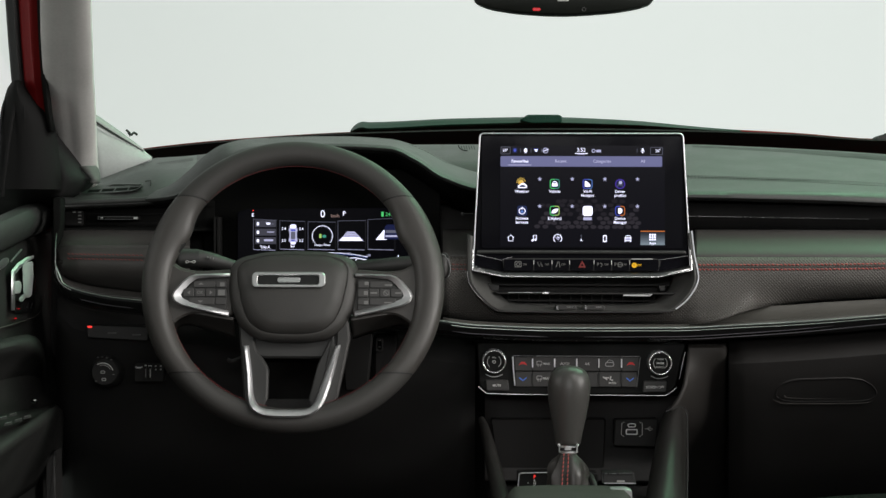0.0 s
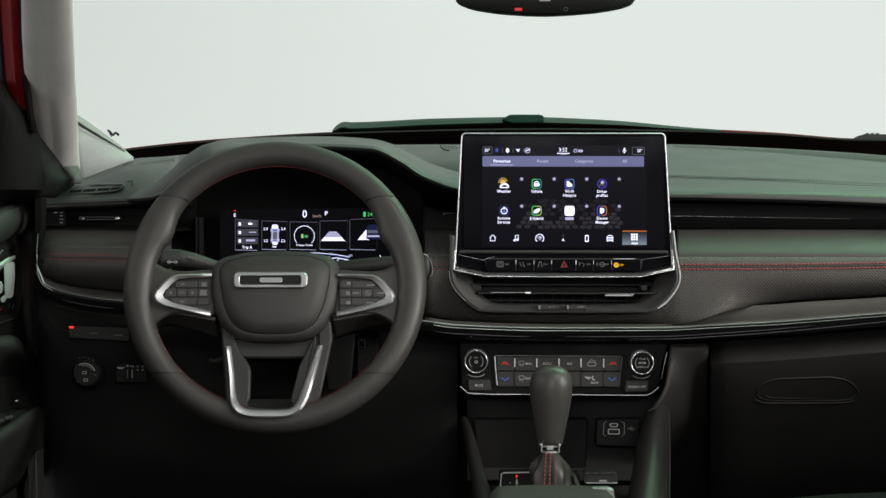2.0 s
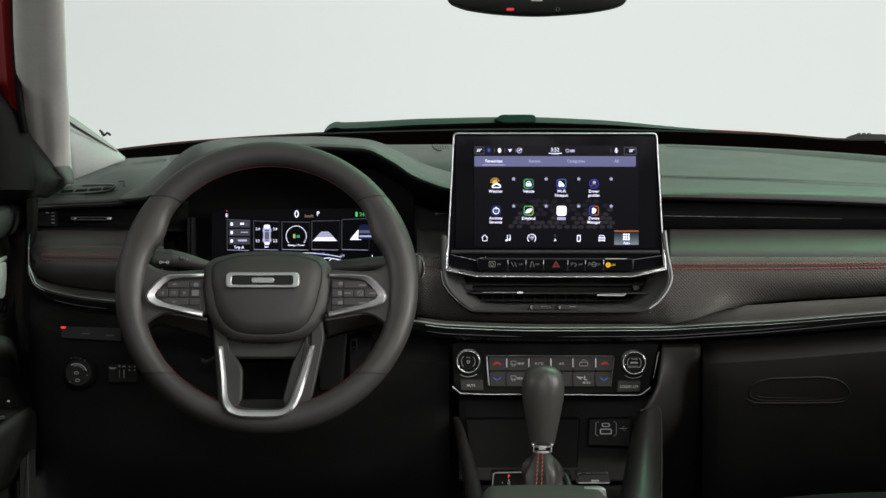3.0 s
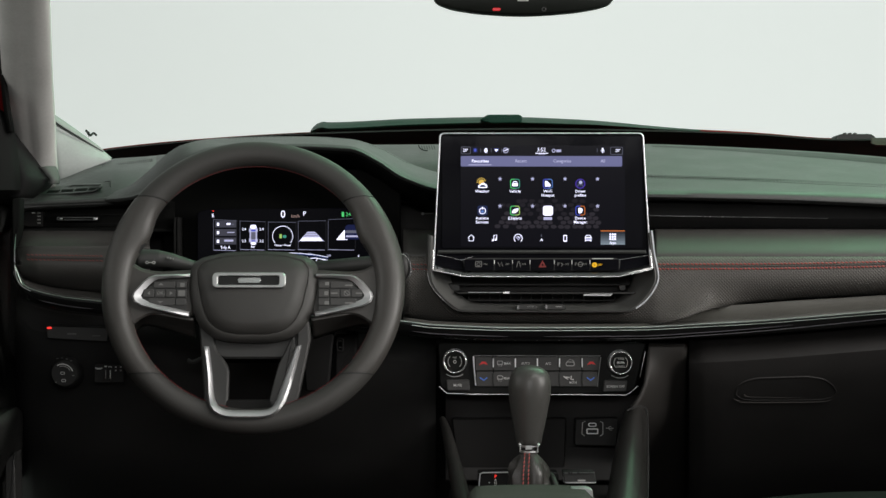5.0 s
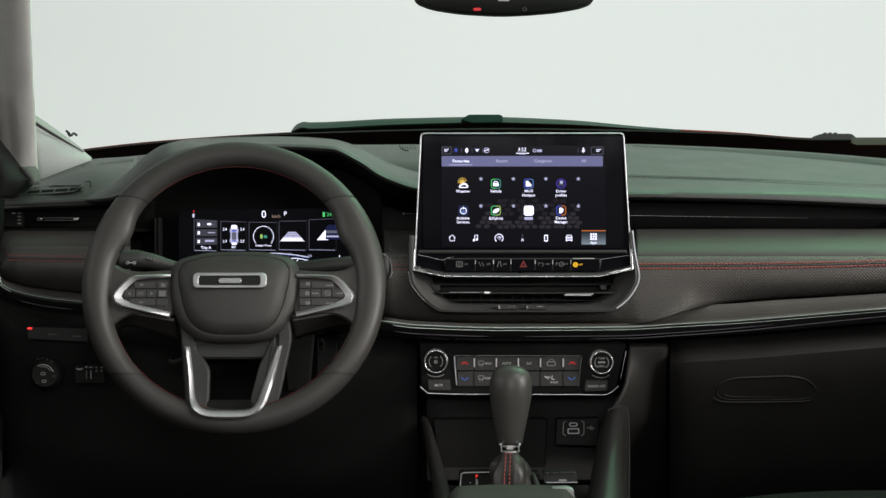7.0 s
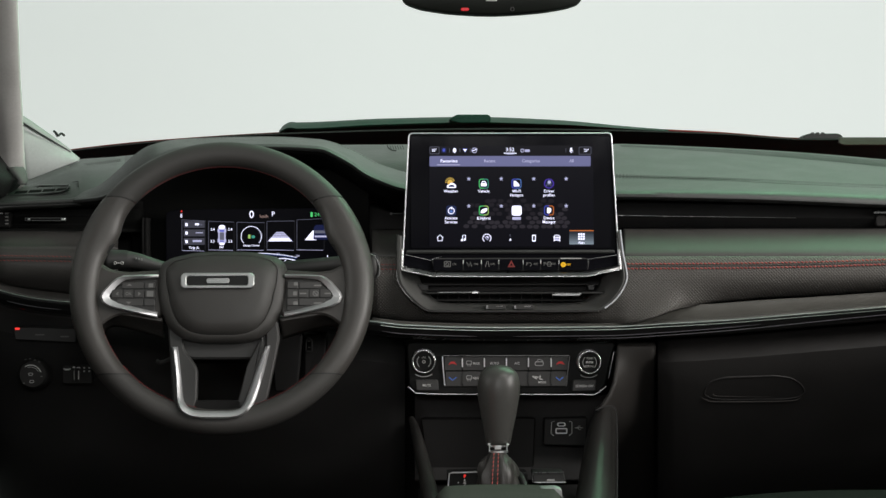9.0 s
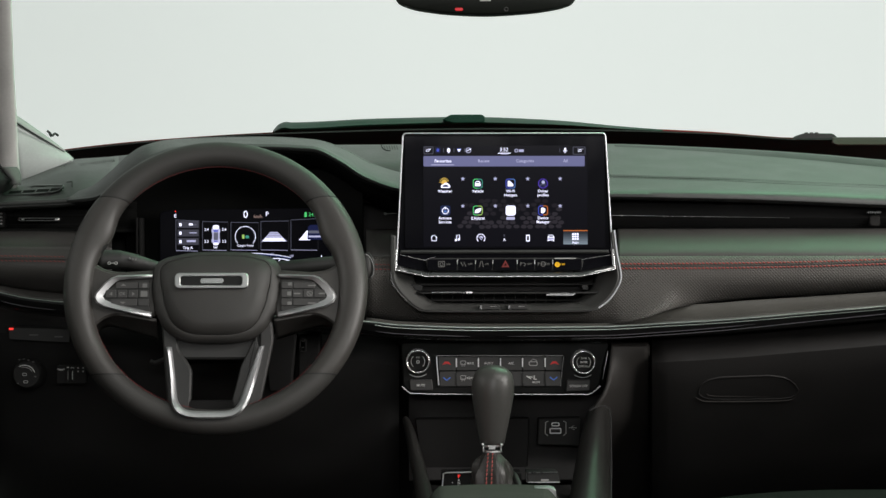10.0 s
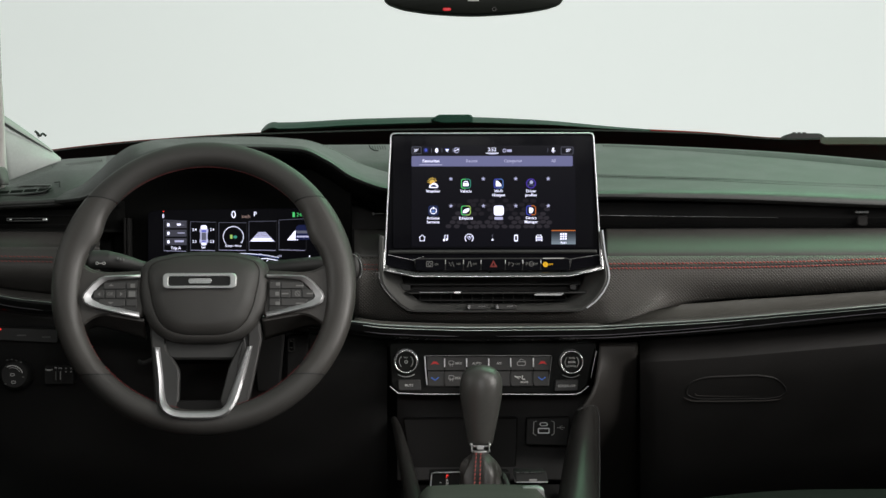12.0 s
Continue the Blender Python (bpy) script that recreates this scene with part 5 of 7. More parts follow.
bead = sorted([p for p in bead if p[0] < 1000 and p[1] < 470], key=lambda p: -p[1] + p[0] * 0.01) + sorted([p for p in bead if p[0] >= 1000 and p[1] < 470], key=lambda p: p[1] + p[0] * 0.01)
tube("frame_bead", [SD(838.5, 470, 0.001)] + [SD(u, v, 0.001) for u, v in bead] + [SD(1222, 470, 0.001)], 0.0010, BEAD, screen, seg=10, label="bright rounded chrome frame")
tube("side_rail", [SD(838.5, 442, 0.003), SD(837, 479, 0.004)], 0.0012, BRIGHT, screen, seg=8)
tube("side_rail", [SD(1222, 442, 0.003), SD(1224.5, 477, 0.004)], 0.0012, BRIGHT, screen, seg=8)
tube("foot_rail", [SD(u, v, 0.005) for u, v in ((839, 478.5), (891, 489), (1000, 490), (1166, 489.5), (1223, 477.5))], 0.0012, BRIGHT, screen, seg=10, label="bright chrome lower rail")
RAIL_TOP = [(838, 471), (892, 482), (1030, 482.5), (1166, 482), (1223, 470.5)]
RAIL_LOW = [(838, 477.5), (892, 488), (1030, 488.5), (1166, 488), (1223, 476.5)]
loft("rail_face", [[SD(u, v, 0.0045) for u, v in RAIL_LOW], [SD(u, v - 1, 0.0055) for u, v in RAIL_LOW], [SD(u, v, 0.003) for u, v in RAIL_TOP], [SD(u, v - 1.5, -0.003) for u, v in RAIL_TOP]], DARK_METAL, screen, 0.001, label="dark chrome face over the rail")
tube("shoulder_line", [SD(845, 451, 0.002), SD(889, 461, 0.002), SD(894, 458, 0.002), SD(908, 454.5, 0.002)], 0.0004, DARK_METAL, screen, seg=6)
tube("shoulder_line", [SD(1167, 465, 0.002), SD(1165, 460, 0.002), SD(1218, 452, 0.002)], 0.0004, DARK_METAL, screen, seg=6)
glassp = plate("display", SD, rr(853, 241, 1208, 440, 4), -0.004, 0.0, SCREEN_BLACK, screen, 0.8, "black display glass")
plate("chin", SD, [(846, 443), (1214, 443), (1215, 449), (845, 449)], -0.004, 0.003, PAD, screen, 2.4, "satin strip under the display")
D = SD


def ub(u0, v0, u1, v1, mat, name="mark", h=H, r=0.8):
    return bar(D, u0, v0, u1, v1, mat, glassp, name, h, r)


plate("lit_area", D, rr(886, 258, 1177, 437, 1), 0.0001, 0.0005, LIT_BACK, glassp, 0.2, "dim blue lit ground")
plate("tab_bar", D, rr(886.5, 276.5, 1172, 295, 2), 0.0004, H * 0.7, LIT_BAR, glassp, 0.2, "lilac tab bar")
# cobbled shade pattern in the ground picture
rng = random.Random(5)
for r_ in range(7):
    for c_ in range(15):
        u, v = 952 + c_ * 12.4 + rng.uniform(-2, 2) + (6.2 if r_ % 2 else 0), 356 + r_ * 7.6 + rng.uniform(-0.8, 0.8)
        if u < 1132 and rng.random() < 0.5 + 0.055 * r_ + 0.01 * c_:
            stone = rounded([(u - 6.0, v + rng.uniform(-1, 1)), (u - 3.5, v - 3.4), (u + 3.2, v - 3.5 + rng.uniform(-0.5, 0.5)), (u + 6.0, v + rng.uniform(-1, 1)), (u + 3.4, v + 3.4), (u - 3.2, v + 3.5)], 2.0, 2)
            plate("ground_patch", D, stone, 0.0004, 0.0007, LIT_STONE if r_ + rng.uniform(-1.5, 1.5) > 3 else LIT_SHADE, glassp, 0.2)
for words, u in (("Favourites", 921), ("Recent", 993), ("Categories", 1066), ("All", 1138)):
    lettering("tab", words, D, u, 285.5, 7.6, H, LIT_WHITE if u == 921 else LIT_SOFT, glassp)
ub(900, 291.5, 941, 292.8, LIT_SOFT)
# status line
ring("temperature_box", D, rr(887, 260, 904, 273, 2), rr(887.8, 260.8, 903.2, 272.2, 1.5), 0.0004, H, LIT_GREY, glassp, 0.1)
ring("temperature_box", D, rr(1151, 260.5, 1173, 274, 2), rr(1151.8, 261.3, 1172.2, 273.2, 1.5), 0.0004, H, LIT_GREY, glassp, 0.1)
lettering("temperature", "20°", D, 895, 266.5, 7, H, LIT_WHITE, glassp)
lettering("temperature", "20°", D, 1164.5, 267, 7, H, LIT_WHITE, glassp)
plate("status_dot", D, rr(907.5, 261.5, 916.5, 271, 2), 0.0004, H, LIT_NAVY, glassp, 0.2)
plate("status_mark", D, circle(912, 266, 2.4, 12, 3.0), H, H * 1.3, LIT_BLUE, glassp, 0.2)
for u in (921.5, 940, 958.5, 1127.5):
    ub(u, 263, u + 0.9, 270, LIT_GREY)
plate("bell", D, rounded([(928, 269), (928.5, 264), (931, 262), (933.5, 264), (934, 269)], 1), 0.0004, H, LIT_WHITE, glassp, 0.1)
ub(929.5, 269.6, 932.5, 271, LIT_WHITE)
plate("signal", D, [(945, 263.5), (954, 263.5), (949.5, 270)], 0.0004, H, LIT_BLUE, glassp, 0.2)
plate("signal", D, [(946, 264.5), (953, 264.5), (949.5, 269.5)], H * 0.9, H * 1.3, LIT_WHITE, glassp, 0.2)
ring("seat_ring", D, circle(966, 266.5, 5, 16), circle(966, 266.5, 3.6, 16), 0.0004, H, LIT_SOFT, glassp, 0.1)
stroke(D, [(962, 268), (971, 264)], 1.2, LIT_WHITE, glassp)
lettering("time", "3:52", D, 1029, 265.5, 9.5, H, LIT_WHITE, glassp)
ub(1018, 271, 1041, 272.2, LIT_WHITE)
ub(1023, 273, 1036, 274, LIT_SOFT)
ring("camera_dot", D, circle(1051, 267, 3.4, 14), circle(1051, 267, 2.0, 14), 0.0004, H, LIT_SOFT, glassp, 0.1)
ub(1055.5, 265, 1064, 269.5, LIT_SOFT)
ub(1136, 262, 1139, 268, LIT_WHITE, r=1.4)
stroke(D, arc(1137.5, 266.5, 3, 0, 180, 8), 0.8, LIT_WHITE, glassp)
ub(1137, 269.5, 1138, 271.5, LIT_WHITE)


def star(u, v, r=4.0):
    pts = [(u + (r if k % 2 == 0 else r * 0.45) * math.sin(math.pi * k / 5), v - (r if k % 2 == 0 else r * 0.45) * math.cos(math.pi * k / 5)) for k in range(10)]
    plate("star", D, pts, 0.0005, H, LIT_SOFT, glassp, 0.1)


def icon(u, v, mat, shape="square", fill=LIT_NAVY):
    if shape == "square":
        ring("icon_frame", D, rr(u - 8.5, v - 8.5, u + 8.5, v + 8.5, 4), rr(u - 7.4, v - 7.4, u + 7.4, v + 7.4, 3.2), 0.0005, H, mat, glassp, 0.1)
        plate("icon_ground", D, rr(u - 7, v - 7, u + 7, v + 7, 3), 0.0005, 0.0009, fill, glassp, 0.1)
    else:
        ring("icon_frame", D, circle(u, v, 8.7, 22), circle(u, v, 7.3, 22), 0.0005, H, mat, glassp, 0.1)
        plate("icon_ground", D, circle(u, v, 7, 22), 0.0005, 0.0009, fill, glassp, 0.1)


def two_tone(u, v, first, second):
    """A rounded icon frame whose colour changes from one side to the other."""
    line = rr(u - 7.9, v - 7.9, u + 7.9, v + 7.9, 3.6)
    for mat, half in ((first, line[5:15]), (second, line[15:] + line[:5])):
        stroke(D, [(u, half[0][1])] + half + [(u, half[-1][1])], 1.4, mat, glassp, "icon_frame", H)


for u in (956, 1013.5, 1071, 1128.5):
    star(u, 317)
    star(u, 365)
for k in range(8):
    a = radians(-180 + 22.5 * k)
    stroke(D, [(923 + 6 * math.cos(a), 323 + 6 * math.sin(a)), (923 + 8.5 * math.cos(a), 323 + 8.5 * math.sin(a))], 1.4, LIT_YELLOW, glassp)
plate("sun", D, circle(923, 323, 5, 16), 0.0005, H, LIT_YELLOW, glassp, 0.2)
plate("cloud", D, rounded([(917, 333), (917.5, 328), (922, 326.5), (925, 323.5), (930, 325), (934, 329), (933, 333)], 2.5), H, H * 1.5, LIT_WHITE, glassp, 0.3)
plate("cloud_core", D, rounded([(919.5, 331.3), (921, 328.8), (926, 326.8), (931, 329.5), (931, 331.3)], 1), H * 1.4, H * 1.8, LIT_NAVY, glassp, 0.2)
two_tone(982.5, 325.5, LIT_GREEN, LIT_TEAL)
plate("vehicle_mark", D, rounded([(977.5, 330), (977.5, 325.5), (979.5, 321), (985.5, 321), (987.5, 325.5), (987.5, 330)], 1.6), H, H * 1.3, LIT_WHITE, glassp, 0.2)
ub(979.5, 322.5, 985.5, 324.8, LIT_GREY, "vehicle_mark", H * 1.6)
two_tone(1040.5, 325.5, LIT_BLUE, LIT_SKY)
plate("hotspot_mark", D, rounded([(1035.5, 320.5), (1039, 320.5), (1045.5, 327), (1045.5, 330.5), (1035.5, 330.5)], 1.5), H, H * 1.3, LIT_WHITE, glassp, 0.2)
stroke(D, arc(1036, 330.5, 6.5, -85, -5, 8), 0.9, LIT_SOFT, glassp, h=H * 1.6)
icon(1098, 325.5, LIT_VIOLET, "round", LIT_NAVY)
plate("profile_mark", D, circle(1098.5, 323, 3.0, 12), H, H * 1.3, LIT_SOFT, glassp, 0.2)
stroke(D, [(1093, 330), (1096, 325.5), (1098, 328.5), (1100.5, 326), (1102, 330)], 1.6, LIT_GREY, glassp, h=H * 1.3)
icon(925, 373, LIT_DIM_BLUE, "square", LIT_NAVY)
ring("service_ring", D, circle(925, 373.5, 6.0, 20), circle(925, 373.5, 4.7, 20), H, H * 1.3, LIT_WHITE, glassp, 0.1)
plate("service_mark", D, circle(925, 374.5, 2.8, 12, 2.2), H, H * 1.3, LIT_SKY, glassp, 0.2)
ub(924.4, 366, 925.6, 371, LIT_WHITE, h=H * 1.5)
two_tone(982.5, 373, LIT_GREEN, LIT_LIME)
plate("leaf", D, rounded([(976.5, 377.5), (978, 372.5), (983, 369.5), (989.5, 369), (987, 375), (981.5, 377.8)], 2), H, H * 1.3, LIT_WHITE, glassp, 0.2)
plate("white_tile", D, rr(1032, 364.5, 1049.5, 382, 4), 0.0005, H, LIT_WHITE, glassp, 0.3)
two_tone(1098, 373, LIT_BLUE, LIT_ORANGE)
plate("device_mark", D, rounded([(1094.5, 368), (1099, 368), (1102.5, 371), (1101.5, 374.5), (1099.5, 378), (1094.5, 378)], 1.8), H, H * 1.3, LIT_WHITE, glassp, 0.2)
for words, u, v in (("Weather", 924.5, 339), ("Vehicle", 982.5, 339), ("Wi-Fi", 1040.5, 339), ("Hotspot", 1040.5, 346), ("Driver", 1098, 339), ("profiles", 1098, 346),
                    ("Activate", 924.5, 386.5), ("Services", 924.5, 393.5), ("E.Hybrid", 982.5, 387), ("Device", 1098, 386.5), ("Manager", 1098, 393.5)):
    lettering("caption", words, D, u, v, 7.2, H, LIT_WHITE, glassp)
ub(1033, 384.5, 1048, 389.5, LIT_SOFT, "caption_bar")
# lower row of keys
stroke(D, [(899.5, 421), (905, 416), (910.5, 421)], 1.1, LIT_WHITE, glassp)
stroke(D, [(901, 420.5), (901, 426.5), (909, 426.5), (909, 420.5)], 1.2, LIT_WHITE, glassp)
stroke(D, [(945, 425), (945, 417), (950, 416), (950, 424)], 1.2, LIT_WHITE, glassp)
plate("note", D, circle(943.6, 425.4, 2, 10), 0.0005, H, LIT_WHITE, glassp, 0.1)
plate("note", D, circle(948.6, 424.4, 2, 10), 0.0005, H, LIT_WHITE, glassp, 0.1)
stroke(D, arc(988, 422, 7.2, 130, 410, 24), 1.2, LIT_WHITE, glassp)
stroke(D, [(983.5, 419), (986.5, 422), (988.5, 425), (991, 421), (992.5, 418)], 1.7, LIT_SOFT, glassp)
stroke(D, [(987, 419), (990, 420.5)], 1.6, LIT_WHITE, glassp)
lettering("heading", "E", D, 1029.5, 417.5, 5.5, H, LIT_GREY, glassp)
lettering("heading", "A", D, 1029.5, 425, 7, H, LIT_WHITE, glassp)
ring("phone_mark", D, rr(1068, 416, 1074.5, 428, 1.5), rr(1069.3, 418, 1073.2, 426, 0.5), 0.0005, H, LIT_WHITE, glassp, 0.1)
stroke(D, [(1107, 420), (1108.5, 416.8), (1115.5, 416.8), (1117, 420)], 1.1, LIT_WHITE, glassp, "car_mark")
stroke(D, [(1106, 420.3), (1118, 420.3)], 1.2, LIT_WHITE, glassp, "car_mark")
stroke(D, [(1106.8, 420.3), (1106.8, 425.8), (1117.2, 425.8), (1117.2, 420.3)], 1.2, LIT_WHITE, glassp, "car_mark")
ub(1107, 420.5, 1117, 425.8, LIT_SOFT, h=H * 0.9)
ub(1106.2, 426, 1108.2, 427.6, LIT_WHITE)
ub(1115.8, 426, 1117.8, 427.6, LIT_WHITE)
for k, mat in enumerate(LIT_KEY):
    plate("apps_key", D, rr(1134, 408.5 + 3.1 * k, 1177, 411.6 + 3.1 * k, 0.1), 0.0005, H * 0.7, mat, glassp, 0.1, "teal grey lit key")
ub(1134, 408, 1177, 409.8, LIT_ORANGE, "key_edge")
for r_ in range(3):
    for c_ in range(3):
        ub(1149.5 + 4.2 * c_, 413.5 + 4.2 * r_, 1152.7 + 4.2 * c_, 416.7 + 4.2 * r_, LIT_WHITE, h=H * 1.2, r=0.5)
lettering("caption", "Apps", D, 1155.5, 430, 6, H, LIT_WHITE, glassp)

# bar of keys under the display
keys = plate("key_bar", SD, rounded([(890, 460), (898, 457), (1162, 457), (1170, 461), (1166, 480), (894, 480)], 3), -0.006, 0.001, PLASTIC, screen, 1.0, "black key bar with printed symbols")
for a, b in ((893, 945), (947, 977), (979, 1008), (1010, 1051), (1053, 1082), (1084, 1114), (1116, 1166)):
    plate("key", SD, rr(a, 459, b, 479, 2), 0.0, 0.0035, SCREEN_BLACK, keys, 0.8)
for u in (946, 978, 1009, 1052, 1083, 1115):
    plate("key_gap", SD, rr(u - 0.55, 460.5, u + 0.55, 468, 0.5), 0.001, 0.0043, CHROME, keys, 0.2)
K = 0.0041


def kb(u0, v0, u1, v1, mat, r=0.8):
    return plate("mark", SD, rr(u0, v0, u1, v1, r), K - 0.001, K, mat, keys, 0.15)


ring("camera_mark", SD, rr(912, 462.5, 924, 473, 2), rr(913.2, 463.7, 922.8, 471.8, 1.2), K - 0.001, K, PRINT_FAINT, keys, 0.1)
ring("camera_mark", SD, circle(918, 468, 3.4, 14), circle(918, 468, 2.2, 14), K - 0.001, K, PRINT_FAINT, keys, 0.1)
for u in (930, 969, 998, 1074, 1106):
    lettering("mark", "ON" if u == 930 else "OFF", SD, u, 468, 4.6, K, PRINT_FAINT, keys)
stroke(SD, [(952, 464), (956, 472), (958, 464), (961, 472)], 1.3, PRINT_FAINT, keys, h=K)
stroke(SD, [(985, 473), (988, 463), (990, 463), (992, 473)], 1.2, PRINT_FAINT, keys, h=K)
ring("hazard_mark", SD, [(1031, 461), (1038, 473.5), (1024, 473.5)], [(1031, 465.8), (1033.4, 470.6), (1028.6, 470.6)], K - 0.001, K, HAZARD, keys, 0.2, "red warning triangle")
lettering("mark", "P", SD, 1059, 468, 9, K, PRINT_FAINT, keys)
stroke(SD, [(1063, 465), (1067, 468), (1064, 472)], 1.2, PRINT_FAINT, keys, h=K)
lettering("mark", "P", SD, 1090, 468, 9, K, PRINT_FAINT, keys)
ring("wheel_mark", SD, circle(1098, 468, 4.6, 14), circle(1098, 468, 3.4, 14), K - 0.001, K, PRINT_FAINT, keys, 0.1)
stroke(SD, [(1094, 468), (1102, 468)], 1.0, PRINT_FAINT, keys, h=K)
plate("amber_mark", SD, circle(1123, 469, 4.6, 14), K - 0.001, K, LIT_AMBER, keys, 0.2)
lettering("amber_mark", "OFF", SD, 1132, 469, 5.0, K, LIT_AMBER, keys)
kb(1121, 467.2, 1125.2, 468.2, PLASTIC)
kb(1121, 469.6, 1125.2, 470.6, PLASTIC)
kb(1118, 457.4, 1156, 458.6, PRINT)

# ---- centre air vent ----
vent = thing("centre_air_vent", at(1030, 555, 3.02), "wide black centre air vent in a satin rim", "air vent")
vo = [(829, 415), (828, 450), (828, 480), (831, 499), (841, 516), (857, 533), (874, 546), (892, 551), (960, 552), (1030, 552), (1100, 552), (1178, 551), (1196, 546), (1213, 533), (1227, 515), (1235, 497), (1235, 480), (1229, 450), (1224, 408)]
vf = front(2.97)
mouth = [(868, 430), (868, 455), (868, 482), (870, 500), (876, 512), (885, 522), (896, 532), (912, 538), (960, 539.5), (1030, 540), (1100, 539.5), (1150, 538), (1166, 532), (1178, 522), (1188, 511), (1194, 500), (1196, 482), (1196, 455), (1196, 430)]


def between(k):
    return [(p[0] * (1 - k) + q[0] * k, p[1] * (1 - k) + q[1] * k) for p, q in zip(vo, mouth)]


rim_rows = [[vf(u, v, h) for u, v in between(k)] for k, h in ((0.0, -0.03), (0.0, -0.004), (0.05, 0.003), (0.14, 0.004), (0.2, 0.002), (0.24, -0.004), (0.6, -0.014), (0.95, -0.026), (1.0, -0.03), (1.0, -0.07))]
loft("rim", [spline(row, 4) for row in rim_rows], RIM_PLASTIC, vent, 0.0015, label="satin dark rim")
tube("rim_trim", spline([vf(u, v, 0.0045) for u, v in vo[12:]]), 0.0012, BEAD, vent, seg=6)
tube("rim_trim", spline([vf(u, v, 0.0045) for u, v in vo[2:6]]), 0.0005, DARK_METAL, vent, seg=6)
tube("rim_edge", spline([vf(u, v, 0.0040) for u, v in vo[5:13]]), 0.0006, BUTTON, vent, seg=6)
plate("throat", front(3.03), rounded([(850, 470), (850, 500), (880, 545), (1190, 545), (1224, 500), (1222, 470)], 8), -0.004, 0.0, DEEP, vent, 1)
for v in (503, 531):
    plate("slat", front(3.012), rr(872 if v < 510 else 898, v, 1192 if v < 510 else 1166, v + 2.5, 1), -0.035, 0.0, SOFT_BLACK, vent, 0.8)
plate("slat", front(2.982), rounded([(874, 517), (1198, 517), (1192, 520.5), (884, 520.5)], 1.5), -0.035, 0.0, PLASTIC, vent, 0.8)
plate("mouth_step", front(2.99), rounded([(864, 502), (884, 504), (884, 515), (872, 514)], 2), -0.03, 0.0, PLASTIC, vent, 0.8)
plate("mouth_step", front(2.99), rounded([(1166, 505), (1178, 504), (1178, 514), (1168, 514)], 2), -0.03, 0.0, PLASTIC, vent, 0.8)
for k in range(15):
    plate("fin", front(3.018), rr(900 + 18.5 * k, 522, 902 + 18.5 * k, 540, 0.8), -0.02, 0.0, PLASTIC, vent, 0.5)
tube("blade_edge", [front(2.972)(1104, 522.5), front(2.972)(1150, 523), front(2.972)(1155, 520)], 0.0011, COLLAR, vent, seg=8)
for a, b, v in ((900, 964, 517), (1104, 1152, 522)):
    plate("blade_trim", front(2.98), rr(a, v, b, v + (1.6 if a < 1000 else 2.0), 0.8), -0.006, 0.003 if a < 1000 else 0.0075, COLLAR if a > 1000 else CHROME, vent, 0.6, "chrome blade edge")
plate("slider", front(2.978), rr(961, 515.5, 973, 520.5, 1.5), -0.01, 0.004, BRIGHT, vent, 1)
plate("slider", front(2.978), rounded([(1105, 519), (1157, 518), (1152, 524), (1112, 525)], 2), -0.01, 0.001, DARK_METAL, vent, 1)
for u in (986, 1036):
    t_ = plate("thumb_wheel", front(2.97), rounded([(u, 541), (u + 4, 539), (u + 32, 539), (u + 37, 546), (u + 32, 548.5), (u + 4, 548.5)], 3), -0.012, 0.005, SOFT_BLACK, vent, 1.2)
    plate("wheel_mark", front(2.966), rr(u + 18, 542, u + 30, 544, 0.8), -0.002, 0.001, PRINT_DIM, t_, 0.2)
    plate("wheel_end", front(2.97), rr(u - 1, 540, u + 4, 548, 1.5), -0.01, 0.0055, DARK_METAL, t_, 0.8)

tube("vent_pin", [front(2.99)(818, 378.5), front(2.99)(838, 378)], 0.0005, PLASTIC, vent, seg=6)
plate("pin_head", front(2.99), circle(819, 378.5, 2.5, 12), -0.004, 0.001, PLASTIC, vent, 0.6)

# ---- climate panel ----
climate = thing("climate_panel", at(1030, 700, 3.03), "gloss black climate control panel with grey keys and two knobs", "control panel")
CF = front(3.03)
panel = plate("panel", CF, rounded([(846, 606), (1216, 606), (1206, 640), (1196, 686), (1180, 697), (868, 697), (850, 684)], 8), -0.05, 0.0, GLOSS, climate, 2)
tube("panel_trim", [CF(u, v, 0.0015) for u, v in ((848, 684), (862, 696), (900, 697.5), (1000, 698), (1178, 699), (1186, 695), (1199, 684))], 0.0009, BRIGHT, climate, seg=6, label="bright lower trim line")
tube("panel_trim", [CF(1213, 622, 0.002), CF(1208, 645, 0.002), CF(1203, 670, 0.002)], lambda t: 0.0012 - 0.0008 * t, BRIGHT, climate, seg=6)
tube("key_trim", [CF(909, 631, 0.003), CF(910, 650, 0.003), CF(913, 682, 0.003)], 0.0010, CHROME, climate, seg=6)
tube("key_trim", [CF(1134, 632, 0.003), CF(1131, 655, 0.003), CF(1128, 684, 0.003)], 0.0007, DARK_METAL, climate, seg=6)
cu_ = [912, 944, 983, 1022, 1061, 1101, 1132]
cl_ = [914, 944, 983, 1022, 1061, 1101, 1129]
for row, (va, vb, cs) in enumerate(((631, 656, cu_), (657.5, 684, cl_))):
    for a, b in zip(cs, cs[1:]):
        plate("key", CF, rr(a + 0.4, va, b - 0.4, vb, 1.5), -0.002, 0.004, BUTTON, climate, 1.0)
for u in (944, 983, 1022, 1061, 1101):
    plate("key_divider", CF, rr(u - 1.2, 634, u + 1.2, 650, 1), 0.002, 0.0056, CHROME, climate, 0.4)
    plate("key_divider", CF, rr(u - 1.2, 660, u + 1.2, 680, 1), 0.002, 0.0052, PLASTIC, climate, 0.4)
tube("key_trim", [CF(910, 629.5, 0.003), CF(1133, 630, 0.003)], 0.0004, DARK_METAL, climate, seg=6)
M = 0.0044
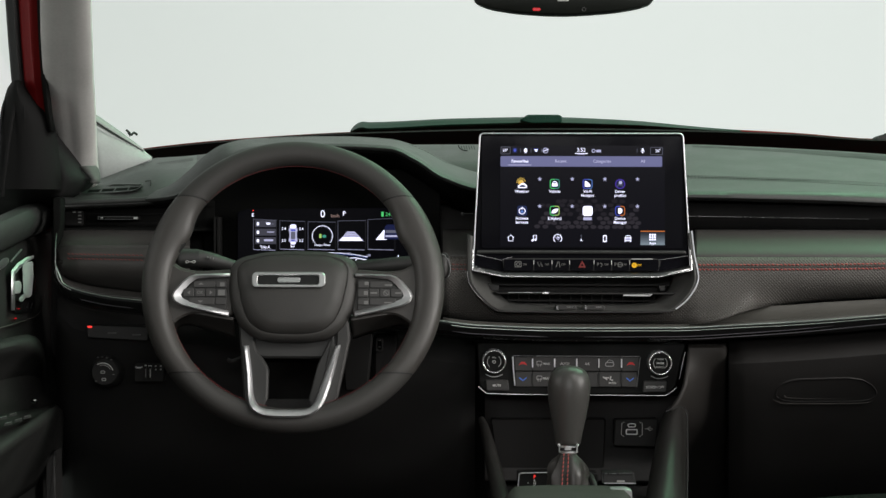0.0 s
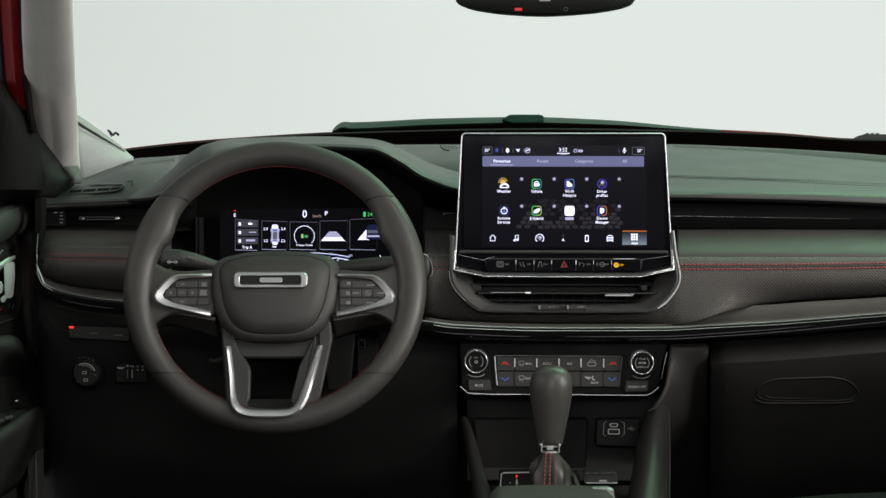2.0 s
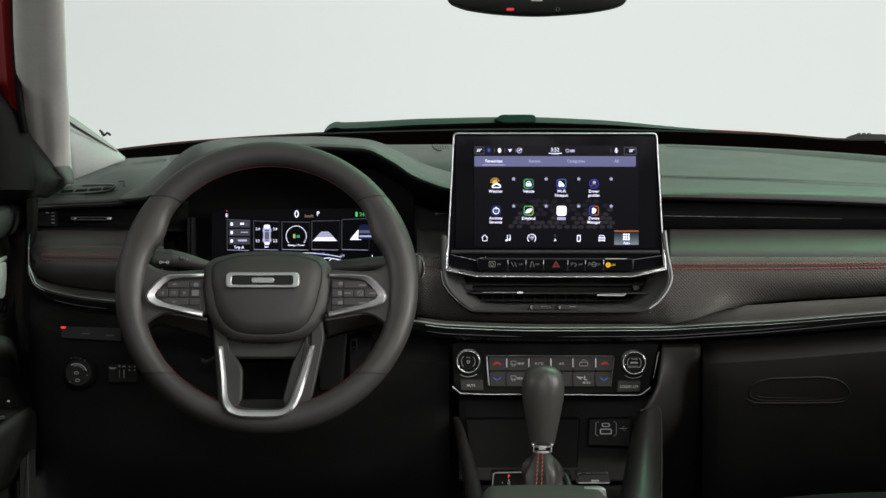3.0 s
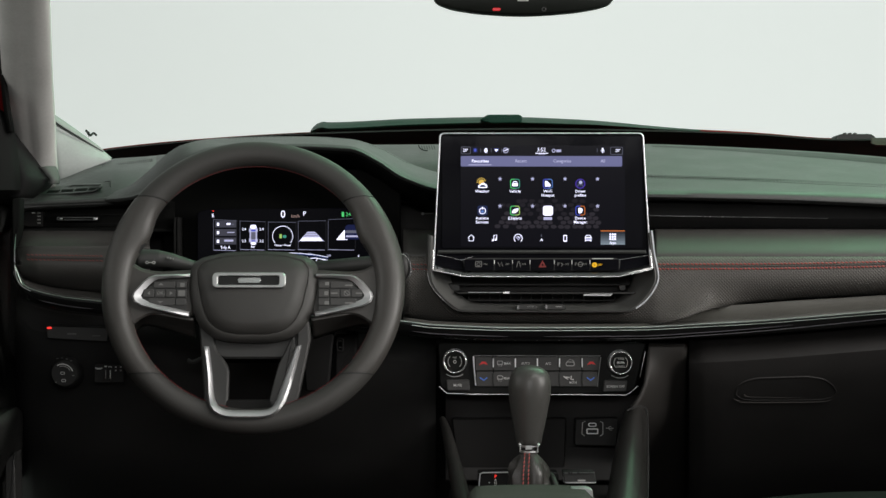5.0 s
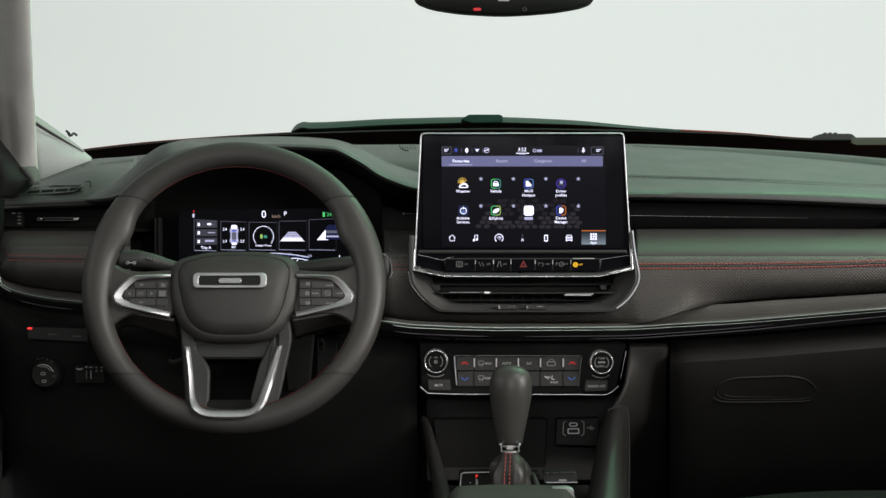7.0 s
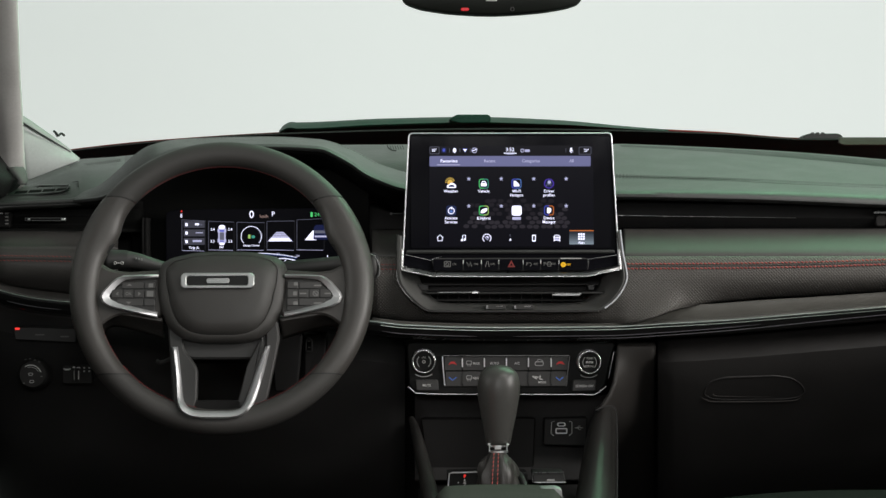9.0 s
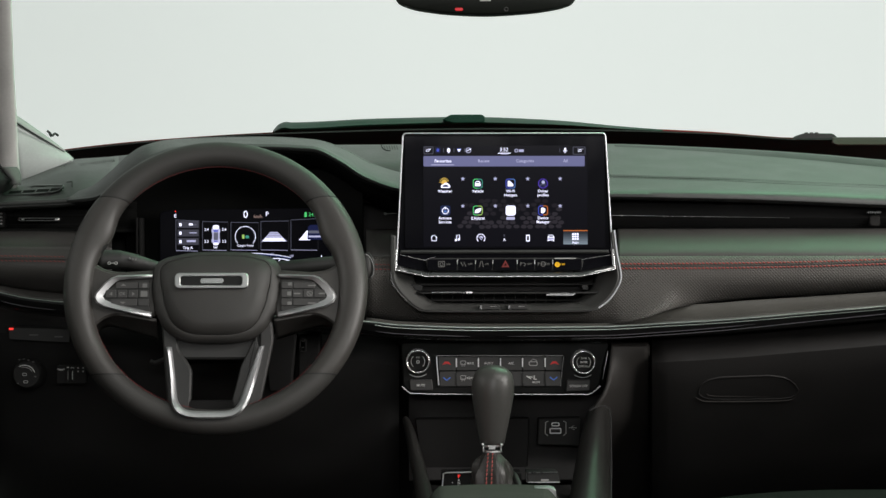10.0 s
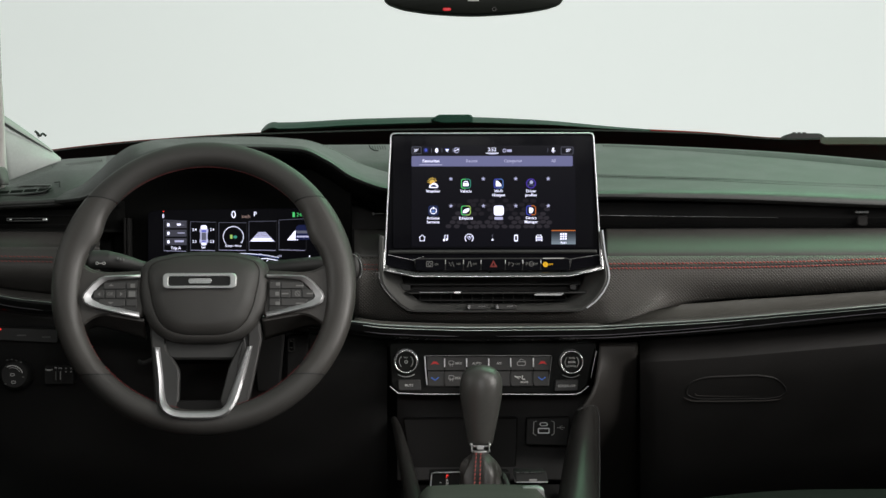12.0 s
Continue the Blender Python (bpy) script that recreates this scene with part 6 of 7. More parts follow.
for u in (927, 1117.5):
    plate("arrow", CF, [(u - 8, 646), (u - 3, 640), (u + 3, 640), (u + 8, 646), (u + 3, 644.5), (u, 643.8), (u - 3, 644.5)], M - 0.001, M, PRINT_RED, climate, 0.1)
for u in (927, 1116):
    stroke(CF, [(u - 6.5, 668), (u, 673), (u + 6.5, 668)], 2.0, PRINT_BLUE, climate, "arrow", M)
for v in (643, 669):
    ring("demist_mark", CF, rr(951, v - 4.5, 961, v + 3, 2), rr(952, v - 3.5, 960, v + 2, 1.5), M - 0.001, M, PRINT_DIM, climate, 0.1)
    stroke(CF, [(954, v), (954, v + 6)], 0.9, PRINT_DIM, climate, "mark", M)
    stroke(CF, [(958, v), (958, v + 6)], 0.9, PRINT_DIM, climate, "mark", M)
lettering("mark", "MAX", CF, 969, 643.5, 5.8, M, PRINT, climate)
lettering("mark", "REAR", CF, 969, 669.5, 5.8, M, PRINT, climate)
lettering("mark", "AUTO", CF, 1001, 643.5, 6, M, PRINT, climate)
lettering("mark", "A/C", CF, 1041, 643.5, 6, M, PRINT, climate)
ring("recirculate_mark", CF, rr(1072, 640, 1088, 648, 3.5), rr(1073.3, 641.3, 1086.7, 646.7, 2.5), M - 0.001, M, PRINT_DIM, climate, 0.1)
stroke(CF, [(1075, 640), (1079, 636), (1085, 638), (1087, 641)], 1.0, PRINT_DIM, climate, "mark", M)
stroke(CF, [(1068, 666), (1076, 671), (1072, 667), (1079, 668)], 2.0, PRINT, climate, "airflow_mark", M)
stroke(CF, [(1082, 665), (1081, 671), (1086, 672)], 2.0, PRINT, climate, "airflow_mark", M)
lettering("mark", "MODE", CF, 1085, 677, 5, M, PRINT, climate)
lettering("mark", "MUTE", CF, 881, 682, 6, 0.0054, PRINT, climate)
lettering("mark", "SCREEN OFF", CF, 1160, 684, 6, 0.0054, PRINT, climate)
plate("low_key", CF, rounded([(861, 672), (901, 672), (903, 691), (863, 691)], 3), -0.002, 0.005, BUTTON, climate, 1.2, "grey key")
plate("low_key", CF, rounded([(1140, 673), (1181, 673), (1179, 692), (1138, 693)], 3), -0.002, 0.005, BUTTON, climate, 1.2, "grey key")
for cu, cv, words in ((876, 639, ("VOL",)), (1168, 641, ("TUNE", "ENTER", "SCROLL"))):
    knob = dome("knob", CF, circle(cu, cv, 20, 40), [(1.08, -0.002), (1.08, 0.003), (1.0, 0.006), (0.98, 0.015), (0.93, 0.0175), (0.80, 0.018), (0.76, 0.0165), (0.70, 0.0165), (0.05, 0.0165)], GLOSS, climate, label="round knob with a bright ring")
    ring("knob_ring", CF, circle(cu, cv, 20.4, 40), circle(cu, cv, 18.3, 40), 0.003, 0.0185, COLLAR, knob, 0.9, "bright chrome ring")
    tube("ring_edge", [CF(cu + 19.4 * math.cos(2 * math.pi * i / 40), cv + 19.4 * math.sin(2 * math.pi * i / 40), 0.0178) for i in range(40)], 0.0011, BRIGHT, knob, closed=True, seg=8)
    ring("knob_base", CF, circle(cu, cv, 22, 40), circle(cu, cv, 19, 40), -0.001, 0.0045, DARK_METAL, knob, 0.8)
    for a0 in (0, 180):
        stroke(CF, arc(cu, cv, 12.0, a0 - 48, a0 + 48, 14), 0.9, PRINT_DIM, knob, "mark", 0.0172)
    if len(words) == 1:
        ring("power_mark", CF, circle(cu, cv + 0.5, 3, 12), circle(cu, cv + 0.5, 1.8, 12), 0.0165, 0.0172, PRINT_DIM, knob, 0.1)
        lettering("mark", "VOL", CF, cu, cv - 7, 4.0, 0.0172, PRINT_DIM, knob)
    else:
        for k, w_ in enumerate(words):
            lettering("mark", w_, CF, cu, cv - 7 + 7 * k, 4.6, 0.0172, PRINT if k == 1 else PRINT_DIM, knob)
    stroke(CF, arc(cu, cv + 2, 26, 55, 125, 10), 1.2, PRINT_DIM, climate, "mark", 0.0012)

# ---- centre console ----
console = thing("centre_console", at(1020, 900, 2.9), "black centre console with padded side rails and an open tray", "console")
slab("tunnel", at(866, 0, 2.95).x, at(1205, 0, 2.95).x, 2.2, 3.12, -0.74, at(0, 880, 2.92).z, DEEP, console)
loft("tray_back", [[at(u, 700, 3.10), at(u, 745, 3.11), at(u, 800, 3.10), at(u, 850, 3.06)] for u in range(860, 1221, 40)], DEEP, console, 0.004)
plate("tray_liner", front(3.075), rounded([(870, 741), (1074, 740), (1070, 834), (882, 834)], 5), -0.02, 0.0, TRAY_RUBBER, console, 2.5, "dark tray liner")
left = [(854, 742, 3.03), (861, 762, 2.99), (870, 800, 2.93), (884, 862, 2.86), (897, 930, 2.78)]
tube("side_rail", spline([at(*p) for p in left]), lambda t: 0.004 + 0.0085 * t, RAIL, console, seg=14, label="padded black rail")
rail_rows = []
for v in [712, 715, 719, 724] + list(range(732, 941, 16)):
    ul = smooth(v, [(712, 1200), (719, 1189), (726, 1180), (770, 1167), (820, 1157), (882, 1146), (940, 1136)])
    d = smooth(v, [(712, 3.015), (719, 2.992), (728, 2.982), (940, 2.80)])
    rail_rows.append([at(ul + (1217 - ul) * s, v, d + o) for s, o in ((0.06, 0.05), (0.0, 0.02), (0.08, 0.009), (0.2, 0.001), (0.32, -0.004), (0.46, -0.005), (0.62, -0.001), (0.8, 0.008), (0.93, 0.018), (1.0, 0.034))])
loft("side_rail", rail_rows, RAIL, console, 0.003, label="broad padded black rail")
tube("cheek_seam", spline([at(1180, 727, 2.965), at(1195, 721, 2.972), at(1208, 720, 2.975), at(1216, 730, 2.975), at(1218, 760, 2.95), at(1218, 830, 2.89), at(1218, 900, 2.82)]), 0.0009, DEEP, console, seg=6)
usb = plate("usb_panel", front(3.072), rounded([(1090, 742), (1166, 740), (1162, 790), (1088, 788)], 4), -0.03, 0.0, KNEE, console, 1.5, "black socket panel")
uf = front(3.071)
for pts in ([(1107, 746), (1102, 748), (1101, 768), (1106, 772)], [(1133, 746), (1138, 748), (1138, 768), (1133, 772)]):
    stroke(uf, pts, 1.2, PRINT_DIM, usb, "bracket_mark", 0.001)
ring("port", uf, rr(1112, 748.5, 1127, 755.5, 3.4), rr(1114, 750, 1125, 754, 1.9), -0.004, 0.0015, CHROME, usb, 0.4)
ring("port", uf, rr(1109, 758.5, 1130, 768.5, 2), rr(1111, 760.3, 1128, 766.6, 1), -0.004, 0.0015, CHROME, usb, 0.4)
plate("port_core", uf, rr(1112, 761.5, 1127, 764, 0.6), -0.006, 0.0, SOFT_BLACK, usb, 0.3)
stroke(uf, [(1143, 758), (1157, 758)], 1.0, PRINT_DIM, usb, "mark", 0.001)
stroke(uf, [(1147, 758), (1150, 755), (1153, 755)], 0.8, PRINT_DIM, usb, "mark", 0.001)
stroke(uf, [(1148, 758), (1151, 761), (1154, 761)], 0.8, PRINT_DIM, usb, "mark", 0.001)
# shift plate
pf = front(2.86, 0.0)
gate = plate("shift_plate", pf, rounded([(917, 838), (985, 836), (1060, 838), (1062, 900), (917, 900)], 4), -0.05, -0.01, GLOSS, console, 1.5, "gloss black shift plate")
tube("plate_trim", [pf(919, 862, -0.008), pf(921, 840, -0.008), pf(926, 838, -0.008), pf(975, 837, -0.008)], 0.0009, CHROME, gate, seg=6)
lettering("gear_letter", "P", pf, 948.5, 845, 8.5, -0.0085, LIT_RED, gate)
for k, s in enumerate(("R", "N", "D")):
    lettering("gear_letter", s, pf, 948.5, 852 + 5 * k, 6, -0.0085, PRINT, gate)
lettering("gear_letter", "+", pf, 937, 856, 6, -0.0085, PRINT_DIM, gate)
sl = plate("switch_plate", pf, rounded([(1068, 837), (1124, 837), (1128, 855), (1071, 856)], 3), -0.05, -0.006, PLASTIC, console, 1.2, "black switch with a chrome edge")
tube("plate_trim", [pf(1069, 855, -0.004), pf(1068, 838, -0.004), pf(1124, 837, -0.004)], 0.0009, DARK_METAL, sl, seg=6)
tube("plate_trim", [pf(1071, 855, -0.004), pf(1127, 855, -0.004)], 0.0009, CHROME, sl, seg=6)
plate("mark", pf, rr(1094, 850, 1108, 853, 1), -0.007, -0.005, PRINT_DIM, sl, 0.2)
plate("chrome_lever", front(2.45), rounded([(1082, 864), (1110, 863), (1120, 867), (1123, 900), (1108, 900), (1106, 871), (1084, 869)], 3), -0.02, 0.0, CHROME, console, 1.5, "chrome switch edge")

# ---- gear lever ----
gear = thing("gear_lever", at(1008, 870, 2.82), "grey leather gear lever with a chrome collar and stitched gaiter", "gear lever")
prof = [(646.5, 2), (647, 8), (648.3, 14), (650.5, 20), (653.5, 25), (658, 30), (664, 34), (674, 37), (688, 37.8), (705, 36.5), (720, 34), (740, 30.5), (760, 26.5), (778, 23), (785, 21.5), (787, 19)]


def turned(name, prof, d, cu, mat, parent, lean=0.0, seg=28, flat=0.9, label=""):
    rows = []
    for v, r in prof:
        c = at(cu + lean * (v - 650), v, d)
        k = d / F
        rows.append([c + Vector((r * k * math.cos(2 * math.pi * i / seg), r * k * flat * math.sin(2 * math.pi * i / seg), 0)) for i in range(seg)])
    return loft(name, rows, mat, parent, closed=True, label=label)


turned("knob", prof, 2.80, 1009, KNOB_LEATHER, gear, lean=-0.012)
turned("collar", [(787, 14), (788, 17.6), (790.4, 17.6), (791.2, 15)], 2.80, 1007.5, COLLAR, gear)
turned("neck", [(784, 15), (790, 14), (800, 14)], 2.80, 1007.5, PLASTIC, gear)
turned("collar", [(797, 14), (798, 17), (800.2, 17), (801.2, 15)], 2.80, 1007.5, COLLAR, gear)
for u in (991, 1024):
    plate("collar_tab", front(2.785), rr(u - 2.4, 785.5, u + 2.4, 789.5, 2), -0.01, 0.0, COLLAR, gear, 1)
for u in (992, 1023):
    plate("collar_side", front(2.79), rr(u - 0.8, 788, u + 0.9, 800, 0.8), -0.012, 0.0, COLLAR, gear, 0.6)
plate("collar_mark", front(2.787), rr(1001, 791, 1013, 796.5, 1), -0.01, 0.0, CHROME, gear, 0.5)
seg, rows = 48, []
for v, r, f in ((800, 14, 0.0), (805, 16.5, 1.0), (813, 23, 3.4), (820, 27, 4.6), (830, 31, 5.6), (840, 34, 5.6), (856, 35, 4.8), (876, 38, 4.0), (905, 52, 3.0)):
    c = at(1007, v, 2.80)
    rows.append([c + Vector(((r + f * math.sin(5 * a + v * 0.06) + 0.6 * f * math.sin(9 * a - v * 0.04)) * PX * math.cos(a), (r + f * math.sin(4 * a)) * PX * 0.9 * math.sin(a), 0)) for a in [2 * math.pi * i / seg for i in range(seg)]])
gaiter = loft("gaiter", rows, GAITER, gear, closed=True, label="creased leather gaiter")
for s in (-1, 1):
    line = spline([at(1004 + s * 4, 802, 2.786), at(1003 + s * 4.2, 820, 2.778), at(1002 + s * 4.5, 840, 2.772), at(1001 + s * 4.6, 866, 2.764), at(1000 + s * 5, 890, 2.757)])
    stitches("red_seam", line, 0.004, 0.0014, 0.0009, RED_THREAD, gaiter, "red thread", slant=0.0003)
tube("gaiter_frame", spline([at(1041, 838, 2.83), at(1047, 842, 2.815), at(1051, 850, 2.80), at(1056, 864, 2.79), at(1060, 884, 2.78)]), 0.0034, SOFT_BLACK, gear, seg=10, label="black gaiter frame")
# padded lid between the seats, its front edge
rows = []
for i in range(25):
    t = i / 24
    u = 896 + 228 * t
    edge = 861 + 4 * abs(2 * t - 1)**2 + (22 * max(0, abs(2 * t - 1) - 0.86) / 0.14)
    rows.append([at(u, edge + 60, 2.55), at(u, edge + 12, 2.55), at(u, edge + 2, 2.545), at(u, edge, 2.53), at(u, edge + 3, 2.48), at(u, edge + 20, 2.30), at(u, edge + 90, 1.9)])
loft("armrest_lid", rows, LID, console, 0.004, label="padded leather armrest lid")

strip_rows = []
for i in range(7):
    u = 925 + 4 * i
    edge = 861 + 4 * abs(2 * (u - 896) / 228 - 1)**2
    strip_rows.append([at(u, edge + 0.5, 2.524), at(u, edge + 2.5, 2.474), at(u, edge + 19.5, 2.294), at(u, edge + 89, 1.895)])
loft("lid_strip", strip_rows, TAN, console, 0.001, label="tan leather strip on the lid")

# ---- seats: only the front edge of one cushion shows ----
seat = thing("passenger_seat", at(1560, 1000, 2.6), "charcoal leather front seat cushion below the glovebox", "seat")
rows = []
for i in range(25):
    t = i / 24
    u = 1390 + 480 * t
    e = 874 + 16 * max(0.0, 1 - t * 2)**2
    rows.append([at(u, e + 160, 2.60), at(u, e + 30, 2.63), at(u, e + 6, 2.62), at(u, e, 2.58), at(u, e + 4, 2.50), at(u, e + 25, 2.25), at(u, e + 60, 2.0)])
loft("cushion", rows, COWL_BLACK, seat, 0.006)

# ---- rear-view mirror ----
mirror = thing("rear_view_mirror", at(998, -20, 2.72), "black rear-view mirror seen from below its edge", "mirror")
mo = [(838, -40), (838, 0), (846, 8), (870, 17), (915, 24), (960, 27), (1000, 28), (1045, 26), (1090, 22), (1130, 15), (1150, 8), (1158, -2), (1160, -40), (1120, -70), (1000, -80), (880, -70)]
mf = front(2.72)
MIRROR_BACK = material("dark_mirror_shell", (0.008, 0.010, 0.008), 0.5, grain=0.1, specular=0.2)
housing = dome("housing", mf, rounded(mo, 14), [(0.9, -0.04), (1.0, -0.015), (1.0, 0.0), (0.985, 0.006), (0.9, 0.008), (0.05, 0.008)], MIRROR_BACK, mirror)
plate("lamp", mf, rr(942, 15, 957, 21, 3), 0.0, 0.0085, LIT_RED_DIM, housing, 1, "small red warning lamp")
plate("button", mf, rr(986, 0, 1006, 4, 2), 0.0, 0.009, PRINT_DIM, housing, 0.8)
ring("button", mf, circle(1033, 18, 4, 14), circle(1033, 18, 2.4, 14), 0.0, 0.0085, BUTTON, housing, 0.5)
tube("stem", spline([at(998, -60, 2.70), at(998, -140, 2.78), at(998, -200, 2.86)]), 0.012, SOFT_BLACK, mirror, seg=10)

# ---- driver's door ----
door = thing("driver_door", at(30, 900, 2.95), "black door panel with a chrome handle and padded armrest", "door")


def sidewall(u, v, h=0.0, x0=-0.605):
    """On the door's inner face; h stands out into the cabin."""
    return at(u, v, -(x0 + h) * F / (U0 - u))


rows = []
for u in range(-330, 97, 9):
    crest = smooth(u, [(-330, 535), (-100, 438), (0, 393), (50, 371), (95, 355)])
    k = min(1.0, max(0.15, (104 - u) / 40))
    rows.append([sidewall(u, crest - 8, -0.03), sidewall(u, crest - 6, -0.012), sidewall(u, crest - 1, 0.0), sidewall(u, crest + 4, 0.006 * k), sidewall(u, crest + 16, 0.010 * k), sidewall(u, crest + 32, 0.008 * k), sidewall(u, crest + 46, 0.0), sidewall(u, crest + 54, -0.02)])
loft("door_top_pad", rows, DOOR_TOP, door, 0.004, label="grained charcoal door top")
rows = []
for u in range(-330, 108, 14):
    tp = smooth(u, [(-330, 552), (-100, 482), (0, 452), (40, 427), (95, 402), (108, 398)])
    rows.append([sidewall(u, tp - 26, -0.03), sidewall(u, tp, -0.012), sidewall(u, tp + 60, -0.006), sidewall(u, 600, -0.004), sidewall(u, 720, 0.0), sidewall(u, 900, 0.0), sidewall(u, 1300, -0.01)])
loft("door_panel", rows, DOOR_SKIN, door, 0.006)
# corner panel with the mirror foot
loft("corner_panel", [[at(u0 + (u1 - u0) * s / 8, v, 3.0 + 0.26 * min(1.0, max(0.0, (v - 348) / 32)) - 0.03 * math.sin(math.pi * s / 8)) for s in range(9)]
                      for v, u0, u1 in ((144, 23, 30), (150, 18.5, 36), (158, 13, 42), (170, 9, 50), (190, 4, 68), (210, -1, 84), (230, -4, 93), (260, -6, 99), (300, -10, 104), (335, -14, 106), (354, -14, 108), (380, -16, 108), (410, -18, 106), (440, -20, 100))], SAIL, door, 0.004, label="black corner panel")
plate("door_edge", front(3.0), rounded([(92, 352), (106, 350), (106, 400), (99, 440), (92, 440)], 4), -0.03, 0.0, COWL_BLACK, door, 2)
tube("corner_edge", spline([at(19, 150, 3.0), at(9, 172, 3.0), at(-1, 215, 2.99), at(-8, 320, 2.98)]), 0.0022, RUBBER, door, seg=8)
tube("corner_seal", spline([at(29, 150, 2.985), at(24, 185, 2.975), at(15, 240, 2.965), at(7, 300, 2.96), at(2, 350, 2.96)]), 0.0024, SAIL, door, seg=8)
tube("corner_seal", spline([at(36, 160, 2.98), at(40, 190, 2.97), at(42, 230, 2.962)]), lambda t: 0.002 * (1.1 - t), SAIL, door, seg=8)
# handle bowl and lever


def hf(u, v, h=0.0):
    """On the door's face, standing out along the view from the seats."""
    return at(u, v, 0.605 * F / (U0 - u) - 0.008 - 2 * h)


plate("bowl_back", hf, rounded([(20, 484), (57, 454), (62, 468), (60, 545), (50, 557), (21, 557)], 8), -0.02, -0.003, GLOSS, door, 1)
bowl_o = [(18.5, 552), (18.5, 482), (30, 468), (45, 458), (58, 454)]
bowl_i = [(24, 552), (24.5, 488), (33, 477), (46, 465), (58, 459)]
loft("handle_bowl", [[hf(u, v, -0.01) for u, v in bowl_o], [hf(u, v, 0.005) for u, v in bowl_o], [hf(a[0] * 0.5 + b[0] * 0.5, a[1] * 0.5 + b[1] * 0.5, 0.009) for a, b in zip(bowl_o, bowl_i)], [hf(u, v, 0.004) for u, v in bowl_i], [hf(u, v, -0.01) for u, v in bowl_i]], COLLAR, door, 0.001, label="bright chrome handle surround")
plate("lever", hf, rounded([(38, 474), (43, 467), (57, 464), (58, 490), (55, 526), (46, 531), (40, 522)], 5), -0.002, 0.014, SILVER, door, 3, "chrome door lever")
plate("lock_button", hf, rounded([(24, 500), (34, 499), (37, 508), (35, 521), (24, 523)], 4), -0.002, 0.010, SILVER, door, 2.0)
plate("lever_foot", hf, rounded([(32, 530), (41, 522), (46, 527), (38, 537), (33, 536)], 3), -0.002, 0.010, SILVER, door, 1.5)
plate("seam_mark", hf, rr(19, 525.4, 27, 526.2, 0.3), 0.004, 0.0095, RUBBER, door, 0.1)
# chrome plate put in for a glint on the door beside the handle
plate("upper_glint", hf, rounded([(-4, 466), (4, 459), (13, 458), (15, 464), (8, 474), (-4, 482)], 4), -0.004, 0.006, CHROME, door, 2.5, "satin chrome plate standing in for a glint")
tube("door_line", spline([hf(18, 465, 0.0), hf(26, 455, 0.0), hf(36, 444, 0.0)]), 0.0012, CHROME, door, seg=8)
tube("bowl_line", [hf(53, 548, 0.003), hf(56, 539, 0.003)], 0.0006, CHROME, door, seg=6)
plate("lamp", lambda u, v, h=0.0: sidewall(u, v, h), rr(24, 565, 28, 567, 1), -0.002, 0.002, LIT_RED_DIM, door, 0.5, "tiny red lamp")
plate("lamp", lambda u, v, h=0.0: sidewall(u, v, h), rr(31, 548.5, 33.5, 550, 0.7), -0.002, 0.002, LIT_RED_DIM, door, 0.3, "tiny red lamp")
tube("panel_fold", spline([sidewall(-60, 598, 0.002), sidewall(0, 583, 0.002), sidewall(40, 571, 0.002), sidewall(64, 561, 0.002), sidewall(72, 548, 0.002), sidewall(78, 522, 0.002)]), lambda t: 0.0016 * (1.1 - t), LID, door, seg=8)
# armrest and bolster
rows = []
for u in list(range(-330, 56, 14)) + [60, 66, 71, 75, 78]:
    b = smooth(u, [(-330, 700), (-60, 618), (0, 606), (25, 600), (50, 597), (62, 602), (71, 614), (78, 640)])
    k = min(1.0, max(0.0, (80 - u) / 32))**0.5
    rows.append(spline([sidewall(u, b + 10, -0.004), sidewall(u, b, 0.012 * k), sidewall(u, b + 6, 0.032 * k), sidewall(u, b + 18, 0.038 * k), sidewall(u, b + 42, 0.016 * k), sidewall(u, b + 78, -0.006)], 4))
loft("bolster", rows, DOOR_SKIN, door, 0.004, label="padded door bolster")
rows = []
for u in range(-330, 113, 13):
    b = smooth(u, [(-330, 1010), (-60, 836), (0, 796), (50, 761), (90, 734), (104, 727), (113, 742)])
    w = min(1.0, max(0.12, (112 - u) / 112))
    k = min(1.0, max(0.0, (114 - u) / 40))**0.5
    rows.append(spline([sidewall(u, b - 58 * w, -0.004), sidewall(u, b - 50 * w, 0.022 * k), sidewall(u, b - 22 * w, 0.046 * k), sidewall(u, b - 6, 0.060 * k), sidewall(u, b + 8, 0.064 * k), sidewall(u, b + 30, 0.050 * k), sidewall(u, b + 110, 0.0)], 4))
armrest = loft("armrest", rows, DOOR_SKIN, door, 0.004, label="padded armrest")


def sf(u, v, h=0.0):
    """On top of the armrest."""
    return sidewall(u, v, 0.056 + h)


for u, v in ((4, 744), (21, 738), (13, 754), (31, 748), (47, 742)):
    sw_ = plate("window_switch", sf, rounded([(u - 9, v + 4), (u - 6, v - 2), (u + 7, v - 5), (u + 8, v + 0.5)], 2), -0.01, 0.004, SOFT_BLACK, armrest, 1.0)
    tube("switch_edge", [sf(u - 5, v - 1.5, 0.0045), sf(u + 6, v - 4.5, 0.0045)], 0.00035, CHROME, sw_, seg=6)
dome("joystick", lambda u, v, h=0.0: sidewall(u, v, 0.05 + h), circle(60, 713, 6, 18, 4.5), [(0.8, -0.02), (1.0, -0.006), (0.85, 0.001), (0.4, 0.003), (0.1, 0.0032)], GLOSS, armrest, label="gloss black mirror joystick")
# small silver plate stands in for the glint on the joystick
plate("joystick_glint", lambda u, v, h=0.0: sidewall(u, v, 0.054 + h), circle(61, 711.5, 2.4, 12, 1.5), -0.002, 0.001, SILVER, armrest, 0.5)
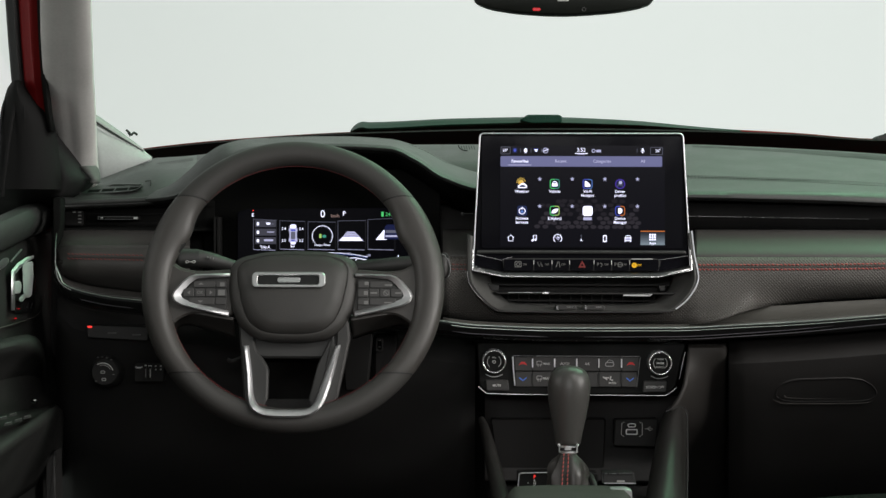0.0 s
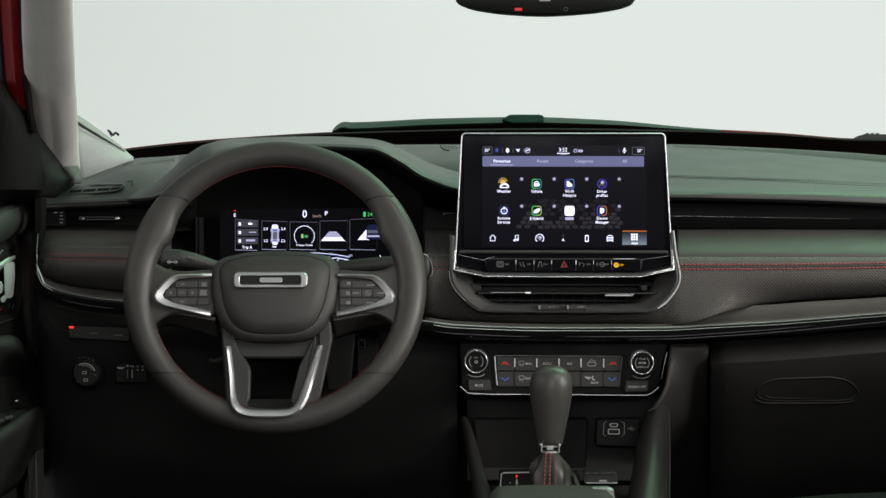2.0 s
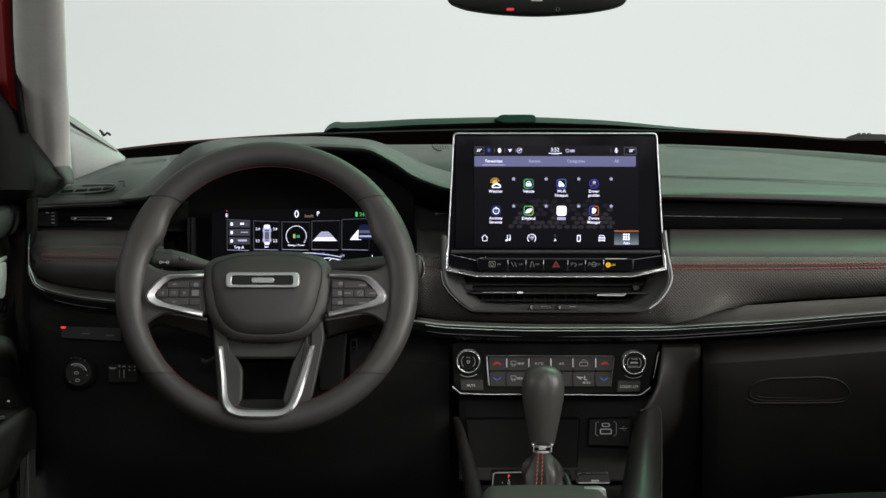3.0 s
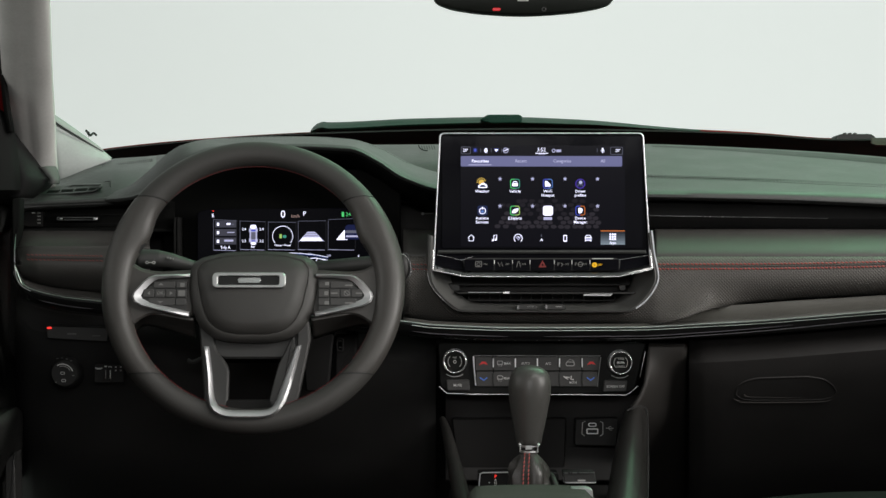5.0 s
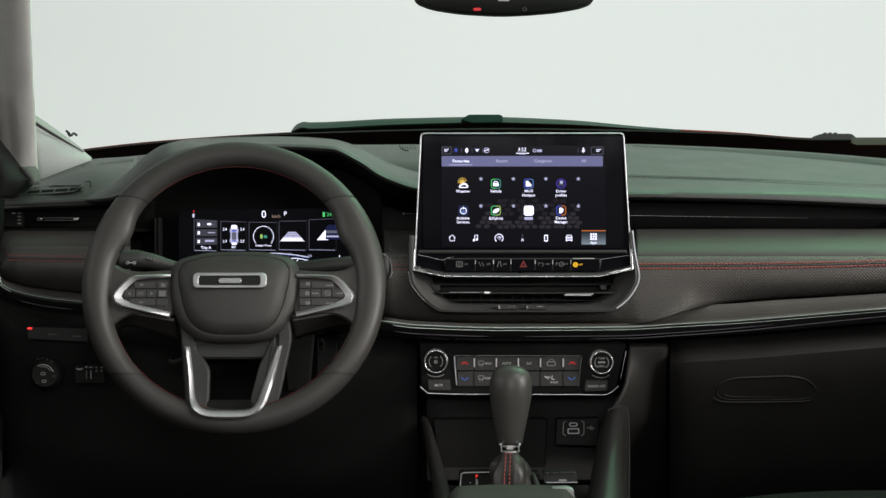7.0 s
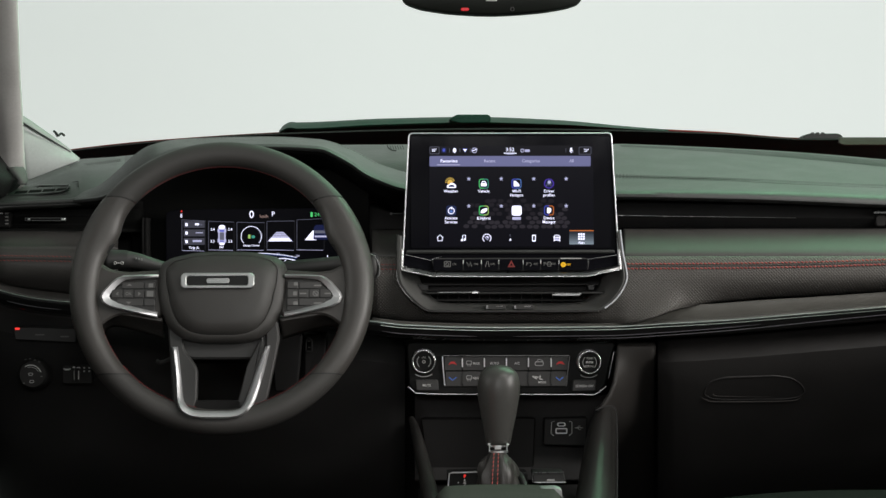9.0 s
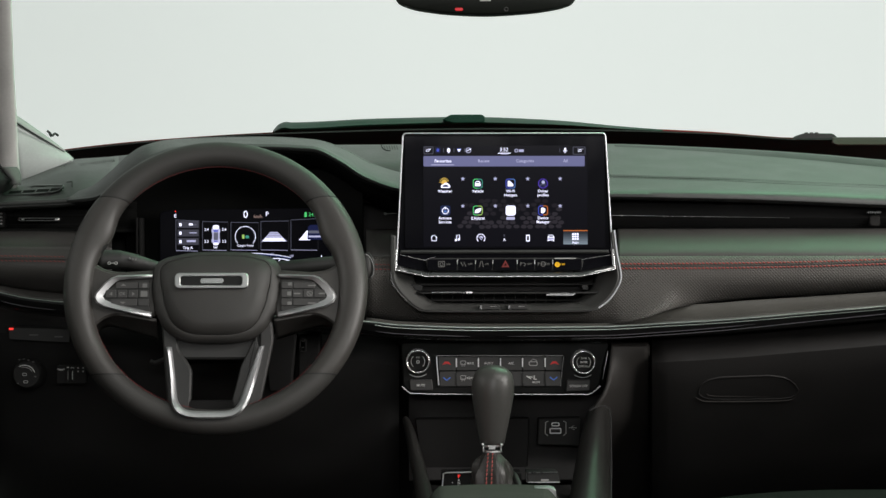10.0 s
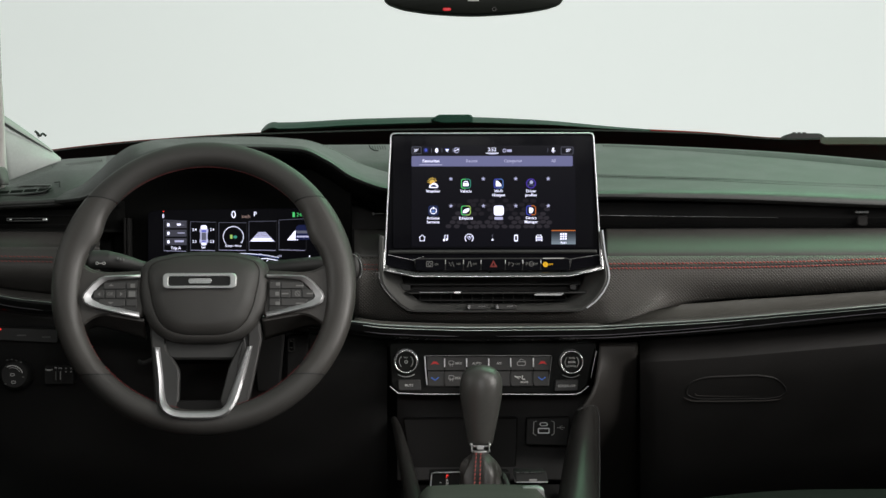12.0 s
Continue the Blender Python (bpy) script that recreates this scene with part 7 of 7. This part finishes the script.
plate("pillar_kick", front(3.02), rounded([(80, 820), (96, 800), (100, 960), (80, 960)], 4), -0.05, 0.0, SOFT_BLACK, door, 2)

# ---- switches left of the wheel ----
sw = thing("start_switch_bar", at(215, 605, 3.05), "black switch bar with faint print and a red lamp", "switch")
bar_p = front(3.03)
b1 = plate("bar", bar_p, rounded([(152, 577), (262, 580), (262, 606), (154, 600)], 4), -0.02, 0.0, PLASTIC, sw, 1.5)
plate("lamp", bar_p, rr(154.5, 579, 162.5, 582.5, 1.5), -0.002, 0.002, LIT_RED, b1, 0.5, "lit red lamp")
plate("mark", bar_p, rr(190, 590.5, 206, 592.5, 0.8), -0.002, 0.001, PRINT_FAINT, b1, 0.2)
plate("mark", bar_p, rr(234, 593.5, 249, 596, 0.8), -0.002, 0.001, PRINT_FAINT, b1, 0.2)
ls = thing("light_switch", at(188, 690, 3.05), "round black light switch with white symbols", "switch")
lf = front(3.045)
lk = dome("dial", lf, circle(188, 660, 26, 36), [(1.1, -0.03), (1.08, -0.002), (1.0, 0.002), (0.97, 0.012), (0.85, 0.015), (0.1, 0.015)], KNEE, ls)
stroke(lf, arc(185, 663, 19, 240, 340, 14), 1.6, PRINT, lk, "mark", 0.0154)
stroke(lf, arc(185, 663, 15.5, 250, 330, 14), 1.0, PRINT_DIM, lk, "mark", 0.0154)
for u, v in ((176, 634), (184, 633), (192, 635), (200, 638), (173, 676), (204, 664)):
    bar(lf, u - 1.6, v - 0.9, u + 2, v + 0.9, PRINT_FAINT, ls, h=0.0165)
for u, v in ((185, 660), (187, 673)):
    ring("mark", lf, rr(u - 4, v - 2.6, u + 4, v + 2.6, 2), rr(u - 2.8, v - 1.4, u + 2.8, v + 1.4, 1), 0.0145, 0.0154, PRINT_DIM, lk, 0.1)
dm = thing("dimmer_wheels", at(265, 680, 3.05), "pair of small ribbed dimmer wheels with white marks", "switch")
dp = plate("panel", lf, rr(238, 645, 290, 678, 4), -0.02, 0.0, KNEE, dm, 1.2)
for u in (257, 266):
    plate("wheel", lf, rr(u - 2.5, 650, u + 2.5, 674, 2), -0.004, 0.004, LOWER, dp, 0.8)
stroke(lf, [(267, 655), (267, 670)], 1.6, PRINT, dp, "mark", 0.0046)
stroke(lf, [(259, 655), (259, 670)], 0.9, PRINT_DIM, dp, "mark", 0.0046)
for u, v, w_ in ((246, 653, 4), (241, 652, 1.5), (251, 652, 1.5), (276, 650, 1.5), (276, 656, 1.5), (285, 650, 1.5), (285, 656, 1.5), (258, 649, 2), (266, 650, 3)):
    bar(lf, u - w_, v - 1.3, u + w_, v + 1.3, PRINT_DIM if w_ < 2 else PRINT, dp, h=0.0012)
